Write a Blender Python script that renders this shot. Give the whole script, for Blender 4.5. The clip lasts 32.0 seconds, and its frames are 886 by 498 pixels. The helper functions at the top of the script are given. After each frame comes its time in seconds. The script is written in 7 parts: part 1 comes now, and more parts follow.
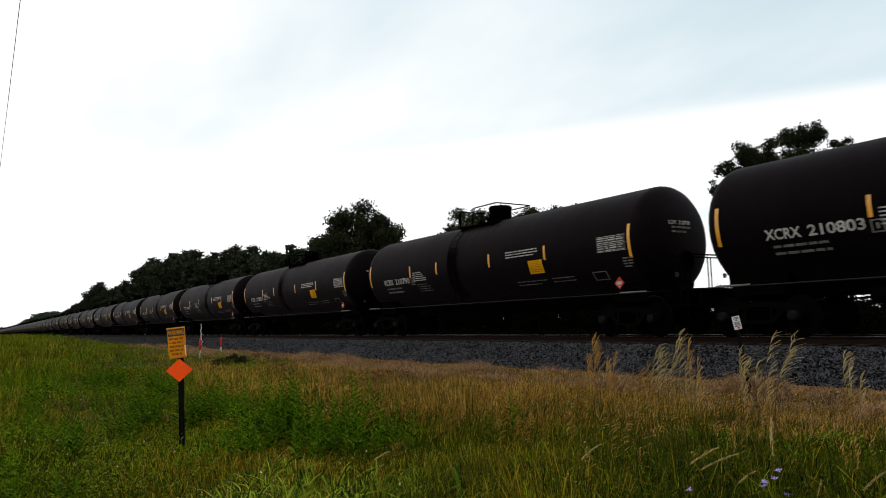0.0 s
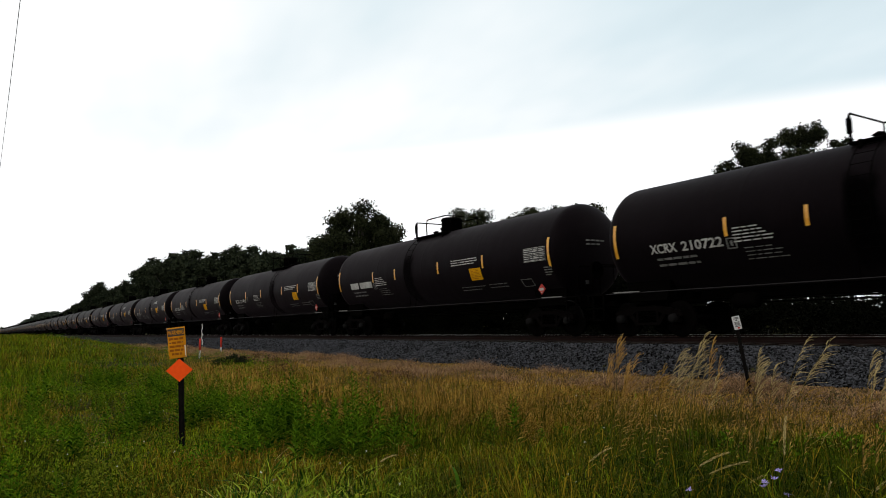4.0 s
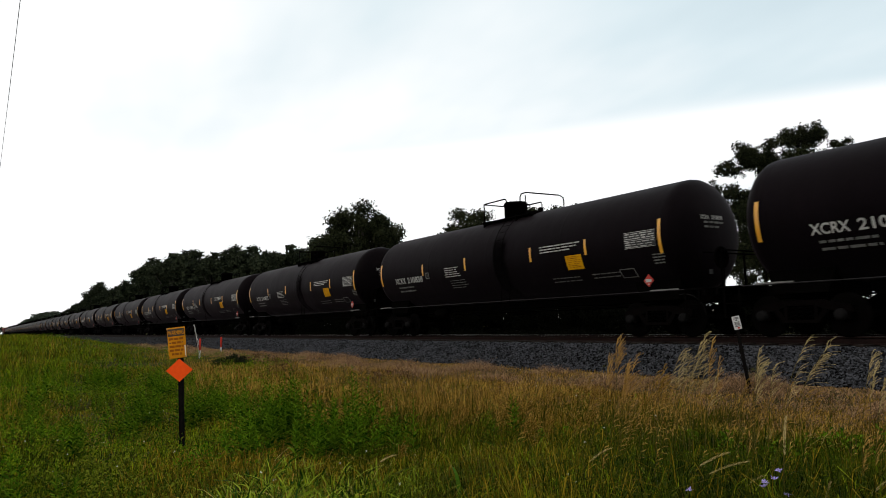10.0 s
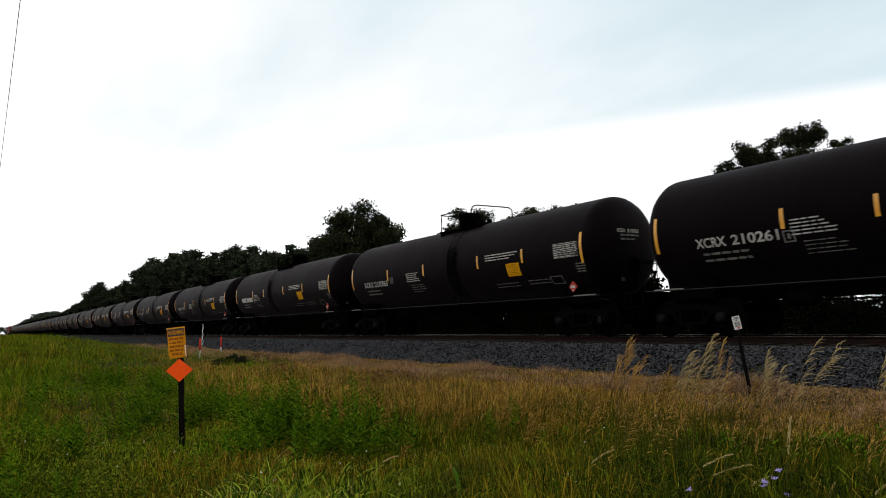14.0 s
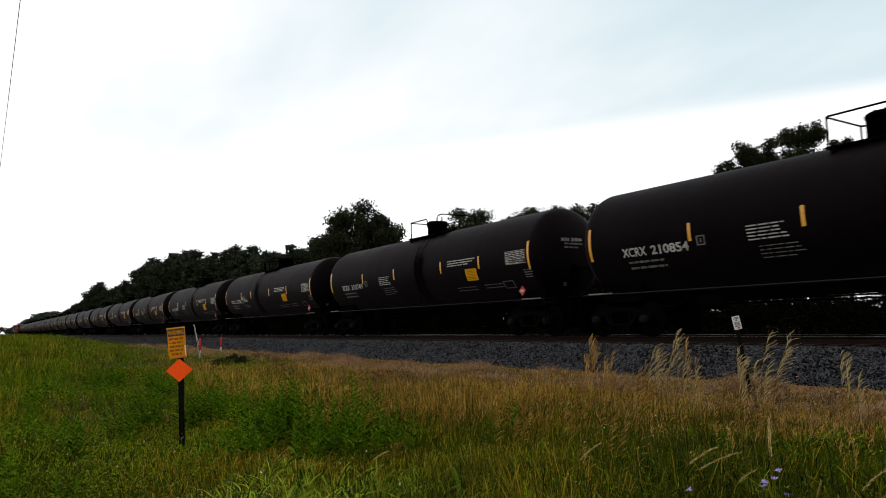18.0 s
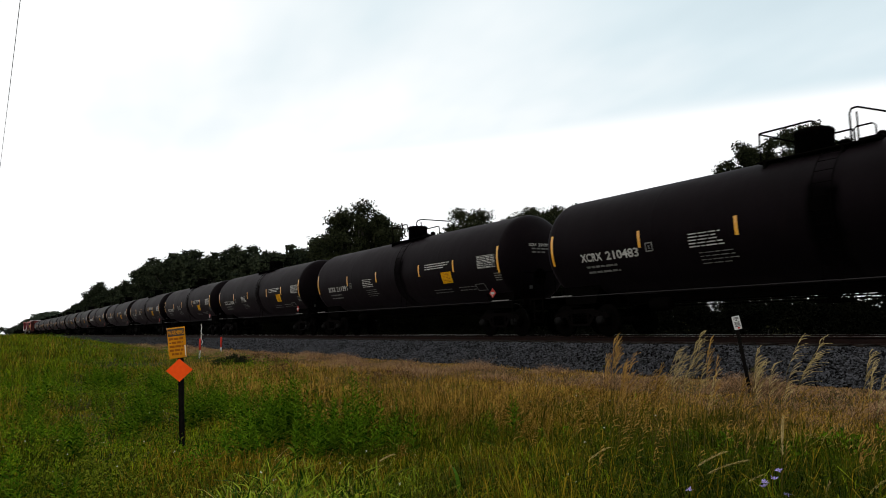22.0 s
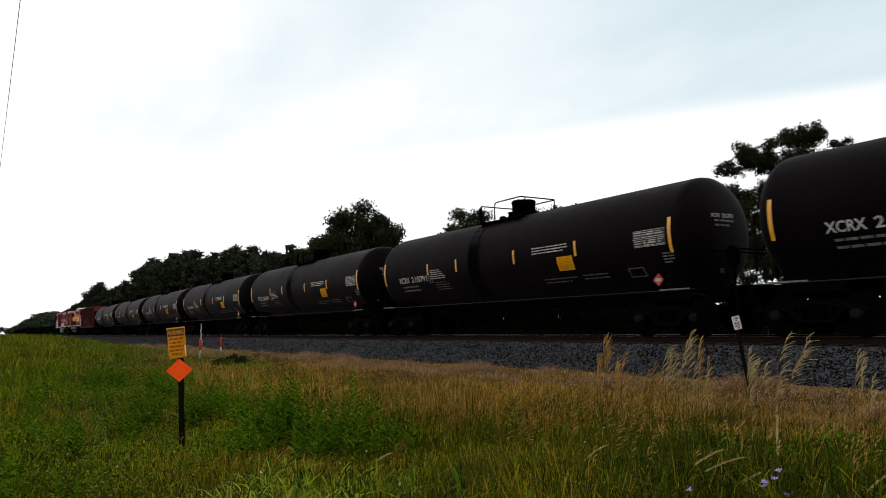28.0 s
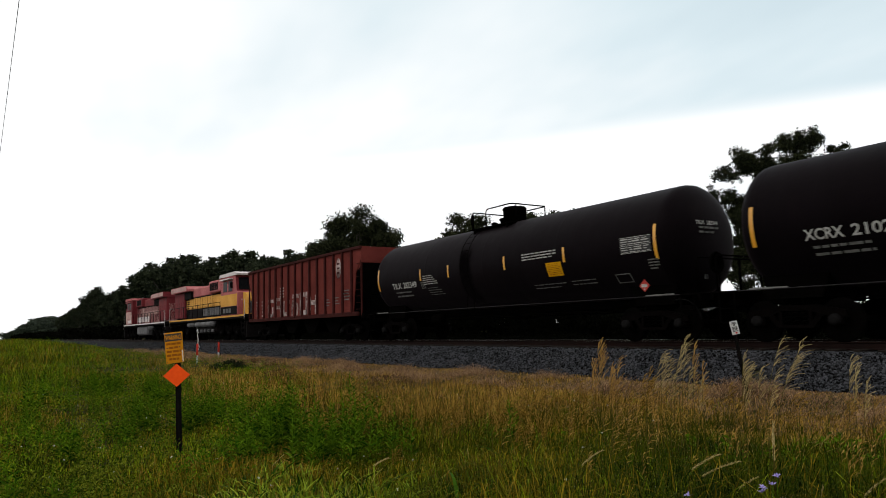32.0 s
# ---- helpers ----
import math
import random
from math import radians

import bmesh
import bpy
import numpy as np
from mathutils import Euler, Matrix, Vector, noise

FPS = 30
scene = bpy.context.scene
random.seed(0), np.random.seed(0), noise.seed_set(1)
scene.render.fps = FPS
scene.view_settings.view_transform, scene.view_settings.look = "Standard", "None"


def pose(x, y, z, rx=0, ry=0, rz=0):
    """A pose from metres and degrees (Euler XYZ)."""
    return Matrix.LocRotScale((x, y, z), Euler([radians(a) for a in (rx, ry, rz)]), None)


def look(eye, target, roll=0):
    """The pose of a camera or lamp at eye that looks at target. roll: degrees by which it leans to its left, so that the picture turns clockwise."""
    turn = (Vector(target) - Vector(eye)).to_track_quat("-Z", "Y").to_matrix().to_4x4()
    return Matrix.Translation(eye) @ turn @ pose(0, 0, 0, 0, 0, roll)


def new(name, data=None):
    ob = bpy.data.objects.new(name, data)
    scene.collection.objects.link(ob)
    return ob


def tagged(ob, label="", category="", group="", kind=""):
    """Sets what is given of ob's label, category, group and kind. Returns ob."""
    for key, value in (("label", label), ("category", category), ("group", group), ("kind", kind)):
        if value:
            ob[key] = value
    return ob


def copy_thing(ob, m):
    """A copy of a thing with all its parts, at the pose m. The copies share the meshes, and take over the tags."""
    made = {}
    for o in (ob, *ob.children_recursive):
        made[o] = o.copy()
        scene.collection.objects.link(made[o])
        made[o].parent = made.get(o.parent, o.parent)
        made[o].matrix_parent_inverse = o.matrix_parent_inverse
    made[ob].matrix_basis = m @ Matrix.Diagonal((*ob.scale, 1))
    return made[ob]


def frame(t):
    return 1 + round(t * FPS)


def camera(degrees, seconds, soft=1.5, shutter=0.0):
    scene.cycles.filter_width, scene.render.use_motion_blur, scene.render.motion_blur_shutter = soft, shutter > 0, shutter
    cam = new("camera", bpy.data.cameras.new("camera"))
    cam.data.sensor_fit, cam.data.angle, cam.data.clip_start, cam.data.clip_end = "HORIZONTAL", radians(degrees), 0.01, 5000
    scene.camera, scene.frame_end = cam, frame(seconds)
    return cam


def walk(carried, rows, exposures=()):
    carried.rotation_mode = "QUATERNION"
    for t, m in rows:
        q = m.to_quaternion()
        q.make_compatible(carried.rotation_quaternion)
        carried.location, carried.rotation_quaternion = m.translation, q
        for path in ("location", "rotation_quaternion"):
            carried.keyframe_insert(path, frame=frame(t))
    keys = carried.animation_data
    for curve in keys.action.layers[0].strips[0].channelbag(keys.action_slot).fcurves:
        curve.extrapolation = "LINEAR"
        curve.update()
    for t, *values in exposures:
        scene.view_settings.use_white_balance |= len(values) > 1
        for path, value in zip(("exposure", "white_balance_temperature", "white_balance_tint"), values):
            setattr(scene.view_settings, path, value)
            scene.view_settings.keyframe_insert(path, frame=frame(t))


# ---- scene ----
# ---- camera and its path ----
EYE = Vector((0.0, 0.0, 0.512))


def aim(yaw, pitch, roll):
    """A camera pose at EYE: yaw in degrees from -x towards +y, pitch upwards."""
    a, b = radians(yaw), radians(pitch)
    ahead = Vector((-math.cos(a) * math.cos(b), math.sin(a) * math.cos(b), math.sin(b)))
    return look(EYE, EYE + 20 * ahead, roll)


cam = camera(64.2, 32.0, soft=0.8, shutter=0.07)
walk(cam, [
    (0.0, aim(33.23, 5.95, -1.49)),
    (31.6, aim(33.23, 5.95, -1.49)),
    (31.7, aim(33.23, 5.74, -1.49)),
    (31.8, aim(33.30, 6.12, -1.49)),
    (31.9, aim(33.33, 6.17, -1.49)),
    (32.0, aim(33.41, 6.34, -1.49)),
])

# ---- world and light ----
def build_world():
    w = bpy.data.worlds.new("overcast_sky")
    scene.world = w
    w.use_nodes = True
    nt = w.node_tree
    n, l = nt.nodes, nt.links
    n.clear()
    out = n.new("ShaderNodeOutputWorld")
    back = n.new("ShaderNodeBackground")
    sky = n.new("ShaderNodeTexSky")
    sky.sky_type = "NISHITA"
    sky.sun_disc = False
    sky.sun_elevation, sky.sun_rotation = radians(48), radians(SUN_TURN)
    dim = n.new("ShaderNodeVectorMath")
    dim.operation = "SCALE"
    dim.inputs["Scale"].default_value = 0.09
    l.new(sky.outputs[0], dim.inputs[0])
    co = n.new("ShaderNodeTexCoord")
    # the cloud deck: direction divided by height, so the clouds flatten towards the horizon
    sep = n.new("ShaderNodeSeparateXYZ")
    l.new(co.outputs["Generated"], sep.inputs[0])
    up = n.new("ShaderNodeMath")
    up.operation = "MAXIMUM"
    up.inputs[1].default_value = 0.0
    l.new(sep.outputs[2], up.inputs[0])
    add = n.new("ShaderNodeMath")
    add.operation = "ADD"
    add.inputs[1].default_value = 0.16
    l.new(up.outputs[0], add.inputs[0])
    div = n.new("ShaderNodeVectorMath")
    div.operation = "DIVIDE"
    l.new(co.outputs["Generated"], div.inputs[0])
    comb = n.new("ShaderNodeCombineXYZ")
    for k in range(3):
        l.new(add.outputs[0], comb.inputs[k])
    l.new(comb.outputs[0], div.inputs[1])
    shift = n.new("ShaderNodeMapping")
    shift.inputs["Location"].default_value = CLOUD_SHIFT
    shift.inputs["Rotation"].default_value = (0, 0, radians(CLOUD_TURN))
    shift.inputs["Scale"].default_value = (0.55, 1.0, 0.0)
    l.new(div.outputs[0], shift.inputs["Vector"])
    noi = n.new("ShaderNodeTexNoise")
    noi.inputs["Scale"].default_value = 0.62
    noi.inputs["Detail"].default_value = 5
    noi.inputs["Roughness"].default_value = 0.52
    l.new(shift.outputs[0], noi.inputs["Vector"])
    # the deck is thinner and bluer about one bearing, and thick and white elsewhere
    near = n.new("ShaderNodeVectorMath")
    near.operation = "DOT_PRODUCT"
    near.inputs[1].default_value = (-0.58, 0.73, 0.36)
    norm = n.new("ShaderNodeVectorMath")
    norm.operation = "NORMALIZE"
    l.new(co.outputs["Generated"], norm.inputs[0])
    l.new(norm.outputs[0], near.inputs[0])
    thin = n.new("ShaderNodeMapRange")
    thin.interpolation_type = "SMOOTHSTEP"
    thin.inputs["From Min"].default_value, thin.inputs["From Max"].default_value = 0.64, 0.985
    thin.inputs["To Min"].default_value, thin.inputs["To Max"].default_value = 0.28, -0.02
    l.new(near.outputs["Value"], thin.inputs["Value"])
    both = n.new("ShaderNodeMath")
    both.operation = "ADD"
    l.new(noi.outputs["Fac"], both.inputs[0])
    l.new(thin.outputs[0], both.inputs[1])
    ramp = n.new("ShaderNodeValToRGB")
    ramp.color_ramp.elements[0].position = 0.34
    ramp.color_ramp.elements[0].color = (0.57, 0.71, 0.78, 1)
    ramp.color_ramp.elements[1].position = 0.66
    ramp.color_ramp.elements[1].color = (1.10, 1.11, 1.11, 1)
    mid = ramp.color_ramp.elements.new(0.50)
    mid.color = (0.76, 0.88, 0.93, 1)
    # below a ragged slanting edge the deck is bright and white down to the horizon
    tilt = n.new("ShaderNodeVectorMath")
    tilt.operation = "DOT_PRODUCT"
    tilt.inputs[1].default_value = (0.152, -0.218, 0.964)
    l.new(norm.outputs[0], tilt.inputs[0])
    low = n.new("ShaderNodeMath")
    low.operation = "MULTIPLY_ADD"
    low.inputs[1].default_value = 0.14
    l.new(noi.outputs["Fac"], low.inputs[0])
    l.new(tilt.outputs["Value"], low.inputs[2])
    edge = n.new("ShaderNodeMapRange")
    edge.interpolation_type = "SMOOTHSTEP"
    edge.inputs["From Min"].default_value, edge.inputs["From Max"].default_value = 0.098, 0.050
    edge.inputs["To Min"].default_value, edge.inputs["To Max"].default_value = -0.02, 0.26
    l.new(low.outputs[0], edge.inputs["Value"])
    total = n.new("ShaderNodeMath")
    total.operation = "ADD"
    l.new(both.outputs[0], total.inputs[0])
    l.new(edge.outputs[0], total.inputs[1])
    l.new(total.outputs[0], ramp.inputs[0])
    mix = n.new("ShaderNodeMix")
    mix.data_type = "RGBA"
    mix.inputs["Factor"].default_value = 0.95
    l.new(dim.outputs[0], mix.inputs[6])
    l.new(ramp.outputs[0], mix.inputs[7])
    l.new(mix.outputs[2], back.inputs["Color"])
    back.inputs["Strength"].default_value = SKY_STRENGTH
    l.new(back.outputs[0], out.inputs["Surface"])


SUN_TURN, CLOUD_SHIFT, CLOUD_TURN, SKY_STRENGTH = 150, (0.0, 0.0, 0.0), 20, 1.0
build_world()
sun = new("sun", bpy.data.lights.new("sun", "SUN"))
sun.data.energy, sun.data.angle, sun.data.color = 0.6, radians(14), (1.0, 0.95, 0.88)
sun.matrix_world = look((-30, -60, 70), (-30, 10, 0))
scene.view_settings.exposure = 0.0

# ---- materials ----
def rgb(c):
    return (*c, 1.0) if len(c) == 3 else c


def material(name, colour, rough=0.6, metal=0.0, colour2=None, scale=3.0, fine=40.0, bump=0.0, island=0.0, per_object=0.0,
             space="Object", specular=0.5, amount=1.0, detail=4, transmit=0.0, depth=0.01):
    """A surface whose colour drifts between two tones at a large and a small scale, with fine relief."""
    m = bpy.data.materials.new(name)
    m.use_nodes = True
    nt = m.node_tree
    n, l = nt.nodes, nt.links
    bsdf = n["Principled BSDF"]
    bsdf.inputs["Roughness"].default_value = rough
    bsdf.inputs["Metallic"].default_value = metal
    bsdf.inputs["Specular IOR Level"].default_value = specular
    co = n.new("ShaderNodeTexCoord")
    big = n.new("ShaderNodeTexNoise")
    big.inputs["Scale"].default_value = scale
    big.inputs["Detail"].default_value = detail
    l.new(co.outputs[space], big.inputs["Vector"])
    small = n.new("ShaderNodeTexNoise")
    small.inputs["Scale"].default_value = fine
    small.inputs["Detail"].default_value = 3
    l.new(co.outputs[space], small.inputs["Vector"])
    avg = n.new("ShaderNodeMath")
    avg.operation = "MULTIPLY_ADD"
    avg.inputs[1].default_value = 0.4
    l.new(small.outputs["Fac"], avg.inputs[0])
    part_big = n.new("ShaderNodeMath")
    part_big.operation = "MULTIPLY"
    part_big.inputs[1].default_value = 0.6
    l.new(big.outputs["Fac"], part_big.inputs[0])
    l.new(part_big.outputs[0], avg.inputs[2])
    last = avg.outputs[0]
    if island or per_object:
        g = n.new("ShaderNodeNewGeometry" if island else "ShaderNodeObjectInfo")
        mul = n.new("ShaderNodeMath")
        mul.operation = "MULTIPLY_ADD"
        mul.inputs[1].default_value = island or per_object
        sub = n.new("ShaderNodeMath")
        sub.operation = "SUBTRACT"
        sub.inputs[1].default_value = (island or per_object) / 2
        l.new(g.outputs["Random Per Island" if island else "Random"], mul.inputs[0])
        l.new(last, mul.inputs[2])
        l.new(mul.outputs[0], sub.inputs[0])
        last = sub.outputs[0]
    ramp = n.new("ShaderNodeValToRGB")
    c2 = colour2 or tuple(min(1, v * 1.35 + 0.004) for v in colour)
    ramp.color_ramp.elements[0].position = 0.5 - 0.22 / max(amount, 0.01)
    ramp.color_ramp.elements[1].position = 0.5 + 0.22 / max(amount, 0.01)
    ramp.color_ramp.elements[0].color = rgb(colour)
    ramp.color_ramp.elements[1].color = rgb(c2)
    l.new(last, ramp.inputs[0])
    l.new(ramp.outputs[0], bsdf.inputs["Base Color"])
    rr = n.new("ShaderNodeMapRange")
    rr.inputs["To Min"].default_value = max(0.05, rough - 0.12)
    rr.inputs["To Max"].default_value = min(1.0, rough + 0.12)
    l.new(big.outputs["Fac"], rr.inputs["Value"])
    l.new(rr.outputs[0], bsdf.inputs["Roughness"])
    if bump:
        b = n.new("ShaderNodeBump")
        b.inputs["Strength"].default_value = bump
        b.inputs["Distance"].default_value = depth
        l.new(small.outputs["Fac"], b.inputs["Height"])
        l.new(b.outputs[0], bsdf.inputs["Normal"])
    if transmit:
        # thin leaves let some light through
        tr = n.new("ShaderNodeBsdfTranslucent")
        l.new(ramp.outputs[0], tr.inputs["Color"])
        mx = n.new("ShaderNodeMixShader")
        mx.inputs[0].default_value = transmit
        l.new(bsdf.outputs[0], mx.inputs[1])
        l.new(tr.outputs[0], mx.inputs[2])
        l.new(mx.outputs[0], n["Material Output"].inputs["Surface"])
    return m


M = {}
RADIUS, AXIS, HALF = 1.52, 2.67, 7.58    # tank radius, height of its axis, half of its straight part


def tank_paint(centre):
    """Black tank paint with road dust, rain streaks and a spill below the manway."""
    m = material("black_tank_paint", (0.0010, 0.0006, 0.0008), rough=0.54, colour2=(0.0035, 0.0024, 0.0031), scale=0.7, fine=14, bump=0.12, depth=0.004, per_object=0.12, specular=0.05)
    nt = m.node_tree
    n, l = nt.nodes, nt.links
    bsdf = n["Principled BSDF"]
    base = bsdf.inputs["Base Color"].links[0].from_socket
    co = n.new("ShaderNodeTexCoord")
    mp = n.new("ShaderNodeMapping")
    mp.inputs["Scale"].default_value = (2.0, 0.5, 0.5)
    l.new(co.outputs["Object"], mp.inputs["Vector"])
    streak = n.new("ShaderNodeTexNoise")
    streak.inputs["Scale"].default_value = 1.6
    streak.inputs["Detail"].default_value = 4
    l.new(mp.outputs[0], streak.inputs["Vector"])
    sep = n.new("ShaderNodeSeparateXYZ")
    l.new(co.outputs["Object"], sep.inputs[0])
    # a spill with ragged edges, widest at the tank's waist
    blot = n.new("ShaderNodeTexNoise")
    blot.inputs["Scale"].default_value = 2.6
    blot.inputs["Detail"].default_value = 5
    l.new(co.outputs["Object"], blot.inputs["Vector"])

    def band(axis, centre_, inner, outer):
        off = n.new("ShaderNodeMath")
        off.operation = "SUBTRACT"
        off.inputs[1].default_value = centre_
        l.new(sep.outputs[axis], off.inputs[0])
        away = n.new("ShaderNodeMath")
        away.operation = "ABSOLUTE"
        l.new(off.outputs[0], away.inputs[0])
        ragged = n.new("ShaderNodeMath")
        ragged.operation = "MULTIPLY_ADD"
        ragged.inputs[1].default_value = (outer - inner) * 1.6
        l.new(blot.outputs["Fac"], ragged.inputs[0])
        l.new(away.outputs[0], ragged.inputs[2])
        rng_ = n.new("ShaderNodeMapRange")
        rng_.inputs["From Min"].default_value, rng_.inputs["From Max"].default_value = outer + (outer - inner) * 0.8, inner + (outer - inner) * 0.8
        l.new(ragged.outputs[0], rng_.inputs["Value"])
        return rng_

    across, upright = band(0, centre, 0.26, 0.42), band(2, AXIS - 0.35, 0.75, 1.15)
    spill = n.new("ShaderNodeMath")
    spill.operation = "MULTIPLY"
    l.new(across.outputs[0], spill.inputs[0])
    l.new(upright.outputs[0], spill.inputs[1])
    dust = n.new("ShaderNodeMapRange")
    dust.inputs["From Min"].default_value, dust.inputs["From Max"].default_value = 0.56, 0.8
    dust.inputs["To Max"].default_value = 0.35
    l.new(streak.outputs["Fac"], dust.inputs["Value"])
    mx = n.new("ShaderNodeMix")
    mx.data_type = "RGBA"
    l.new(dust.outputs[0], mx.inputs["Factor"])
    l.new(base, mx.inputs[6])
    mx.inputs[7].default_value = (0.0085, 0.0060, 0.0062, 1)
    mx2 = n.new("ShaderNodeMix")
    mx2.data_type = "RGBA"
    l.new(spill.outputs[0], mx2.inputs["Factor"])
    l.new(mx.outputs[2], mx2.inputs[6])
    mx2.inputs[7].default_value = (0.0004, 0.0004, 0.0004, 1)
    l.new(mx2.outputs[2], bsdf.inputs["Base Color"])
    # the spill dulls the paint where it ran, and rain streaks dull it a little
    gloss = n.new("ShaderNodeMapRange")
    gloss.inputs["From Min"].default_value, gloss.inputs["From Max"].default_value = 0.3, 0.7
    gloss.inputs["To Min"].default_value, gloss.inputs["To Max"].default_value = 0.026, 0.018
    l.new(streak.outputs["Fac"], gloss.inputs["Value"])
    dull = n.new("ShaderNodeMath")
    dull.operation = "MULTIPLY_ADD"
    dull.inputs[1].default_value = -0.022
    dull.use_clamp = True
    l.new(spill.outputs[0], dull.inputs[0])
    l.new(gloss.outputs[0], dull.inputs[2])
    l.new(dull.outputs[0], bsdf.inputs["Specular IOR Level"])
    bsdf.inputs["Specular Tint"].default_value = (1.0, 0.82, 0.86, 1)
    bsdf.inputs["Sheen Weight"].default_value = 0.05
    bsdf.inputs["Sheen Roughness"].default_value = 0.45
    bsdf.inputs["Sheen Tint"].default_value = (0.50, 0.38, 0.43, 1)
    # shallow dents in the jacket
    dent = n.new("ShaderNodeBump")
    dent.inputs["Strength"].default_value = 0.35
    dent.inputs["Distance"].default_value = 0.02
    l.new(blot.outputs["Fac"], dent.inputs["Height"])
    l.new(bsdf.inputs["Normal"].links[0].from_socket, dent.inputs["Normal"])
    l.new(dent.outputs[0], bsdf.inputs["Normal"])
    return m


def build_materials():
    M["tank_short"] = tank_paint(-1.0)
    M["tank_long"] = tank_paint(0.80)
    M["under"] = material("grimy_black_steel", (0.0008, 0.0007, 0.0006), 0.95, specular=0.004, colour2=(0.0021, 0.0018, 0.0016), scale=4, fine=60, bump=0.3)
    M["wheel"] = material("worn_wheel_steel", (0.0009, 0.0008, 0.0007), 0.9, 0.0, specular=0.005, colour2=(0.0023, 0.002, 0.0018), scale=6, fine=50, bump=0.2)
    M["cap"] = material("grey_bearing_cap", (0.0042, 0.0039, 0.0038), 0.9, 0.0, specular=0.015, scale=9, fine=70)
    M["yellow"] = material("yellow_reflective_tape", (0.48, 0.19, 0.006), 0.34, specular=0.7, colour2=(0.66, 0.33, 0.022), scale=5, fine=30)
    M["amber"] = material("amber_placard", (0.42, 0.18, 0.002), 0.7, specular=0.03, colour2=(0.60, 0.30, 0.005), scale=4, fine=25)
    M["ink"] = material("faded_placard_ink", (0.17, 0.065, 0.004), 0.8, specular=0.05, scale=6, fine=40)
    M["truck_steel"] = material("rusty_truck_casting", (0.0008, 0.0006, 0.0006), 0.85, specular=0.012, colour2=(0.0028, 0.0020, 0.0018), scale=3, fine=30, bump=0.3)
    M["white"] = material("white_stencil_paint", (0.16, 0.155, 0.145), 0.6, specular=0.2, colour2=(0.46, 0.45, 0.42), scale=3, fine=30)
    M["white_dim"] = material("dusty_white_stencil", (0.05, 0.05, 0.048), 0.8, specular=0.05, colour2=(0.19, 0.185, 0.175), scale=4, fine=30)
    M["panel"] = material("grey_data_panel", (0.012, 0.012, 0.012), 0.7, colour2=(0.036, 0.036, 0.035), scale=3, fine=30, specular=0.3)
    M["sill"] = material("scuffed_sill_paint", (0.008, 0.0072, 0.0078), 0.7, specular=0.1, colour2=(0.020, 0.018, 0.019), scale=2, fine=20)
    M["red_dot"] = material("red_hazard_placard", (0.26, 0.022, 0.018), 0.7, specular=0.05, colour2=(0.40, 0.06, 0.045), scale=6, fine=40)
    M["rail"] = material("rusty_rail", (0.0045, 0.0025, 0.0020), 0.8, 0.0, specular=0.05, colour2=(0.0125, 0.0062, 0.0050), scale=3, fine=60, bump=0.2)
    M["rail_top"] = material("polished_rail_head", (0.30, 0.28, 0.26), 0.3, 0.9, scale=2, fine=40)
    M["tie"] = material("weathered_tie", (0.007, 0.0052, 0.0042), 0.9, specular=0.05, colour2=(0.021, 0.0165, 0.0135), scale=3, fine=30, bump=0.5, per_object=0.25)
    M["ballast"] = material("ballast_bed", (0.005, 0.0049, 0.005), 0.95, specular=0.02, colour2=(0.022, 0.0215, 0.0225), scale=6, fine=22, bump=0.9, depth=0.05)
    M["stone"] = material("crushed_stone", (0.0025, 0.0025, 0.0027), 0.95, specular=0.03, colour2=(0.062, 0.063, 0.070), scale=3, fine=18, bump=0.5, island=0.75)
    M["soil"] = material("dry_soil_and_thatch", (0.014, 0.015, 0.004), 0.95, specular=0.02, colour2=(0.043, 0.040, 0.011), scale=0.8, fine=14, bump=0.8, depth=0.05)


build_materials()

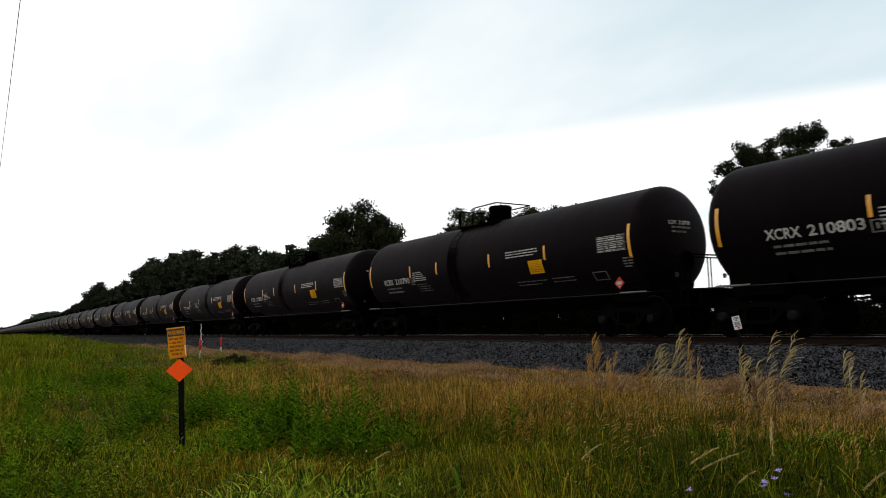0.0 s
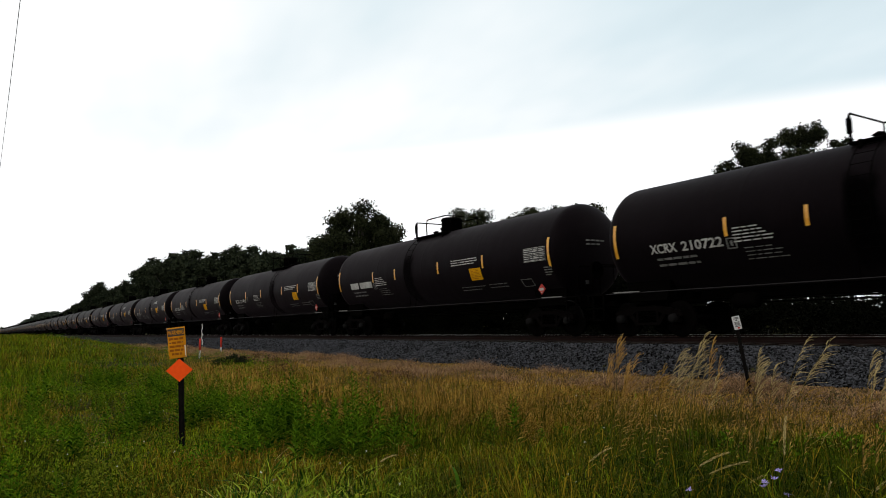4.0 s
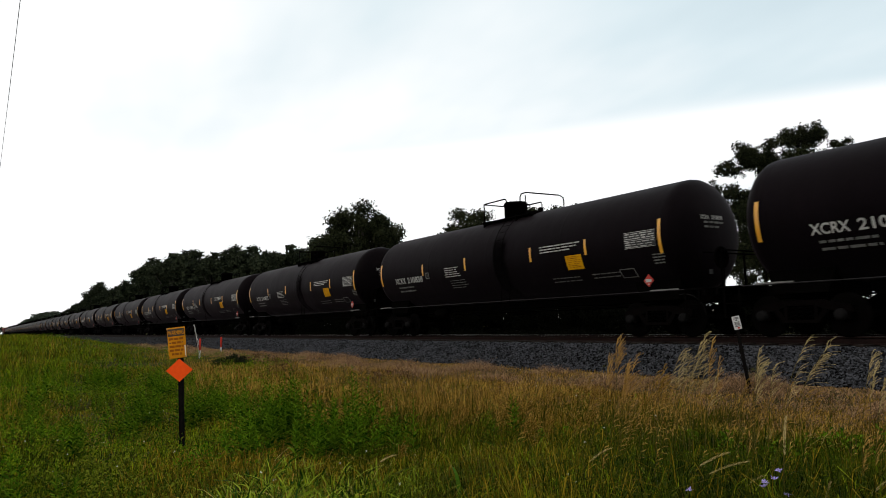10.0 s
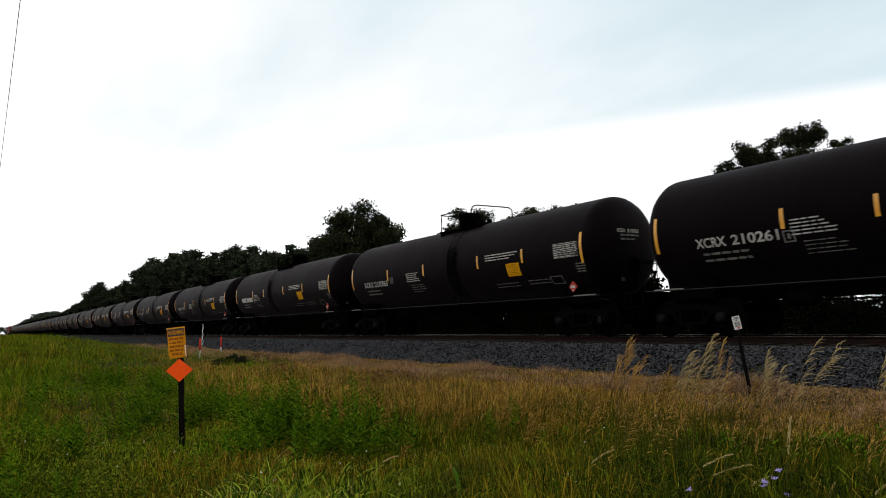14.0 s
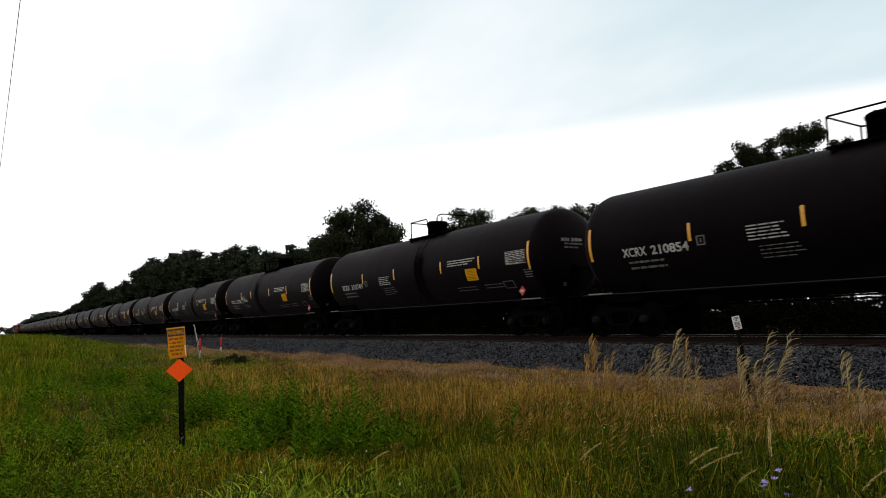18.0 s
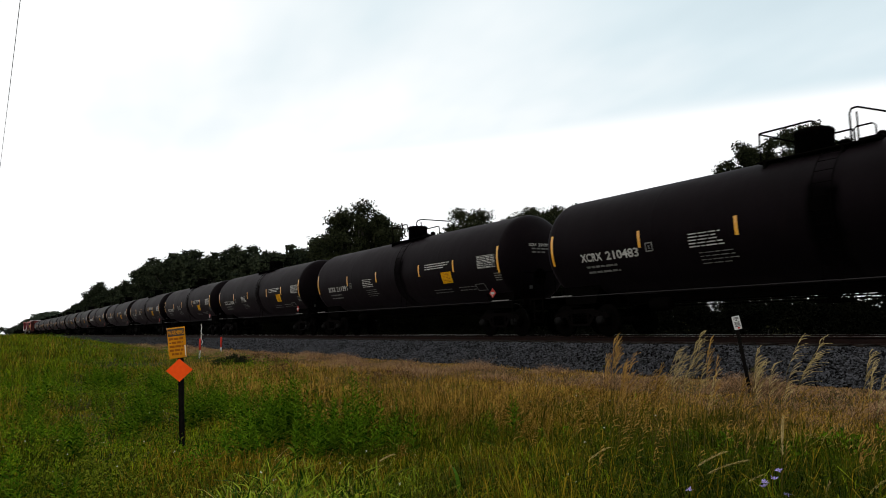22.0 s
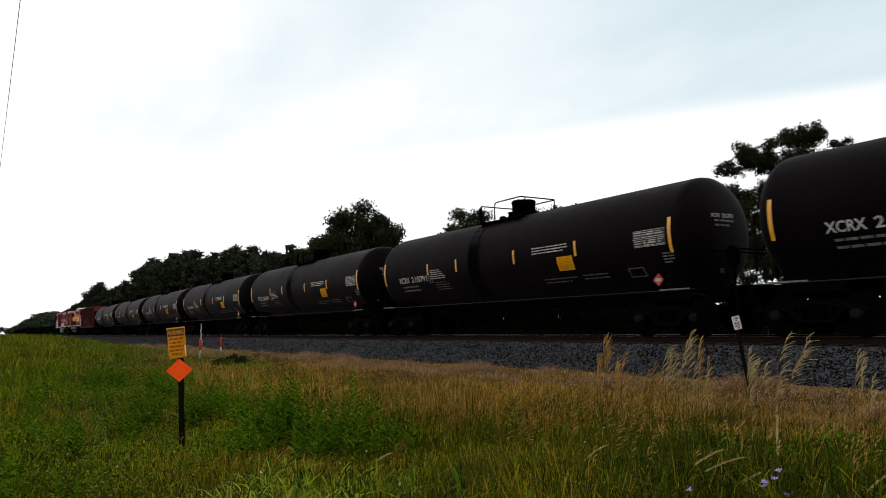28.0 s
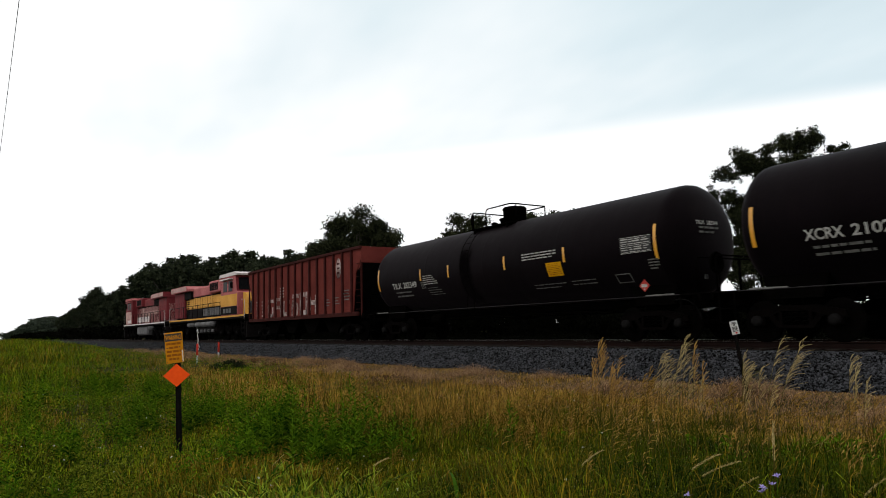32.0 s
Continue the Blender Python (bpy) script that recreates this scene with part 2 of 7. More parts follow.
# ---- mesh helpers ----
class Geo:
    """Collects vertices and faces of one mesh."""

    def __init__(self):
        self.v, self.f, self.m, self.smooth = [], [], [], []

    def add(self, verts, faces, mat=0, smooth=False):
        k = len(self.v)
        self.v.extend(tuple(p) for p in verts)
        for q in faces:
            self.f.append(tuple(i + k for i in q))
            self.m.append(mat)
            self.smooth.append(smooth)
        return self

    def box(self, cx, cy, cz, sx, sy, sz, bevel=0.0, mat=0, m=None):
        """A box; with bevel its upright and long edges are cut."""
        hx, hy, hz = sx / 2, sy / 2, sz / 2
        b = min(bevel, hx * 0.9, hy * 0.9, hz * 0.9)
        if b <= 0:
            v = [(x, y, z) for x in (-hx, hx) for y in (-hy, hy) for z in (-hz, hz)]
            f = [(0, 1, 3, 2), (4, 6, 7, 5), (0, 4, 5, 1), (2, 3, 7, 6), (0, 2, 6, 4), (1, 5, 7, 3)]
        else:
            v, f = [], []
            ring = [(-hx + b, -hy), (hx - b, -hy), (hx, -hy + b), (hx, hy - b), (hx - b, hy), (-hx + b, hy), (-hx, hy - b), (-hx, -hy + b)]
            small = [(x * (1 - b / hx), y * (1 - b / hy)) for x, y in ring]
            for z, r in ((-hz, small), (-hz + b, ring), (hz - b, ring), (hz, small)):
                v.extend((x, y, z) for x, y in r)
            for k in range(3):
                for i in range(8):
                    j = (i + 1) % 8
                    f.append((k * 8 + i, k * 8 + j, k * 8 + 8 + j, k * 8 + 8 + i))
            f.append(tuple(range(7, -1, -1)))
            f.append(tuple(range(24, 32)))
        if m is not None:
            v = [m @ Vector(p) for p in v]
        return self.add([(p[0] + cx, p[1] + cy, p[2] + cz) for p in v], f, mat)

    def tube(self, pts, r, sides=8, mat=0, caps=True, smooth=True):
        """A round bar along points; r is one radius or one for each point."""
        pts = [Vector(p) for p in pts]
        rs = r if isinstance(r, (list, tuple)) else [r] * len(pts)
        v, f = [], []
        side = None
        for i, p in enumerate(pts):
            d = (pts[min(i + 1, len(pts) - 1)] - pts[max(i - 1, 0)]).normalized()
            if side is None:
                side = d.orthogonal().normalized()
            side = (side - d * side.dot(d)).normalized()
            other = d.cross(side)
            for k in range(sides):
                a = 2 * math.pi * k / sides
                v.append(p + rs[i] * (math.cos(a) * side + math.sin(a) * other))
        for i in range(len(pts) - 1):
            for k in range(sides):
                j = (k + 1) % sides
                f.append((i * sides + k, i * sides + j, (i + 1) * sides + j, (i + 1) * sides + k))
        self.add(v, f, mat, smooth)
        if caps:
            k = len(self.v) - len(v)
            self.f.append(tuple(range(k + sides - 1, k - 1, -1)))
            self.f.append(tuple(range(k + (len(pts) - 1) * sides, k + len(pts) * sides)))
            self.m += [mat, mat]
            self.smooth += [False, False]
        return self

    def lathe(self, profile, sides=24, axis="x", centre=(0, 0, 0), mat=0, smooth=True):
        """Turns (along, radius) pairs about an axis."""
        v, f = [], []
        for s, r in profile:
            for k in range(sides):
                a = 2 * math.pi * k / sides
                p, q = r * math.cos(a), r * math.sin(a)
                w = {"x": (s, p, q), "y": (p, s, q), "z": (p, q, s)}[axis]
                v.append((w[0] + centre[0], w[1] + centre[1], w[2] + centre[2]))
        for i in range(len(profile) - 1):
            for k in range(sides):
                j = (k + 1) % sides
                f.append((i * sides + k, i * sides + j, (i + 1) * sides + j, (i + 1) * sides + k))
        f.append(tuple(range(sides)))
        f.append(tuple(range((len(profile) - 1) * sides, len(profile) * sides)))
        return self.add(v, f, mat, smooth)

    def prism(self, outline, y0, y1, mat=0):
        """An outline in x and z, drawn out from y0 to y1."""
        k = len(outline)
        v = [(x, y0, z) for x, z in outline] + [(x, y1, z) for x, z in outline]
        f = [tuple(range(k - 1, -1, -1)), tuple(range(k, 2 * k))] + [(i, (i + 1) % k, k + (i + 1) % k, k + i) for i in range(k)]
        return self.add(v, f, mat)

    def mesh(self, name, mats):
        me = bpy.data.meshes.new(name)
        me.from_pydata(self.v, [], self.f)
        for mt in mats if isinstance(mats, (list, tuple)) else [mats]:
            me.materials.append(mt)
        me.polygons.foreach_set("material_index", self.m)
        me.polygons.foreach_set("use_smooth", self.smooth)
        bm = bmesh.new()
        bm.from_mesh(me)
        bmesh.ops.recalc_face_normals(bm, faces=bm.faces)
        bm.to_mesh(me)
        bm.free()
        return me


def part(name, geo, mat, parent, label="", at=None, kind=""):
    """Links a Geo or a mesh as ONE mesh object under a thing or a part."""
    me = geo.mesh(name, mat) if isinstance(geo, Geo) else geo
    ob = new(name, me)
    ob.parent = parent
    if at is not None:
        ob.matrix_basis = at
    return tagged(ob, label, kind=kind)


def raw_mesh(name, verts, faces, mat):
    """One mesh out of arrays of vertices and of triangles or quads."""
    me = bpy.data.meshes.new(name)
    verts, faces = np.asarray(verts, np.float32), np.asarray(faces, np.int32)
    me.vertices.add(len(verts))
    me.vertices.foreach_set("co", verts.ravel())
    k = faces.shape[1]
    me.loops.add(faces.size)
    me.loops.foreach_set("vertex_index", faces.ravel())
    me.polygons.add(len(faces))
    me.polygons.foreach_set("loop_start", np.arange(0, faces.size, k, dtype=np.int32))
    me.update(calc_edges=True)
    me.materials.append(mat)
    return me


# ---- the lie of the land ----
TRACK = 16.1          # the track's centre line passes this y at x = -16; the rail tops are at z = 0
FIELD = -1.15
SLANT = 0.0037        # the line leans a little off the x axis about x = -16


def line(x):
    """The y of the track's centre line at x."""
    return TRACK + SLANT * (x + 16)


def height(x, y):
    """Ground height: ballast bank, verge and field. Takes arrays too."""
    y = np.asarray(y, float)
    x = np.asarray(x, float)
    d = np.abs(y - line(x))
    bank = np.interp(d, [0, 1.9, 3.3, 4.6, 8.0, 12.0, 400], [-0.2, -0.22, -0.80, -0.88, -1.0, FIELD, FIELD])
    rough = 0.05 * np.sin(0.9 * x + 0.4 * y) * np.sin(0.7 * y - 0.3 * x) + 0.03 * np.sin(2.1 * x - 1.3 * y)
    far = np.clip((-x - 60) / 400, 0, 1) * np.clip((d - 5) / 10, 0, 1) * np.where(y < line(x), 0.9, 0.3)
    rise = (0.72 * np.clip((-x - 30) / 45, 0, 1) + 0.2 * np.clip((-x - 75) / 60, 0, 1)) * np.clip((d - 4.2) / 4, 0, 1) * (y < line(x))
    return rise + bank + rough * np.clip((d - 3.2) / 1.5, 0, 1) + far
# ---- ground, ballast and track ----
def build_ground():
    xs = np.concatenate([[-2600, -1500, -900, -600], np.arange(-420, -60, 12.0), np.arange(-60, 14, 0.6), [20, 40, 90, 200, 500, 1500, 2600]])
    ys = np.concatenate([[-2600, -1200, -500, -200, -80, -30, -12], np.arange(-6, 12.6, 0.6), [12.8, 13.5, 14.2, 16.1, 18.0, 18.7, 19.4], np.arange(20, 33, 1.0), [40, 60, 100, 200, 500, 1200, 2600]])
    gx, gy = np.meshgrid(xs, ys, indexing="ij")
    gz = height(gx, gy) - 0.02
    v = np.stack([gx, gy, gz], -1).reshape(-1, 3)
    i, j = np.meshgrid(np.arange(len(xs) - 1), np.arange(len(ys) - 1), indexing="ij")
    a = (i * len(ys) + j).ravel()
    f = np.stack([a, a + len(ys), a + len(ys) + 1, a + 1], -1)
    ob = new("ground", raw_mesh("ground", v, f, M["soil"]))
    tagged(ob, "dry soil under rough grass beside the railway bank", "ground", kind="structure")


def build_ballast():
    xs = np.concatenate([[-1600, -1000, -600], np.arange(-400, -60, 10.0), np.arange(-60, 16, 0.8), [30, 60, 150, 400]])
    prof = [(-3.34, -0.86), (-3.3, -0.78), (-2.9, -0.62), (-2.5, -0.44), (-2.1, -0.27), (-1.8, -0.20), (-0.9, -0.19), (0, -0.2), (0.9, -0.19), (1.8, -0.2), (2.5, -0.44), (3.3, -0.78), (3.34, -0.86)]
    v = [(x, line(x) + d + (0.06 * math.sin(x * 1.3) + 0.05 * math.sin(x * 3.1 + d) if abs(d) > 1.9 and -60 < x < 16 else 0), z) for x in xs for d, z in prof]
    k = len(prof)
    f = [(i * k + j, (i + 1) * k + j, (i + 1) * k + j + 1, i * k + j + 1) for i in range(len(xs) - 1) for j in range(k - 1)]
    bed = new("ballast_bed", raw_mesh("ballast_bed", v, f, M["ballast"]))
    tagged(bed, "sloping bank of grey crushed stone ballast", "ballast", kind="structure")
    return bed


def build_stones():
    rng = np.random.default_rng(5)
    # thinning out along the bank until they merge with the bed
    x = -2.0 - 76 * rng.random(86000) ** 2.05
    x = x[rng.random(len(x)) < np.clip((x + 78) / 42, 0, 1)]
    n = len(x)
    d = -1.66 - 1.74 * rng.random(n)
    z = np.interp(-d, [0.9, 1.8, 2.1, 2.5, 2.9, 3.3, 3.5], [-0.19, -0.2, -0.27, -0.44, -0.62, -0.78, -0.85])
    r = 0.014 + 0.022 * rng.random(n) ** 2 + 0.012 * np.clip((-x - 12) / 30, 0, 1)
    base = np.array([(1, 0, 0), (-1, 0, 0), (0, 1, 0), (0, -1, 0), (0, 0, 1), (0, 0, -1)], float)
    tri = np.array([(0, 2, 4), (2, 1, 4), (1, 3, 4), (3, 0, 4), (2, 0, 5), (1, 2, 5), (3, 1, 5), (0, 3, 5)])
    q = rng.normal(size=(n, 3, 3))
    q, _ = np.linalg.qr(q)
    s = (0.65 + 0.7 * rng.random((n, 6, 1))) * base[None] * r[:, None, None]
    uneven = np.where(np.abs(d) > 1.9, 0.06 * np.sin(x * 1.3) + 0.05 * np.sin(x * 3.1 + d), 0)
    v = np.einsum("nij,nkj->nki", q, s) + np.stack([x, line(x) + d + uneven, z + r * 0.35], -1)[:, None, :]
    f = tri[None] + (np.arange(n) * 6)[:, None, None]
    ob = new("ballast_stones", raw_mesh("ballast_stones", v.reshape(-1, 3), f.reshape(-1, 3), M["stone"]))
    tagged(ob, "loose angular grey stones on the ballast shoulder", "stones", kind="stuff")


def build_track():
    top = new("railway_track")
    tagged(top, "single railway track on wooden ties with rusty rails", "track", kind="structure")
    prof = [(-0.07, -0.17), (0.07, -0.17), (0.07, -0.155), (0.012, -0.135), (0.012, -0.045), (0.036, -0.03), (0.036, -0.004), (0.028, 0.0), (-0.028, 0.0), (-0.036, -0.004), (-0.036, -0.03), (-0.012, -0.045), (-0.012, -0.135), (-0.07, -0.155)]
    for side in (-1, 1):
        g = Geo()
        k = len(prof)
        ends = [-1500, -400, -100, -40, 20, 120, 400]
        v = [(x, line(x) + side * 0.7525 + y, z) for x in ends for y, z in prof]
        for i in range(len(ends) - 1):
            for j in range(k):
                q = (i * k + j, i * k + (j + 1) % k, (i + 1) * k + (j + 1) % k, (i + 1) * k + j)
                g.f.append(q)
                g.m.append(1 if j == 7 else 0)
                g.smooth.append(False)
        g.v = v
        part("rail", g, [M["rail"], M["rail_top"]], top)
    tie = Geo().box(0, 0, 0, 0.23, 2.6, 0.18, 0.012).mesh("tie", M["tie"])
    rng = random.Random(3)
    for i in range(230):
        part("tie", tie, None, top, at=pose(10 - i * 0.53, line(10 - i * 0.53) + rng.uniform(-0.04, 0.04), -0.245 + rng.uniform(-0.01, 0.01), 0, 0, rng.uniform(-1, 1)))


build_ground()
build_ballast()
build_stones()
build_track()
# ---- the train ----


def on_tank(x, z, lift=0.007):
    """A place on the near side of the tank's skin."""
    r = RADIUS + lift
    s = max(-0.999, min(0.999, (z - AXIS) / r))
    return (x, -r * math.sqrt(1 - s * s), AXIS + r * s)


def on_head(y, z):
    """How far out the leading head's skin lies at y and z."""
    rr = math.hypot(y, z - AXIS) / RADIUS
    return HALF + 0.60 * math.sqrt(max(0.02, 1 - rr ** 2.2)) + 0.012


def skin(g, x0, x1, z0, z1, lift=0.007, mat=0, lean=0.0):
    """A thin curved plate lying on the tank."""
    k = max(1, int((z1 - z0) / 0.12))
    v, f = [], []
    for i in range(k + 1):
        z = z0 + (z1 - z0) * i / k
        for x in (x0, x1):
            v.append(on_tank(x + lean * (z - z0), z, lift))
            v.append(on_tank(x + lean * (z - z0), z, 0.0))
    for i in range(k):
        a = 4 * i
        f += [(a, a + 2, a + 6, a + 4), (a, a + 4, a + 5, a + 1), (a + 2, a + 3, a + 7, a + 6)]
    f += [(0, 1, 3, 2), (4 * k, 4 * k + 2, 4 * k + 3, 4 * k + 1)]
    g.add(v, f, mat)


def bars(g, x0, z0, width, rows, rng, pitch=0.105, tall=0.05, words=True):
    """Rows of plain bars in place of writing too small to read; z0 is the topmost row."""
    for r in range(rows):
        x = x0
        end = x0 + width * rng.uniform(0.72, 1.0)
        while x < end - 0.06:
            w = rng.uniform(0.09, 0.30) if words else end - x
            w = min(w, end - x)
            skin(g, x, x + w, z0 - r * pitch - tall, z0 - r * pitch)
            x += w + 0.045


def lettering(text, size, bold=0.0):
    """The outlines of a text as flat triangles: vertices in x and y, and faces."""
    cu = bpy.data.curves.new("text", "FONT")
    cu.body, cu.size, cu.resolution_u, cu.offset = text, size, 3, bold
    ob = bpy.data.objects.new("text", cu)
    scene.collection.objects.link(ob)
    bpy.context.view_layer.update()
    me = bpy.data.meshes.new_from_object(ob.evaluated_get(bpy.context.evaluated_depsgraph_get()))
    v = [tuple(p.co) for p in me.vertices]
    f = [tuple(p.vertices) for p in me.polygons]
    bpy.data.objects.remove(ob)
    bpy.data.curves.remove(cu)
    bpy.data.meshes.remove(me)
    return v, f


def tank_mesh():
    prof = []
    steps = 9
    depth = 0.60
    for i in range(steps + 1):
        a = math.pi / 2 * i / steps
        prof.append((-HALF - depth * math.cos(a), max(0.02, RADIUS * math.sin(a) ** 0.9)))
    # jacket rings stand a little proud of the shell between the seams
    for x in (-7.5, -3.75, 0.0, 3.75):
        prof += [(x - 0.04, RADIUS), (x - 0.02, RADIUS), (x, RADIUS), (x + 0.02, RADIUS + 0.002), (x + 0.08, RADIUS + 0.002), (x + 0.10, RADIUS), (x + 0.12, RADIUS), (x + 0.14, RADIUS)]
    prof += [(7.5, RADIUS)]
    for i in range(steps, -1, -1):
        a = math.pi / 2 * i / steps
        prof.append((HALF + depth * math.cos(a), max(0.02, RADIUS * math.sin(a) ** 0.9)))
    return Geo().lathe(prof, 56, "x", (0, 0, AXIS))


def wheelset_meshes():
    w = Geo()
    w.lathe([(-0.07, 0.10), (-0.07, 0.36), (-0.065, 0.455), (-0.05, 0.475), (-0.035, 0.475), (-0.025, 0.458), (0.065, 0.450), (0.068, 0.38), (0.03, 0.34), (0.02, 0.2), (0.07, 0.16), (0.07, 0.10)], 28, "y")
    axle = Geo().lathe([(-1.08, 0.07), (-0.80, 0.075), (-0.6, 0.09), (0.6, 0.09), (0.80, 0.075), (1.08, 0.07)], 14, "y")
    cap = Geo().lathe([(-0.09, 0.05), (-0.085, 0.11), (-0.02, 0.125), (0.08, 0.125), (0.085, 0.10)], 16, "y")
    return w.mesh("wheel", M["wheel"]), axle.mesh("axle", M["wheel"]), cap.mesh("bearing_cap", M["cap"])


def sideframe():
    """Cast truck side: top chord, sloping ends to the axle boxes, and a spring window."""
    g = Geo()
    out = [(-1.12, 0.52), (-1.10, 0.66), (-0.85, 0.72), (-0.45, 0.80), (0.45, 0.80), (0.85, 0.72), (1.10, 0.66), (1.12, 0.52), (0.78, 0.55), (0.50, 0.60), (0.34, 0.68), (-0.34, 0.68), (-0.50, 0.60), (-0.78, 0.55)]
    g.prism(out, -0.06, 0.06)
    g.prism([(-0.62, 0.56), (-0.40, 0.30), (0.40, 0.30), (0.62, 0.56), (0.50, 0.60), (0.33, 0.37), (-0.33, 0.37), (-0.50, 0.60)], -0.07, 0.07)
    for s in (-1, 1):
        g.box(s * 0.34, 0, 0.53, 0.07, 0.13, 0.34)
        g.box(s * 0.885, 0, 0.47, 0.30, 0.16, 0.26, 0.03)
    return g


def spring_pack():
    g = Geo()
    for i in range(3):
        x = -0.2 + 0.2 * i
        pts = [(x + 0.075 * math.cos(a * 0.9), 0.075 * math.sin(a * 0.9), 0.38 + 0.013 * a) for a in range(22)]
        g.tube(pts, 0.015, 5)
    return g


TRUCK = {}


def add_truck(parent, x):
    """A two-axle freight truck under a car."""
    if not TRUCK:
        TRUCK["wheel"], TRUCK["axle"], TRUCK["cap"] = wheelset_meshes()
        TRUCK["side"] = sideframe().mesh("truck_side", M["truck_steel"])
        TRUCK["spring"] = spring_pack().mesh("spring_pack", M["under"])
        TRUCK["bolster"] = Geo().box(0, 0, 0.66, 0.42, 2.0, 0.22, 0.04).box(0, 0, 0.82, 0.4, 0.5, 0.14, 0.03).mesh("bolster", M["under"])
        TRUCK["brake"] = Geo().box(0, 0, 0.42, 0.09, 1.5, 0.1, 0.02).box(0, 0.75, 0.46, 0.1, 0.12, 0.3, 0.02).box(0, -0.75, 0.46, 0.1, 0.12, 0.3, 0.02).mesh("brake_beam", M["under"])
    truck = part("truck", TRUCK["bolster"], None, parent, at=pose(x, 0, 0))
    for s in (-1, 1):
        part("truck_side", TRUCK["side"], None, truck, at=pose(0, s * 1.0, 0))
        part("spring_pack", TRUCK["spring"], None, truck, at=pose(0, s * 1.0, 0))
        part("brake_beam", TRUCK["brake"], None, truck, at=pose(s * 0.36, 0, 0))
        part("axle", TRUCK["axle"], None, truck, at=pose(s * 0.885, 0, 0.46))
        for q in (-1, 1):
            part("wheel", TRUCK["wheel"], None, truck, at=pose(s * 0.885, q * 0.7525, 0.458, 0, 0, 0 if q < 0 else 180))
            part("bearing_cap", TRUCK["cap"], None, truck, "grey bearing cap", at=pose(s * 0.885, q * 1.10, 0.47, 0, 0, 0 if q < 0 else 180))
    return truck


def add_coupler(parent, x, way):
    g = Geo()
    g.box(x - way * 0.35, 0, 0.88, 0.7, 0.16, 0.18, 0.03)
    g.prism([(x - way * 0.12, 0.72), (x + way * 0.05, 0.70), (x + way * 0.06, 1.05), (x - way * 0.12, 1.04)], -0.16, 0.10)
    g.tube([(x - way * 0.3, 0.22, 0.85), (x - way * 0.1, 0.3, 0.55), (x + way * 0.04, 0.2, 0.42)], 0.028, 7)
    part("coupler", g, M["under"], parent)


STRIPES = {"long": (0, 3.40, 6.30, 9.93, 12.37, 15.05), "short": (0, 3.45, 5.42, 8.77, 11.63, 15.05), "spaced": (0, 3.0, 5.92, 9.32, 12.05, 14.95)}
PLACARD = {"long": 11.45, "short": 10.75, "spaced": 10.98}


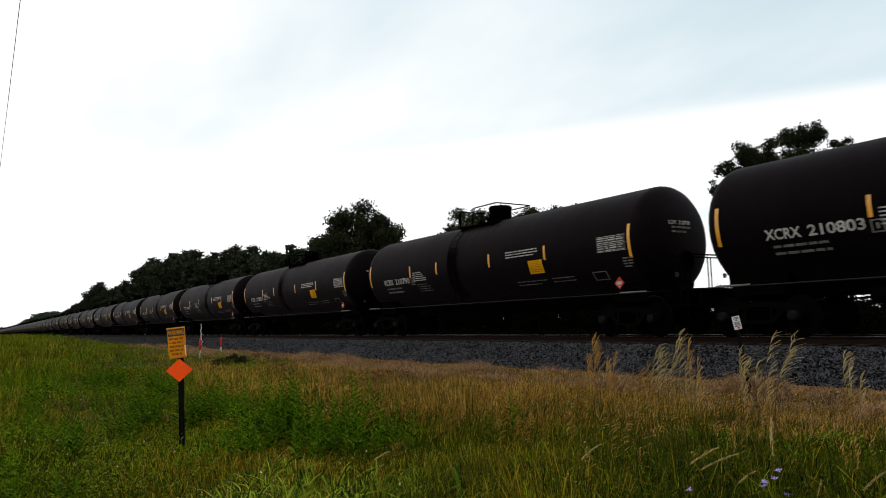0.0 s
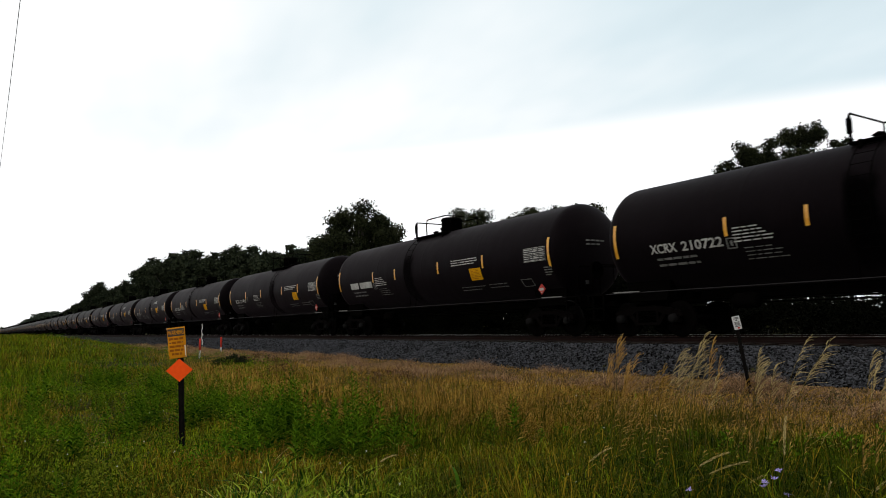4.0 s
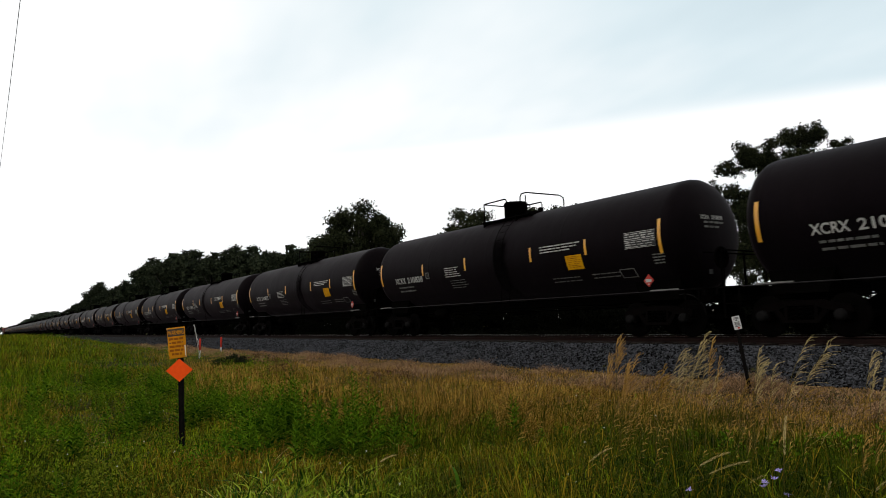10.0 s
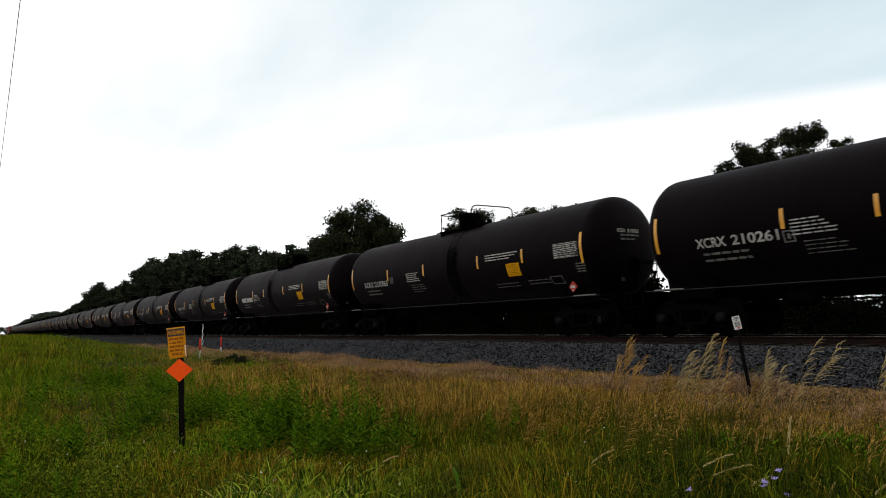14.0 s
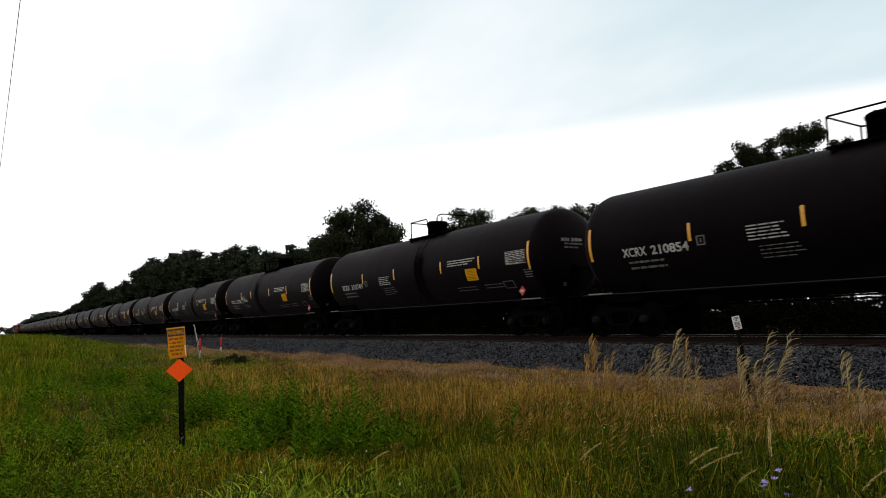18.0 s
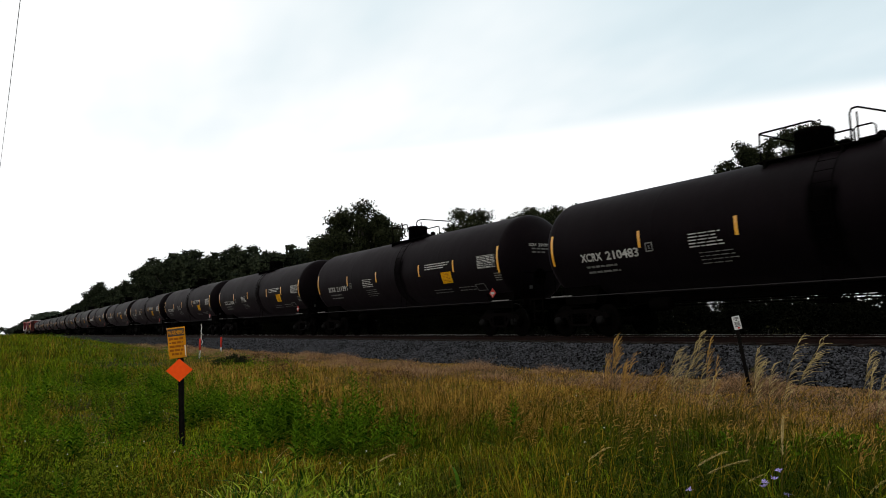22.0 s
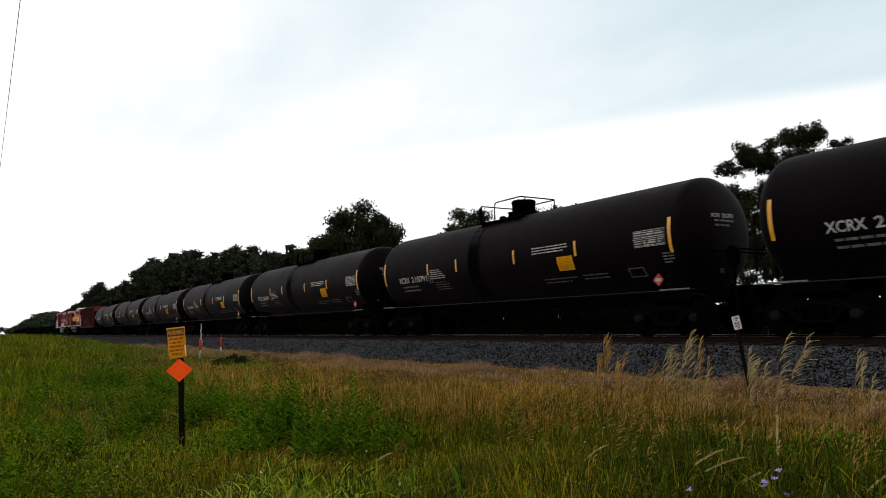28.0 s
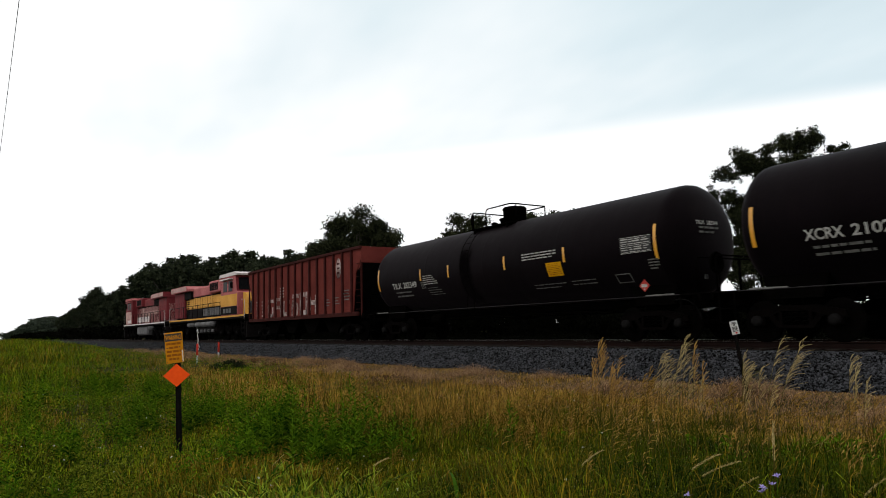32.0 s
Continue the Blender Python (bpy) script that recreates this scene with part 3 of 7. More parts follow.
def build_tank_car(style, open_rail):
    """One tank car without its number; the origin is under its middle, at rail height."""
    rng = random.Random({"long": 4, "short": 9, "spaced": 14}[style])
    car = new("tank_car")
    x0 = -7.525
    part("tank", tank_mesh(), M["tank_long" if open_rail else "tank_short"], car)
    # manway housing with bolted lid
    mid = -0.05 if open_rail else 0.07
    r0 = 0.415
    dome = Geo().lathe([(4.05, r0), (4.64, r0), (4.65, r0 + 0.02), (4.71, r0 + 0.02), (4.75, r0 - 0.02), (4.77, 0.2)], 26, "z", (mid, 0, 0))
    manway = part("manway_housing", dome, M["under"], car, "black round valve housing on top")
    bolts = Geo()
    for i in range(10):
        a = 2 * math.pi * i / 10
        bolts.lathe([(4.6, 0.035), (4.76, 0.035), (4.78, 0.02)], 6, "z", (mid + (r0 - 0.08) * math.cos(a), (r0 - 0.08) * math.sin(a), 0))
    part("lid_bolts", bolts, M["under"], manway, kind="stuff")
    # walkway round the housing
    deck = Geo()
    for s in (-1, 1):
        deck.box(0.36 if open_rail else -0.28, s * 0.75, 4.06, 2.7 if open_rail else 2.4, 0.30, 0.04, 0.01)
        for q in ((-0.8, 1.0) if open_rail else (-1.2, 0.7)):
            deck.box(q, s * 0.75, 3.98, 0.06, 0.3, 0.24)
    part("walkway", deck, M["under"], car, kind="stuff")
    rail = Geo()
    zt = 4.73 if style != "spaced" else 4.80
    a0, a1, b = -1.43, 0.87, 0.80
    rail.tube([(-0.6, -b, 4.1), (-0.6, -b, zt - 0.12), (-0.55, -b, zt - 0.03), (-0.45, -b, zt), (a1 - 0.08, -b, zt), (a1, -b + 0.08, zt), (a1, b - 0.08, zt), (a1 - 0.08, b, zt), (a0 + 0.08, b, zt), (a0, b - 0.08, zt), (a0, -b + 0.05, zt), (a0, -b, zt - 0.06), (a0, -b, 4.05)], 0.022, 7)
    if open_rail:
        # the near side is open towards the other end
        a0, a1, zt = -0.96, 1.16, 4.77
        rail = Geo().tube([(0.42, -b, zt - 0.34), (0.42, -b, zt - 0.10), (0.38, -b, zt - 0.03), (0.30, -b, zt), (a0 + 0.06, -b, zt), (a0, -b + 0.06, zt), (a0, b - 0.06, zt), (a0 + 0.06, b, zt), (0.42, b, zt), (0.46, b, zt - 0.1), (0.46, b, 4.1)], 0.022, 7)
        hoop = [(a1, -b, 4.08), (a1, -b, zt - 0.06), (a1 + 0.01, -b + 0.07, zt + 0.06), (a1 + 0.06, -b + 0.22, zt + 0.11), (a1 + 0.36, b - 0.12, zt + 0.06), (a1 + 0.42, b, zt - 0.03), (a1 + 0.44, b, zt - 0.15), (a1 + 0.44, b, 4.08)]
        part("safety_hoop", Geo().tube(hoop, 0.022, 7), M["under"], car)
        low = [(1.22, -b, 4.08), (1.22, -b, 4.34), (1.27, -b, 4.40), (1.60, -b, 4.40), (1.66, -b, 4.34), (1.66, -b, 4.08)]
        part("low_rail", Geo().tube(low, 0.018, 6), M["under"], car)
    part("safety_rail", rail, M["under"], car)
    post = Geo().tube([(0, 0, 4.1), (0, 0, zt)], 0.020, 6).mesh("rail_post", M["under"])
    for px, py in ((a1 + (0.05 if open_rail else 0), -b + 0.2), (a0, b - 0.06), (-0.6, b), (a0, -b + 0.05)) + (() if open_rail else ((a1, b - 0.06),)):
        part("rail_post", post, None, car, at=pose(px, py, 0))
    # small fittings beside the housing
    fit = Geo()
    fx = 0.85 if open_rail else -0.95
    if not open_rail:
        fit.lathe([(4.1, 0.09), (4.42, 0.09), (4.44, 0.13), (4.50, 0.13), (4.53, 0.05)], 12, "z", (fx, 0.25, 0))
    fit.lathe([(4.1, 0.12), (4.32, 0.12), (4.34, 0.16), (4.40, 0.05)], 12, "z", (fx - 0.3, 0.1, 0))
    if open_rail:
        fit.box(1.42, -0.35, 4.12, 0.5, 0.5, 0.16, 0.03).lathe([(4.1, 0.10), (4.30, 0.10), (4.34, 0.05)], 12, "z", (1.5, -0.2, 0))
    else:
        fit.box(-1.43, -b, 4.45, 0.1, 0.1, 0.35, 0.02)
    part("relief_valve", fit, M["under"], car, kind="stuff")
    # ladder up the near side and one up the far side
    for s in (-1, 1):
        lad = Geo()
        lx = 0.80 if open_rail else -1.0
        for q in (-0.22, 0.22):
            pts = [(lx + q, s * (RADIUS + 0.06) * math.cos(t), AXIS + (RADIUS + 0.06) * math.sin(t)) for t in [radians(d) for d in range(-38, 66, 8)]]
            lad.tube([(lx + q, s * 1.32, 1.0)] + pts, 0.011, 6)
        for t in range(-34, 64, 11):
            y, z = s * (RADIUS + 0.06) * math.cos(radians(t)), AXIS + (RADIUS + 0.06) * math.sin(radians(t))
            lad.tube([(lx - 0.22, y, z), (lx + 0.22, y, z)], 0.008, 5)
        part("ladder", lad, M["under"], car)
    # stub sills, saddles, end platforms, couplers, hand holds
    for s in (-1, 1):
        g = Geo()
        g.box(s * 7.5, 0, 1.02, 2.9, 0.62, 0.34, 0.03)
        g.prism([(s * 6.1, 1.6), (s * 6.35, 0.96), (s * 7.6, 0.96), (s * 7.7, 1.6)], -0.95, 0.95)
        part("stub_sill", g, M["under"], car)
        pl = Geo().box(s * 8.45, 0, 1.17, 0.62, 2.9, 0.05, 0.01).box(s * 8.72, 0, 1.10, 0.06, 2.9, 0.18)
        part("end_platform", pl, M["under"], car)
        edge = Geo().box(s * 7.4 + 0.15, -1.47, 1.20, 0.9, 0.02, 0.035)
        part("reflective_edge", edge, M["white_dim"], car, "dusty white edge of the step")
        for q in (-1, 1):
            x = s * 8.35
            st = Geo()
            st.tube([(x - 0.2, q * 1.42, 1.15), (x - 0.2, q * 1.42, 0.45), (x + 0.2, q * 1.42, 0.45), (x + 0.2, q * 1.42, 1.15)], 0.022, 6)
            st.tube([(x - 0.2, q * 1.42, 0.78), (x + 0.2, q * 1.42, 0.78)], 0.018, 6)
            part("corner_step", st, M["under"], car)
        hr = Geo()
        x = s * 8.62
        hr.tube([(x, -1.35, 1.18), (x, -1.35, 2.0), (x, -1.28, 2.08), (x, 1.28, 2.08), (x, 1.35, 2.0), (x, 1.35, 1.18)], 0.02, 6)
        hr.tube([(x, -0.45, 1.18), (x, -0.45, 2.08)], 0.016, 6)
        hr.tube([(x, 0.45, 1.18), (x, 0.45, 2.08)], 0.016, 6)
        part("end_handrail", hr, M["under"], car)
        add_truck(car, s * 6.93)
        add_coupler(car, s * 9.04, s)
    wheel = Geo().lathe([(8.72, 0.26), (8.74, 0.28), (8.77, 0.28), (8.79, 0.26), (8.77, 0.24), (8.74, 0.24)], 18, "x", (0, -0.72, 1.95))
    wheel.tube([(8.75, -0.98, 1.95), (8.75, -0.46, 1.95)], 0.014, 5).tube([(8.75, -0.72, 1.69), (8.75, -0.72, 2.21)], 0.014, 5)
    part("brake_wheel", wheel, M["under"], car)
    # underside: handrail line, outlet valve, brake gear
    for s in (-1, 1):
        line = Geo().tube([(-8.2, s * 1.30, 1.18), (8.2, s * 1.30, 1.18)], 0.016, 6)
        part("side_sill_rail", line, M["sill"], car, "thin grey rail along the car's lower side")
    valve = Geo().lathe([(0.72, 0.10), (0.74, 0.17), (0.80, 0.17), (0.82, 0.12), (1.0, 0.14), (1.04, 0.32), (1.16, 0.34)], 16, "z", (0.1, 0, 0)).box(0.1, 0, 0.78, 0.9, 0.12, 0.1, 0.02)
    part("outlet_valve", valve, M["under"], car)
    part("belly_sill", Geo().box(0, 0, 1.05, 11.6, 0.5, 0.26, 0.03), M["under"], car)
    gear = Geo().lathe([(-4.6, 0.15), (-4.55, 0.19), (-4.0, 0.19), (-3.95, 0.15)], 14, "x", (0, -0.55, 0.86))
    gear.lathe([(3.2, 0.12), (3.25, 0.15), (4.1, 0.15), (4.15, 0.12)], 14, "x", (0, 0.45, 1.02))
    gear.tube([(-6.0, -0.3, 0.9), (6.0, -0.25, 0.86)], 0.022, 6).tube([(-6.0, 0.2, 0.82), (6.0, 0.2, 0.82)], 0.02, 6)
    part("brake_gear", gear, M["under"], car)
    guard = Geo().tube([(7.82 + 0.62 * math.cos(radians(a)), -1.02, 0.46 + 0.62 * math.sin(radians(a))) for a in range(8, 120, 14)], 0.018, 6)
    part("brake_hose_pipe", guard, M["cap"], car)
    # tape, placards and stencils on the near side
    for i, x in enumerate(STRIPES[style]):
        g = Geo()
        if i in (0, 5):
            skin(g, x0 + x - 0.048, x0 + x + 0.048, 2.13, 3.05)
        else:
            skin(g, x0 + x - 0.045, x0 + x + 0.045, 2.36, 2.81)
        part("reflective_strip", g, M["yellow"], car, "yellow reflective strip")
    g = Geo()
    p = PLACARD[style]
    up = 0.24 if style == "spaced" else 0.0
    skin(g, x0 + p + 0.05, x0 + p + 0.72 - 0.2 * up, 1.98 + up, 2.40 + up)
    plac = part("placard", g, M["amber"], car, "amber rectangular placard")
    g = Geo()
    for k in range(7):
        # worn lines of small print, broken here and there
        u, z = 0.11 + rng.uniform(0, 0.05), 2.345 + up - 0.052 * k
        while u < 0.60:
            w = rng.uniform(0.05, 0.2)
            skin(g, x0 + p + u, x0 + p + min(u + w, 0.66), z, z + rng.uniform(0.008, 0.020), 0.010)
            u += w + rng.uniform(0.015, 0.07)
    part("placard_print", g, M["ink"], plac, kind="stuff")
    g = Geo()
    bars(g, x0 + p - 1.05 - 0.6 * up, 2.78 + 2.2 * up, 1.8, 3, rng, 0.085, 0.038)
    part("stencil_block", g, M["white"], car, "small white stencilled lines", kind="stuff")
    g = Geo()
    bars(g, x0 + p - 0.8 - 5.0 * up, 1.78 + 0.9 * up, 1.5 - 0.8 * up, 2, rng, 0.1, 0.028)
    bars(g, x0 + p + 0.9 - 4.2 * up, 1.80 + 0.9 * up, 1.3 - 0.8 * up, 2, rng, 0.1, 0.03)
    part("stencil_block", g, M["white_dim"], car, "small dusty stencilled lines", kind="stuff")
    g = Geo()
    bars(g, x0 + 1.3, 2.02, 1.65, 2, rng, 0.15, 0.055)
    part("stencil_block", g, M["white_dim"], car, "small dusty stencilled lines", kind="stuff")
    g = Geo()
    if style == "spaced":
        bars(g, x0 + 4.1, 2.08, 1.25, 5, rng, 0.078, 0.022)
        part("stencil_block", g, M["white_dim"], car, "small dusty stencilled lines", kind="stuff")
        g = Geo()
        bars(g, x0 + 5.8, 2.10, 1.15, 5, rng, 0.085, 0.022)
    else:
        bx = 3.62 if style == "short" else 4.95
        bars(g, x0 + bx, 2.54, 1.0, 5, rng, 0.078, 0.030)
        part("stencil_block", g, M["white"], car, "small white stencilled lines", kind="stuff")
        g = Geo()
        bars(g, x0 + bx + 0.22, 2.06, 1.05, 4, rng, 0.085, 0.022)
    part("stencil_block", g, M["white_dim"], car, "small dusty stencilled lines", kind="stuff")
    g = Geo()
    q0, q1, r0, r1 = (3.58, 3.82, 2.23, 2.47) if style != "short" else (3.42, 3.68, 2.06, 2.32)
    for u0, u1, w0, w1 in ((q0, q1, r1 - 0.03, r1), (q0, q1, r0, r0 + 0.03), (q0, q0 + 0.03, r0, r1), (q1 - 0.03, q1, r0, r1), (q0 + 0.1, q1 - 0.1, r0 + 0.07, r1 - 0.07)):
        skin(g, x0 + u0, x0 + u1, w0, w1)
    part("stencil_square", g, M["white_dim"], car, "small outlined stencil square", kind="stuff")
    # data panel: a grey plate printed with rows of small marks
    g = Geo()
    skin(g, x0 + 13.86, x0 + 14.92, 2.36, 2.80)
    panel = part("data_panel", g, M["panel"], car, "grey printed data panel")
    g = Geo()
    for r in range(6):
        x = x0 + 13.9
        while x < x0 + 14.82:
            w = rng.uniform(0.10, 0.26)
            z = 2.385 + r * 0.062 + (0.035 if r > 2 else 0)
            skin(g, x, min(x + w, x0 + 14.88), z, z + rng.uniform(0.018, 0.036), 0.010)
            x += w + rng.uniform(0.02, 0.08)
    for z in (2.362, 2.565, 2.786):
        skin(g, x0 + 13.865, x0 + 14.915, z, z + 0.012, 0.010)
    part("panel_print", g, M["white"], panel, kind="stuff")
    g = Geo()
    for u0, u1, w0, w1 in ((13.42, 13.96, 1.83, 1.855), (13.42, 13.96, 1.61, 1.635), (13.42, 13.445, 1.61, 1.855), (13.935, 13.96, 1.61, 1.855)):
        skin(g, x0 + u0, x0 + u1, w0, w1)
    part("card_holder", g, M["white_dim"], car, "thin outlined card holder", kind="stuff")
    g = Geo()
    bars(g, x0 + 14.72, 2.16, 0.42, 4, rng, 0.075, 0.035)
    part("stencil_block", g, M["white_dim"], car, "small dusty stencilled lines", kind="stuff")
    # hazard diamond on its holder below the skin's curve
    dia = Geo()
    cx, cz, r = x0 + 14.45, 1.48, 0.17
    dia.add([(cx - r, -1.30, cz), (cx, -1.30, cz - r), (cx + r, -1.30, cz), (cx, -1.30, cz + r), (cx - r, -1.28, cz), (cx, -1.28, cz - r), (cx + r, -1.28, cz), (cx, -1.28, cz + r)],
            [(0, 1, 2, 3), (7, 6, 5, 4), (0, 4, 5, 1), (1, 5, 6, 2), (2, 6, 7, 3), (3, 7, 4, 0)])
    hz = part("hazard_placard", dia, M["red_dot"], car, "red diamond hazard placard")
    mark = Geo().box(cx, -1.303, cz, 0.19, 0.006, 0.085).box(cx, -1.303, cz - 0.1, 0.04, 0.006, 0.04)
    part("placard_print", mark, M["white"], hz, kind="stuff")
    # stencils on the leading head
    g = Geo()
    for r in range(3):
        z = 3.06 - r * 0.12
        for k in range((0, 4, 3)[r]):
            y = -0.50 + 0.20 * k
            w = 0.15
            g.box(on_head(y + w / 2, z), y + w / 2, z, 0.02, w, 0.05)
    part("head_stencil", g, M["white_dim"], car, "small stencilled lines on the tank head", kind="stuff")
    for y in (-1.0, 1.0):
        part("head_reflector", Geo().box(8.64, y, 1.6, 0.02, 0.12, 0.12), M["panel"], car)
    return car


def add_number(car, text):
    """The car's stencilled mark and number, wrapped on the tank's skin."""
    if not text:
        g = Geo()
        for x, w in ((1.17, 0.8), (2.12, 1.15)):
            skin(g, -7.525 + x, -7.525 + x + w, 2.15, 2.42)
        part("car_number", g, M["white"], car, "white stencilled bars", kind="stuff")
        return
    g = Geo()
    words = text.split()
    total = 2.16 if text[0] == "X" else 1.92
    spans = ((0.0, 0.385 * total), (0.455 * total, total))
    for word, (start, end) in zip(words, spans):
        v, f = lettering(word, 0.40, 0.009)
        left = min(p[0] for p in v)
        k = (end - start) / (max(p[0] for p in v) - left)
        g.add([on_tank(-7.525 + 1.17 + start + (p[0] - left) * k, 2.15 + p[1] * 0.80, 0.009) for p in v], f)
    # the same, small, on the leading head
    for word, (start, end) in zip(words, ((0.0, 0.32), (0.40, 0.86))):
        v, f = lettering(word, 0.15, 0.003)
        left = min(p[0] for p in v)
        k = (end - start) / (max(p[0] for p in v) - left)
        at = [(-0.62 + start + (p[0] - left) * k, 3.02 + p[1]) for p in v]
        g.add([(on_head(y, z) + 0.012, y, z) for y, z in at], f)
    part("car_number", g, M["white"], car, "white stencilled mark and number", kind="stuff")


# the order of the train, from the car that leads at the start
CONSIST = [
    ("XCRX 210803", "short"), ("XCRX 210790", "short"), ("XCRX 210821", "short"), ("XCRX 210828", "long"), ("XCRX 210789", "long"),
    ("XCRX 210722", "short"), ("", "short"), ("XCRX 211413", "long"), ("XCRX 210319", "short"), ("XCRX 210976", "spaced"),
    ("XCRX 210978", "spaced"), ("XCRX 210837", "long"), ("XCRX 210823", "long"), ("XCRX 210838", "long"), ("XCRX 210833", "long"),
    ("XCRX 210355", "short"), ("XCRX 210297", "short"), ("XCRX 210261", "short"), ("XCRX 210763", "long"), ("", "short"),
    ("XCRX 210738", "long"), ("XCRX 210707", "long"), ("XCRX 210854", "long"), ("XCRX 210749", "long"), ("XCRX 210788", "short"),
    ("XCRX 210733", "long"), ("XCRX 210425", "long"), ("XCRX 210483", "long"), ("XCRX 211391", "long"), ("XCRX 211406", "long"),
    ("XCRX 210835", "long"), ("XCRX 210822", "long"), ("XCRX 210829", "short"), ("", "short"), ("XCRX 210875", "short"),
    ("XCRX 210791", "short"), ("TILX 282181", "short"), ("TILX 282264", "short"), ("XCRX 210476", "short"), ("XCRX 210286", "long"),
    ("TILX 282349", "short"),
]
PITCH = 17.8


def behind(i):
    """How far car i runs behind the first."""
    return PITCH * i


# seconds and metres run since the start: the train gains a little speed
RUN = [(0, -0.05), (1, 21.4), (2, 42.85), (3, 64.28), (6, 128.62), (7, 150.1), (8, 171.57), (9, 193.04), (10, 214.58), (11, 236.15), (12, 257.68), (13, 279.18), (14, 300.72), (17, 365.56), (18, 387.35), (19, 409.17), (20, 431.0), (21, 452.88), (22, 474.75), (22.5, 485.2), (23, 496.75), (23.5, 507.1), (24, 518.1), (25, 540.17), (28, 606.5), (29, 628.6), (30, 650.7), (31, 672.82), (32, 695.11)]
LEAD = -10.33 + 7.525      # the middle of the first car at the start
ROLLING = []               # (thing, metres behind the first car's middle)


def build_train():
    master = {}
    for i, (text, style) in enumerate(CONSIST):
        at = pose(LEAD - behind(i), TRACK, 0)
        # which way the walkway's guard rail is open
        open_rail = style != "short"
        key = (style, open_rail)
        if key in master:
            car = copy_thing(master[key], at)
            for o in [o for o in car.children if o.name.startswith("car_number")]:
                bpy.data.objects.remove(o)
        else:
            car = master[key] = build_tank_car(style, open_rail)
            car.matrix_basis = at
        label = "black tank car with amber placard and yellow reflective strips"
        tagged(car, label, "tank car", "tank cars of the train")
        add_number(car, text)
        ROLLING.append((car, behind(i), 0))


build_train()


# ---- the open hopper and the two locomotives at the train's tail ----
def more_materials():
    M["oxide"] = material("oxide_red_paint", (0.068, 0.0115, 0.0095), 0.85, colour2=(0.150, 0.033, 0.026), scale=0.9, fine=18, bump=0.2, specular=0.04)
    M["oxide_rib"] = material("oxide_red_rib", (0.018, 0.0042, 0.0035), 0.85, colour2=(0.052, 0.013, 0.011), scale=1.4, fine=18, bump=0.2, specular=0.04)
    M["coal_dark"] = material("dark_inside_steel", (0.004, 0.0036, 0.0034), 0.95, scale=3, fine=20, specular=0.02)
    M["graffito"] = material("faded_white_spray", (0.075, 0.022, 0.019), 0.85, colour2=(0.40, 0.33, 0.31), scale=1.3, fine=9, specular=0.04, amount=2.0)
    M["loco_red"] = material("faded_red_engine_paint", (0.075, 0.007, 0.010), 0.7, colour2=(0.19, 0.030, 0.034), scale=0.8, fine=14, specular=0.08)
    M["loco_pink"] = material("sun_faded_red_paint", (0.20, 0.030, 0.036), 0.7, colour2=(0.47, 0.17, 0.16), scale=0.5, fine=14, specular=0.08)
    M["loco_yellow"] = material("yellow_engine_paint", (0.38, 0.150, 0.013), 0.7, colour2=(0.68, 0.38, 0.085), scale=0.6, fine=14, specular=0.08)
    M["loco_dark"] = material("dark_engine_steel", (0.003, 0.0024, 0.0024), 0.85, colour2=(0.009, 0.007, 0.007), scale=1.5, fine=20, specular=0.04)
    M["loco_grey"] = material("grey_fuel_tank", (0.025, 0.024, 0.025), 0.7, colour2=(0.17, 0.165, 0.165), scale=2, fine=20, specular=0.1)
    M["loco_white"] = material("white_engine_trim", (0.45, 0.41, 0.40), 0.7, colour2=(0.65, 0.60, 0.58), scale=2, fine=20, specular=0.1)
    M["loco_blush"] = material("bleached_pink_paint", (0.26, 0.12, 0.11), 0.7, colour2=(0.50, 0.36, 0.33), scale=0.6, fine=12, specular=0.08)
    M["loco_patch"] = material("crimson_paint_faded_to_cream", (0.085, 0.008, 0.012), 0.75, colour2=(0.42, 0.27, 0.24), scale=0.28, fine=5, specular=0.06, amount=2.2)
    M["glass"] = material("dark_cab_glass", (0.0015, 0.0015, 0.002), 0.3, scale=2, fine=10, specular=0.02)


more_materials()


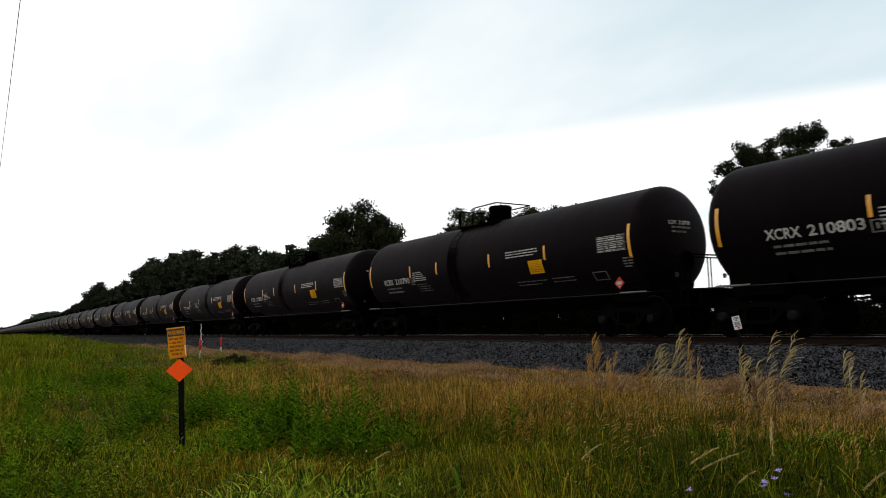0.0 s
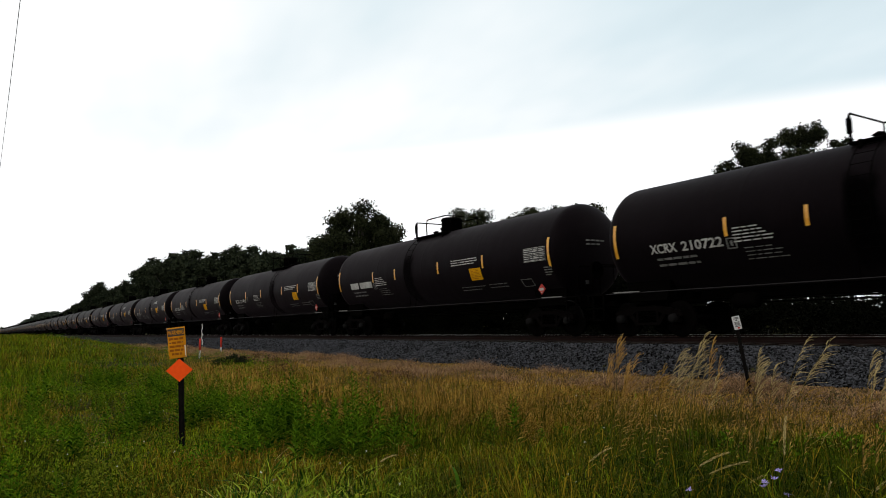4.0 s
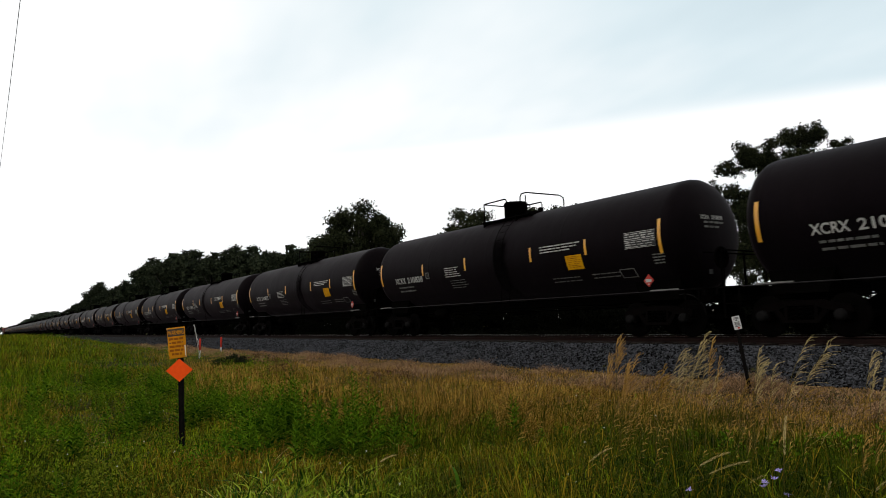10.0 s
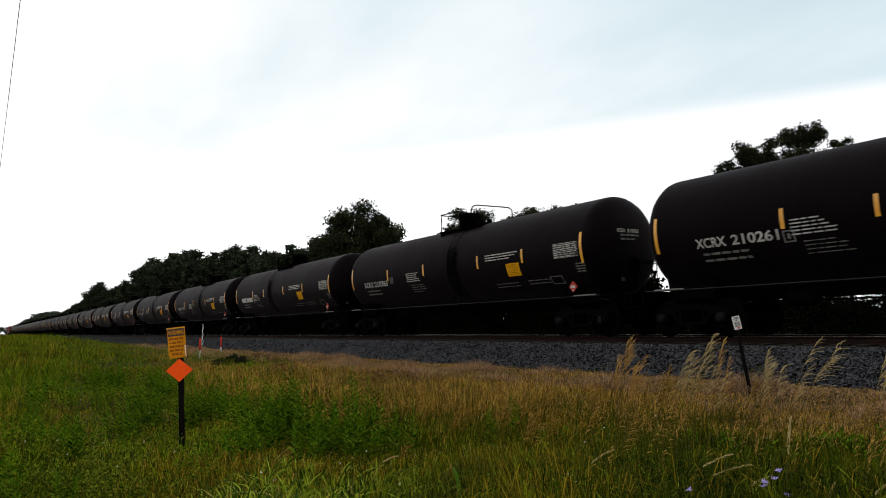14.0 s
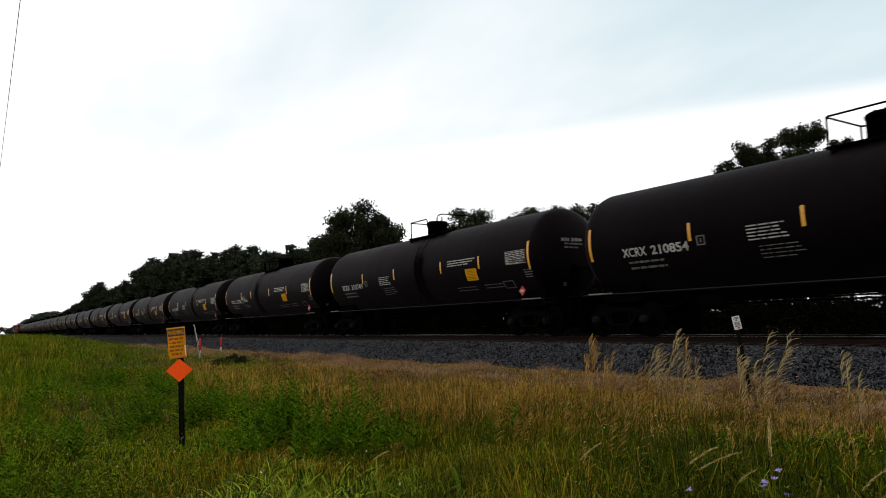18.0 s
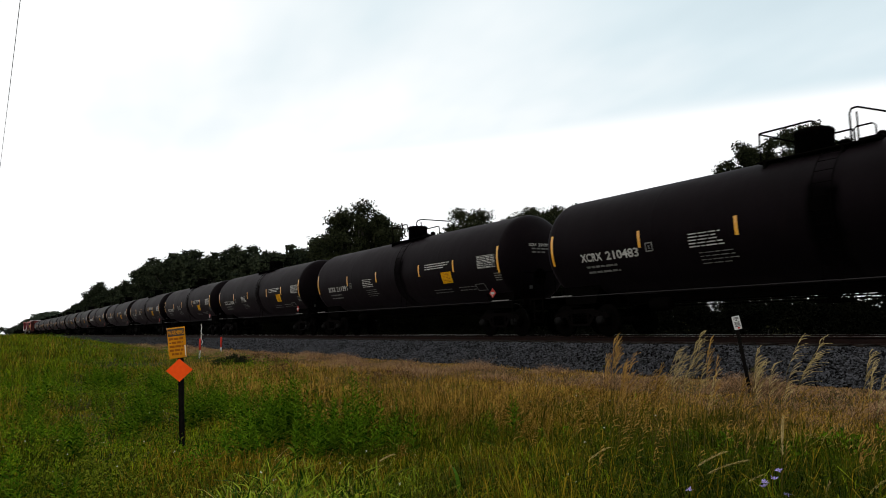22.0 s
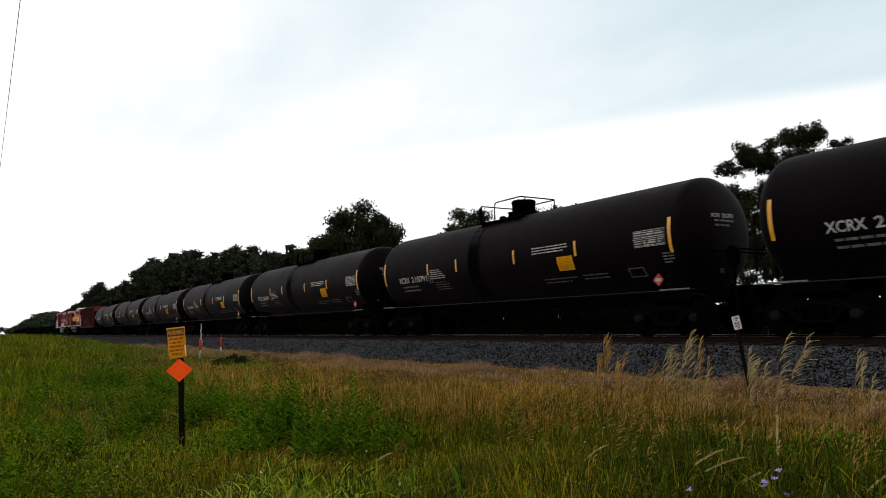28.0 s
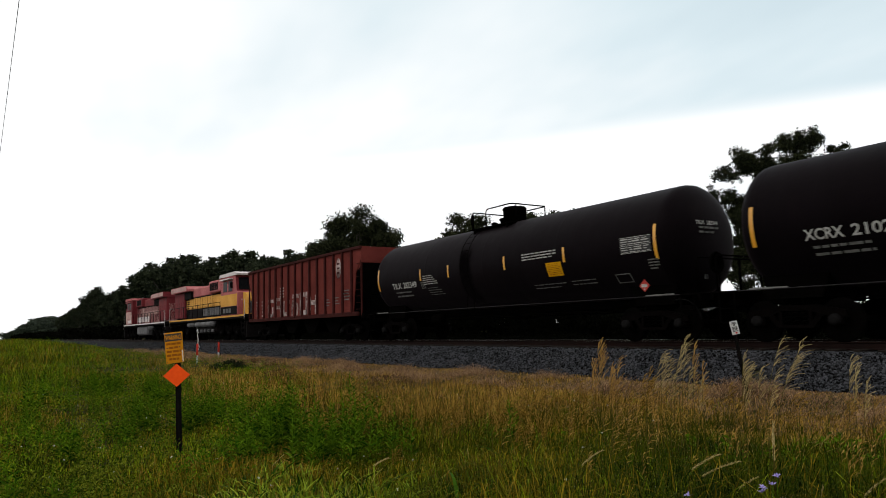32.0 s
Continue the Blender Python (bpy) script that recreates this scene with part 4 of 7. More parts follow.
def build_hopper():
    car = new("hopper_car")
    tagged(car, "red-brown open hopper car with ribbed sides and graffiti", "hopper car")
    h = 7.93
    # side sheets: the lower corner is cut away below the end slope
    out = [(-h, 3.7), (-h, 4.28), (h, 4.28), (h, 3.75), (h - 0.55, 3.1), (h - 0.85, 1.25), (-h + 0.9, 1.25), (-h + 0.45, 3.1)]
    for s in (-1, 1):
        side = part("side_sheet", Geo().prism(out, s * 1.44 - 0.02, s * 1.44 + 0.02), M["oxide"], car)
        rib = Geo().box(0, 0, 0, 0.15, 0.12, 3.0, 0.03).mesh("rib", M["oxide_rib"])
        for i in range(15):
            part("rib", rib, None, side, at=pose(-h + 0.95 + i * (2 * h - 1.85) / 14, s * 1.50, 2.74))
        part("top_chord", Geo().box(0, s * 1.47, 4.28, 2 * h + 0.06, 0.16, 0.14, 0.02), M["oxide_rib"], car)
        part("side_sill", Geo().box(0, s * 1.47, 1.24, 2 * h - 0.6, 0.14, 0.2, 0.02), M["oxide_rib"], car)
    for s in (-1, 1):
        part("end_sheet", Geo().box(s * h, 0, 3.95, 0.05, 2.9, 0.75, 0.01), M["oxide"], car)
        slope = Geo().add([(s * h, -1.4, 3.6), (s * h, 1.4, 3.6), (s * (h - 2.6), 1.4, 1.2), (s * (h - 2.6), -1.4, 1.2), (s * (h - 0.03), -1.4, 3.55), (s * (h - 0.03), 1.4, 3.55), (s * (h - 2.63), 1.4, 1.15), (s * (h - 2.63), -1.4, 1.15)],
                          [(0, 1, 2, 3), (7, 6, 5, 4), (0, 4, 5, 1), (2, 6, 7, 3), (1, 5, 6, 2), (3, 7, 4, 0)])
        part("slope_sheet", slope, M["coal_dark"], car)
        for q in (-1.42, 1.42):
            part("corner_post", Geo().box(s * (h - 0.04), q, 2.45, 0.09, 0.07, 2.6, 0.01), M["oxide_rib"], car)
        part("end_sill", Geo().box(s * (h + 0.02), 0, 1.15, 0.3, 2.9, 0.24, 0.03).box(s * (h - 0.6), 0, 1.0, 1.8, 0.5, 0.3, 0.03), M["under"], car)
        lad = Geo()
        for k in range(8):
            lad.tube([(s * (h - 0.45), -1.50, 1.45 + 0.3 * k), (s * (h - 0.02), -1.50, 1.45 + 0.3 * k)], 0.014, 5)
        part("ladder", lad, M["oxide_rib"], car)
        add_truck(car, s * 6.0)
        add_coupler(car, s * 8.45, s)
    for x in (-4.2, -1.4, 1.4, 4.2):
        part("hopper_chute", Geo().prism([(x - 1.25, 1.2), (x + 1.25, 1.2), (x + 0.45, 0.42), (x - 0.45, 0.42)], -1.15, 1.15), M["under"], car)
    part("centre_sill", Geo().box(0, 0, 1.0, 13.5, 0.42, 0.3, 0.03), M["under"], car)
    part("load", Geo().box(0, 0, 3.2, 2 * h - 1.2, 2.75, 0.3, 0.1), M["coal_dark"], car)
    # a round emblem, small marks and graffiti as plain shapes
    def plate(g, x, z, w, t):
        g.box(x, -1.466, z, w, 0.012, t)
    g = Geo().lathe([(-1.472, 0.02), (-1.472, 0.5), (-1.455, 0.5)], 24, "y")
    g.v = [(5.53 + p[0] * 0.56, p[1], 3.5 + p[2]) for p in g.v]
    emblem = part("emblem", g, M["graffito"], car, "round white emblem")
    g = Geo()
    for k in range(3):
        g.box(5.53, -1.476, 3.28 + 0.22 * k, 0.26, 0.008, 0.08)
    part("emblem_print", g, M["oxide_rib"], emblem)
    rng = random.Random(8)
    for k in range(4):
        g = Geo()
        plate(g, -2.05, 2.98 - 0.16 * k, 0.55 + 0.1 * (k % 2), 0.09)
        part("stencil_line", g, M["graffito"], car)
    for x, z in ((4.2, 1.75), (5.3, 1.8), (6.4, 2.1), (6.4, 1.95)):
        for k in range(3):
            g = Geo()
            plate(g, x + rng.uniform(-0.1, 0.1), z + 0.14 * k, 0.5, 0.05)
            part("stencil_line", g, M["white_dim"], car)
    # block letters as plain hollow shapes, and two columns of marks beside them
    for i in range(6):
        x, wide, tall = -4.35 + i * 1.24, rng.uniform(0.92, 1.08), rng.uniform(0.84, 1.0) + 0.05 * i
        lean = rng.uniform(-0.05, 0.22)
        bar_ = rng.uniform(0.17, 0.25)

        def stroke(u0, w0, u1, w1):
            g = Geo()
            if abs(u1 - u0) > abs(w1 - w0):
                q = [(u0, w0), (u1, w0), (u1, w0 + bar_ / tall), (u0, w0 + bar_ / tall)]
            else:
                q = [(u0, w0), (u0 + bar_ / wide, w0), (u1 + bar_ / wide, w1), (u1, w1)]
            g.prism([(x + a_ * wide + lean * b_, 1.38 + b_ * tall) for a_, b_ in q], -1.472 - 0.002 * (i % 2), -1.461)
            part("graffito_stroke", g, M["graffito"], car, "faded white graffiti stroke")

        stroke(0.0, 0.0, 0.0, rng.uniform(0.75, 1.0))
        stroke(0.76, 0.0, 0.76, rng.uniform(0.45, 1.0))
        if i % 3 != 2:
            stroke(0.0, 0.86, 0.98, 0.86)
        if i % 2:
            stroke(0.1, 0.42, 0.9, 0.42)
        else:
            stroke(0.05, 0.0, 0.95, 0.0)
    for col in range(2):
        for k in range(5):
            g = Geo()
            plate(g, -6.2 + 0.95 * col, 1.5 + 0.21 * k, rng.uniform(0.3, 0.46), 0.11)
            part("stencil_block", g, M["graffito"], car)
    return car


def build_locomotive(look_):
    """A six-axle diesel; +x is its cab end. look_ gives the paints."""
    top, mid, low, trim, flank, roof = look_
    loco = new("locomotive")
    part("frame", Geo().box(0, 0, 1.60, 21.2, 2.9, 0.26, 0.04), M["loco_dark"], loco)
    for s in (-1, 1):
        part("frame_stripe", Geo().box(0, s * 1.455, 1.66, 21.0, 0.012, 0.12), trim, loco)
    # long hood in two bands, with doors
    hood = part("hood", Geo().box(-2.3, 0, 2.15, 15.2, 1.9, 0.8, 0.03), flank, loco)
    part("hood_band", Geo().box(-2.3, 0, 3.0, 15.2, 1.9, 0.9, 0.03), mid, loco)
    part("hood_top", Geo().box(-2.3, 0, 3.86, 15.2, 1.9, 0.82, 0.10), top, loco)
    door = Geo().box(0, 0, 0, 0.62, 0.02, 0.74, 0.006).mesh("hood_door", mid)
    for i in range(14):
        for s in (-1, 1):
            part("hood_door", door, None, hood, at=pose(-8.2 + i * 0.72, s * 0.962, 3.0))
    seam = Geo().box(0, 0, 0, 0.05, 0.016, 0.86).mesh("door_seam", M["loco_dark"])
    for i in range(15):
        for s in (-1, 1):
            part("door_seam", seam, None, hood, at=pose(-8.56 + i * 0.72, s * 0.958, 3.0))
    # a dark strip on each side stands for the shadow below the hood top
    for s in (-1, 1):
        part("hood_shadow_line", Geo().box(-1.0, s * 0.957, 3.46, 11.4, 0.014, 0.07), M["loco_dark"], loco)
    # radiator section with wide wings at the rear
    wing = Geo().prism([(-10.0, 4.05), (-10.0, 4.52), (-5.0, 4.52), (-4.2, 4.25), (-4.2, 4.05)], -1.48, 1.48)
    part("radiator_wing", wing, top, loco, "flat overhanging radiator roof")
    for s in (-1, 1):
        part("radiator_edge", Geo().box(-7.2, s * 1.49, 4.30, 5.3, 0.02, 0.36), M["loco_blush"], loco)
        part("radiator_louvre", Geo().box(-6.9, s * 1.12, 3.72, 5.2, 0.03, 0.56), M["loco_dark"], loco)
    part("rear_hood", Geo().box(-8.2, 0, 2.95, 3.4, 2.3, 2.2, 0.05), M["loco_red"], loco)
    part("radiator_grille", Geo().box(-6.8, 0, 3.72, 5.0, 2.2, 0.62, 0.03), M["loco_dark"], loco)
    for s in (-1, 1):
        for k in range(4):
            part("rear_door", Geo().box(-9.35 + 0.78 * k, s * 1.16, 2.6, 0.66, 0.02, 1.3, 0.006), M["loco_red"], loco)
        part("door_gap", Geo().box(-6.35, s * 0.965, 2.7, 0.10, 0.014, 1.5), M["loco_dark"], loco)
        # folded sun visors and mirrors at the cab's side windows
        part("sun_visor", Geo().prism([(6.0, 4.16), (8.2, 4.16), (8.2, 4.24), (6.0, 4.24)], s * 1.62 - 0.14, s * 1.62 + 0.14), roof, loco)
        part("mirror", Geo().box(8.35, s * 1.62, 3.75, 0.05, 0.18, 0.42, 0.01), M["loco_dark"], loco)
    grille = Geo()
    for k in range(8):
        grille.box(-6.1, -0.975, 2.15 + 0.17 * k, 1.3, 0.03, 0.07).box(-6.1, 0.975, 2.15 + 0.17 * k, 1.3, 0.03, 0.07)
    part("grille", grille, M["loco_dark"], loco)
    part("blower_box", Geo().box(3.0, 0, 4.0, 3.2, 2.5, 0.9, 0.08), top, loco)
    part("exhaust", Geo().box(-0.6, 0, 4.36, 1.1, 0.6, 0.26, 0.04), M["loco_dark"], loco)
    vents = Geo()
    for k in range(5):
        vents.box(1.9 + 0.45 * k, -1.262, 4.0, 0.32, 0.03, 0.55).box(1.9 + 0.45 * k, 1.262, 4.0, 0.32, 0.03, 0.55)
    part("vents", vents, M["loco_dark"], loco)
    # cab and nose
    body = Geo().prism([(5.4, 1.75), (5.4, 4.35), (5.7, 4.52), (8.5, 4.52), (8.75, 4.38), (9.05, 3.35), (9.25, 3.25), (9.25, 1.75)], -1.48, 1.48)
    cab = part("cab", body, top, loco)
    part("cab_roof", Geo().prism([(5.2, 4.42), (5.4, 4.62), (8.7, 4.66), (9.35, 4.50), (9.30, 4.40)], -1.56, 1.56), roof, cab)
    for s in (-1, 1):
        part("cab_band", Geo().box(7.3, s * 1.488, 2.75, 3.7, 0.015, 0.8), mid, cab)
        part("cab_sill_band", Geo().box(7.3, s * 1.488, 2.05, 3.7, 0.015, 0.55), flank, cab)
    win = Geo().box(0, 0, 0, 0.85, 0.03, 0.72, 0.01).mesh("side_window", M["glass"])
    for s in (-1, 1):
        for x in (6.5, 7.7):
            part("side_window", win, None, cab, at=pose(x, s * 1.49, 3.72))
    for y in (-0.72, 0.72):
        w = Geo().add([(9.085, y - 0.6, 3.42), (9.085, y + 0.6, 3.42), (8.865, y + 0.58, 4.26), (8.865, y - 0.58, 4.26), (9.05, y - 0.6, 3.42), (9.05, y + 0.6, 3.42), (8.83, y + 0.58, 4.26), (8.83, y - 0.58, 4.26)],
                      [(0, 1, 2, 3), (7, 6, 5, 4), (0, 4, 5, 1), (2, 6, 7, 3), (1, 5, 6, 2), (3, 7, 4, 0)])
        part("windshield", w, M["glass"], cab)
    part("cab_front", Geo().prism([(9.06, 3.30), (9.10, 3.30), (8.80, 4.45), (8.76, 4.45)], -1.46, 1.46), M["loco_red"], cab)
    nose = part("nose", Geo().prism([(9.2, 1.75), (9.2, 3.25), (9.9, 3.1), (10.35, 2.75), (10.4, 1.75)], -1.1, 1.1), mid, loco)
    part("nose_front", Geo().box(10.41, 0, 2.2, 0.02, 2.0, 0.8), low, nose)
    part("number_boards", Geo().box(8.88, -0.6, 4.46, 0.06, 0.5, 0.14).box(8.88, 0.6, 4.46, 0.06, 0.5, 0.14), M["loco_dark"], cab)
    # marks on the flank as plain bars
    rng = random.Random(21)
    for s in (-1, 1):
        x = -1.2
        while x < 5.0:
            w = rng.uniform(0.4, 0.62)
            part("flank_mark", Geo().box(x + w / 2, s * 0.962, 2.18, w, 0.012, 0.56), low, loco)
            x += w + 0.14
        for k in range(3):
            part("cab_mark", Geo().box(6.3 + 0.65 * k, s * 1.50, 2.05, 0.5, 0.012, 0.3), low, cab)
    # fuel tank, air tanks, steps, handrails
    plain = flank is M["loco_patch"]
    part("fuel_tank", Geo().box(0.6, 0, 0.98, 5.6, 2.6, 0.95, 0.16), M["loco_grey"] if plain else M["loco_dark"], loco, "grey fuel tank" if plain else "")
    if not plain:
        for s in (-1, 1):
            for k, x in enumerate((-1.5, 0.2, 1.9)):
                can = Geo().lathe([(x, 0.06), (x + 0.08, 0.20), (x + 1.42, 0.20), (x + 1.5, 0.06)], 14, "x", (0, s * 1.36, 1.22))
                part("air_reservoir", can, M["loco_grey"], loco, "grey air reservoir beside the fuel tank")
            for k in range(5):
                part("underframe_valve", Geo().box(-1.2 + 1.05 * k, s * 1.34, 0.72, 0.34, 0.18, 0.22, 0.03), M["loco_grey"], loco)
    for s in (-1, 1):
        air = Geo().lathe([(-4.6, 0.08), (-4.5, 0.2), (-2.7, 0.2), (-2.6, 0.08)], 14, "x", (0, s * 1.2, 1.25))
        part("air_tank", air, M["loco_grey"], loco)
        rail = Geo().tube([(-10.3, s * 1.42, 2.75), (5.3, s * 1.42, 2.75)], 0.022, 6)
        part("handrail", rail, M["loco_dark"], loco)
        post = Geo().tube([(0, 0, 1.74), (0, 0, 2.75)], 0.024, 6).mesh("stanchion", M["loco_dark"])
        for i in range(11):
            part("stanchion", post, None, loco, at=pose(-10.2 + i * 1.52, s * 1.42, 0))
        for e in (-1, 1):
            st = Geo()
            for k in range(4):
                st.box(e * 10.25, s * 1.25, 0.5 + 0.32 * k, 0.62, 0.34, 0.04)
            st.box(e * 9.92, s * 1.42, 1.0, 0.04, 0.05, 1.3).box(e * 10.58, s * 1.42, 1.0, 0.04, 0.05, 1.3)
            part("corner_steps", st, M["loco_dark"], loco)
            part("grab_rail", Geo().tube([(e * 10.58, s * 1.44, 1.2), (e * 10.58, s * 1.44, 2.7), (e * 9.9, s * 1.44, 2.72)], 0.02, 6), M["loco_white"], loco)
    for e in (-1, 1):
        plow = Geo().prism([(e * 10.6, 0.2), (e * 10.95, 0.25), (e * 10.75, 1.3), (e * 10.6, 1.3)], -1.35, 1.35)
        part("pilot", plow, M["loco_dark"], loco)
        add_coupler(loco, e * 11.15, e)
        truck = part("truck", Geo().box(e * 6.7, 0, 0.8, 4.6, 1.4, 0.3, 0.05), M["under"], loco)
        for s in (-1, 1):
            fr = Geo().prism([(e * 6.7 - 2.6, 0.55), (e * 6.7 - 2.55, 0.9), (e * 6.7 - 1.5, 0.98), (e * 6.7 + 1.5, 0.98), (e * 6.7 + 2.55, 0.9), (e * 6.7 + 2.6, 0.55), (e * 6.7 + 1.6, 0.62), (e * 6.7 - 1.6, 0.62)], s * 1.08 - 0.08, s * 1.08 + 0.08)
            for k in (-1, 0, 1):
                fr.box(e * 6.7 + k * 1.85, s * 1.12, 0.56, 0.42, 0.22, 0.4, 0.05)
                fr.tube([(e * 6.7 + k * 1.85 + 0.5, s * 1.2, 0.45), (e * 6.7 + k * 1.85 + 0.5, s * 1.2, 1.2)], 0.05, 8)
            part("truck_side", fr, M["under"], truck)
            for k in (-1, 0, 1):
                part("wheel", TRUCK["wheel"], None, truck, at=pose(e * 6.7 + k * 1.85, s * 0.7525, 0.53) @ Matrix.Diagonal((1.15, 1, 1.15, 1)) @ pose(0, 0, 0, 0, 0, 0 if s < 0 else 180))
                part("bearing_cap", TRUCK["cap"], None, truck, at=pose(e * 6.7 + k * 1.85, s * 1.26, 0.53, 0, 0, 0 if s < 0 else 180))
    part("horn", Geo().tube([(6.2, 0.2, 4.58), (6.2, 0.2, 4.72), (6.7, 0.2, 4.74)], 0.04, 8), M["loco_grey"], loco)
    return loco


LAST = behind(40)
hopper = build_hopper()
ROLLING.append((hopper, LAST + 17.22, 0))
yellow_loco = build_locomotive((M["loco_pink"], M["loco_yellow"], M["loco_grey"], M["loco_yellow"], M["loco_dark"], M["loco_white"]))
tagged(yellow_loco, "red and yellow diesel locomotive with grey flank marks", "locomotive", "locomotives at the tail")
ROLLING.append((yellow_loco, LAST + 36.7, 0))
red_loco = build_locomotive((M["loco_red"], M["loco_patch"], M["loco_white"], M["loco_white"], M["loco_patch"], M["loco_pink"]))
tagged(red_loco, "crimson diesel locomotive with faded cream patches and white marks", "locomotive", "locomotives at the tail")
ROLLING.append((red_loco, LAST + 59.8, 180))
for thing_, back_, turn_ in ROLLING[-3:]:
    thing_.matrix_basis = pose(LEAD - back_, TRACK, 0, 0, 0, turn_)


# ---- trees, hedge and wire ----
M["bark"] = material("dark_bark", (0.020, 0.016, 0.012), 0.95, colour2=(0.045, 0.036, 0.028), scale=4, fine=30, bump=0.6)
M["leaf"] = material("dark_green_leaves", (0.006, 0.009, 0.004), 0.9, colour2=(0.034, 0.038, 0.016), scale=0.5, fine=3, island=0.5, transmit=0.25, specular=0.04)
M["leaf_far"] = material("far_dark_leaves", (0.008, 0.012, 0.007), 0.9, colour2=(0.034, 0.041, 0.021), scale=0.16, fine=1.2, island=0.4, transmit=0.2, specular=0.04)
# distance haze is put into this paler, greyer leaf colour
M["leaf_hazed"] = material("far_leaves_with_haze", (0.022, 0.031, 0.022), 0.9, colour2=(0.060, 0.075, 0.050), scale=0.12, fine=1.0, island=0.4, transmit=0.2, specular=0.04)
M["reed"] = material("grey_dead_stalks", (0.010, 0.009, 0.008), 0.9, colour2=(0.038, 0.035, 0.032), scale=2, fine=9, island=0.6, specular=0.02)
# near-black leaves: the shade of brush against the sky is in the colour
M["hedge"] = material("shaded_brush_leaves", (0.0013, 0.0016, 0.0008), 0.9, colour2=(0.0032, 0.0036, 0.0020), scale=0.6, fine=4, island=0.5, specular=0.01)


def blades(x, y, tall, wide, lean, rng, bend=0.5, simple=False):
    """Bent grass blades standing on the ground: two quads and a tip each."""
    n = len(x)
    z = height(x, y) - 0.03
    a = 2 * np.pi * rng.random(n)
    out = np.stack([np.cos(a), np.sin(a), np.zeros(n)], -1)
    # the wind lays them over a little, all one way
    drift = out * lean[:, None] + np.array([0.55, 0.83, 0]) * (0.06 * tall)[:, None]
    b = a + np.pi / 2 + 0.6 * rng.normal(size=n)
    side = np.stack([np.cos(b), np.sin(b), np.zeros(n)], -1) * (wide / 2)[:, None]
    foot = np.stack([x, y, z], -1)
    up = np.array([0, 0, 1.0])
    p1 = foot + up * (0.45 * tall)[:, None] + drift * 0.18
    p2 = foot + up * (0.82 * tall)[:, None] + drift * 0.55
    p3 = foot + up * (tall * (1 - bend * np.clip(lean / tall, 0, 1) * 0.5))[:, None] + drift
    if simple:
        v = np.stack([foot - side, foot + side, p2 - side * 0.7, p2 + side * 0.7, p3], 1)
        t = np.array([(0, 1, 3), (0, 3, 2), (2, 3, 4)])
        f = t[None] + (np.arange(n) * 5)[:, None, None]
        return v.reshape(-1, 3), f.reshape(-1, 3)
    v = np.stack([foot - side, foot + side, p1 - side * 0.9, p1 + side * 0.9, p2 - side * 0.6, p2 + side * 0.6, p3], 1)
    t = np.array([(0, 1, 3), (0, 3, 2), (2, 3, 5), (2, 5, 4), (4, 5, 6)])
    f = t[None] + (np.arange(n) * 7)[:, None, None]
    return v.reshape(-1, 3), f.reshape(-1, 3)


def leaf_cloud(centres, radii, count, size, rng):
    """Leaves as small bent quads strewn through and over clumps."""
    share = np.asarray(radii) ** 2
    pick = rng.choice(len(centres), count, p=share / share.sum())
    d = rng.normal(size=(count, 3))
    d /= np.linalg.norm(d, axis=1)[:, None]
    rad = np.asarray(radii)[pick] * rng.random(count) ** 0.42
    lump = 1 + 0.28 * np.sin(d[:, 0] * 7 + pick) * np.sin(d[:, 1] * 6 + 2 * pick) + 0.2 * np.sin(d[:, 2] * 11 + pick)
    p = np.asarray(centres)[pick] + d * (rad * lump)[:, None] * np.array([1, 1, 0.8])
    n = d + rng.normal(size=(count, 3)) * 0.9
    n /= np.linalg.norm(n, axis=1)[:, None]
    a = np.cross(n, rng.normal(size=(count, 3)))
    a /= np.linalg.norm(a, axis=1)[:, None]
    b = np.cross(n, a)
    s = size * (0.6 + 0.8 * rng.random(count))[:, None]
    quad = np.stack([p - a * s, p + b * s * 0.55 + n * s * 0.2, p + a * s, p - b * s * 0.55 + n * s * 0.2], 1)
    f = np.arange(count * 4).reshape(-1, 4)
    return quad.reshape(-1, 3), f


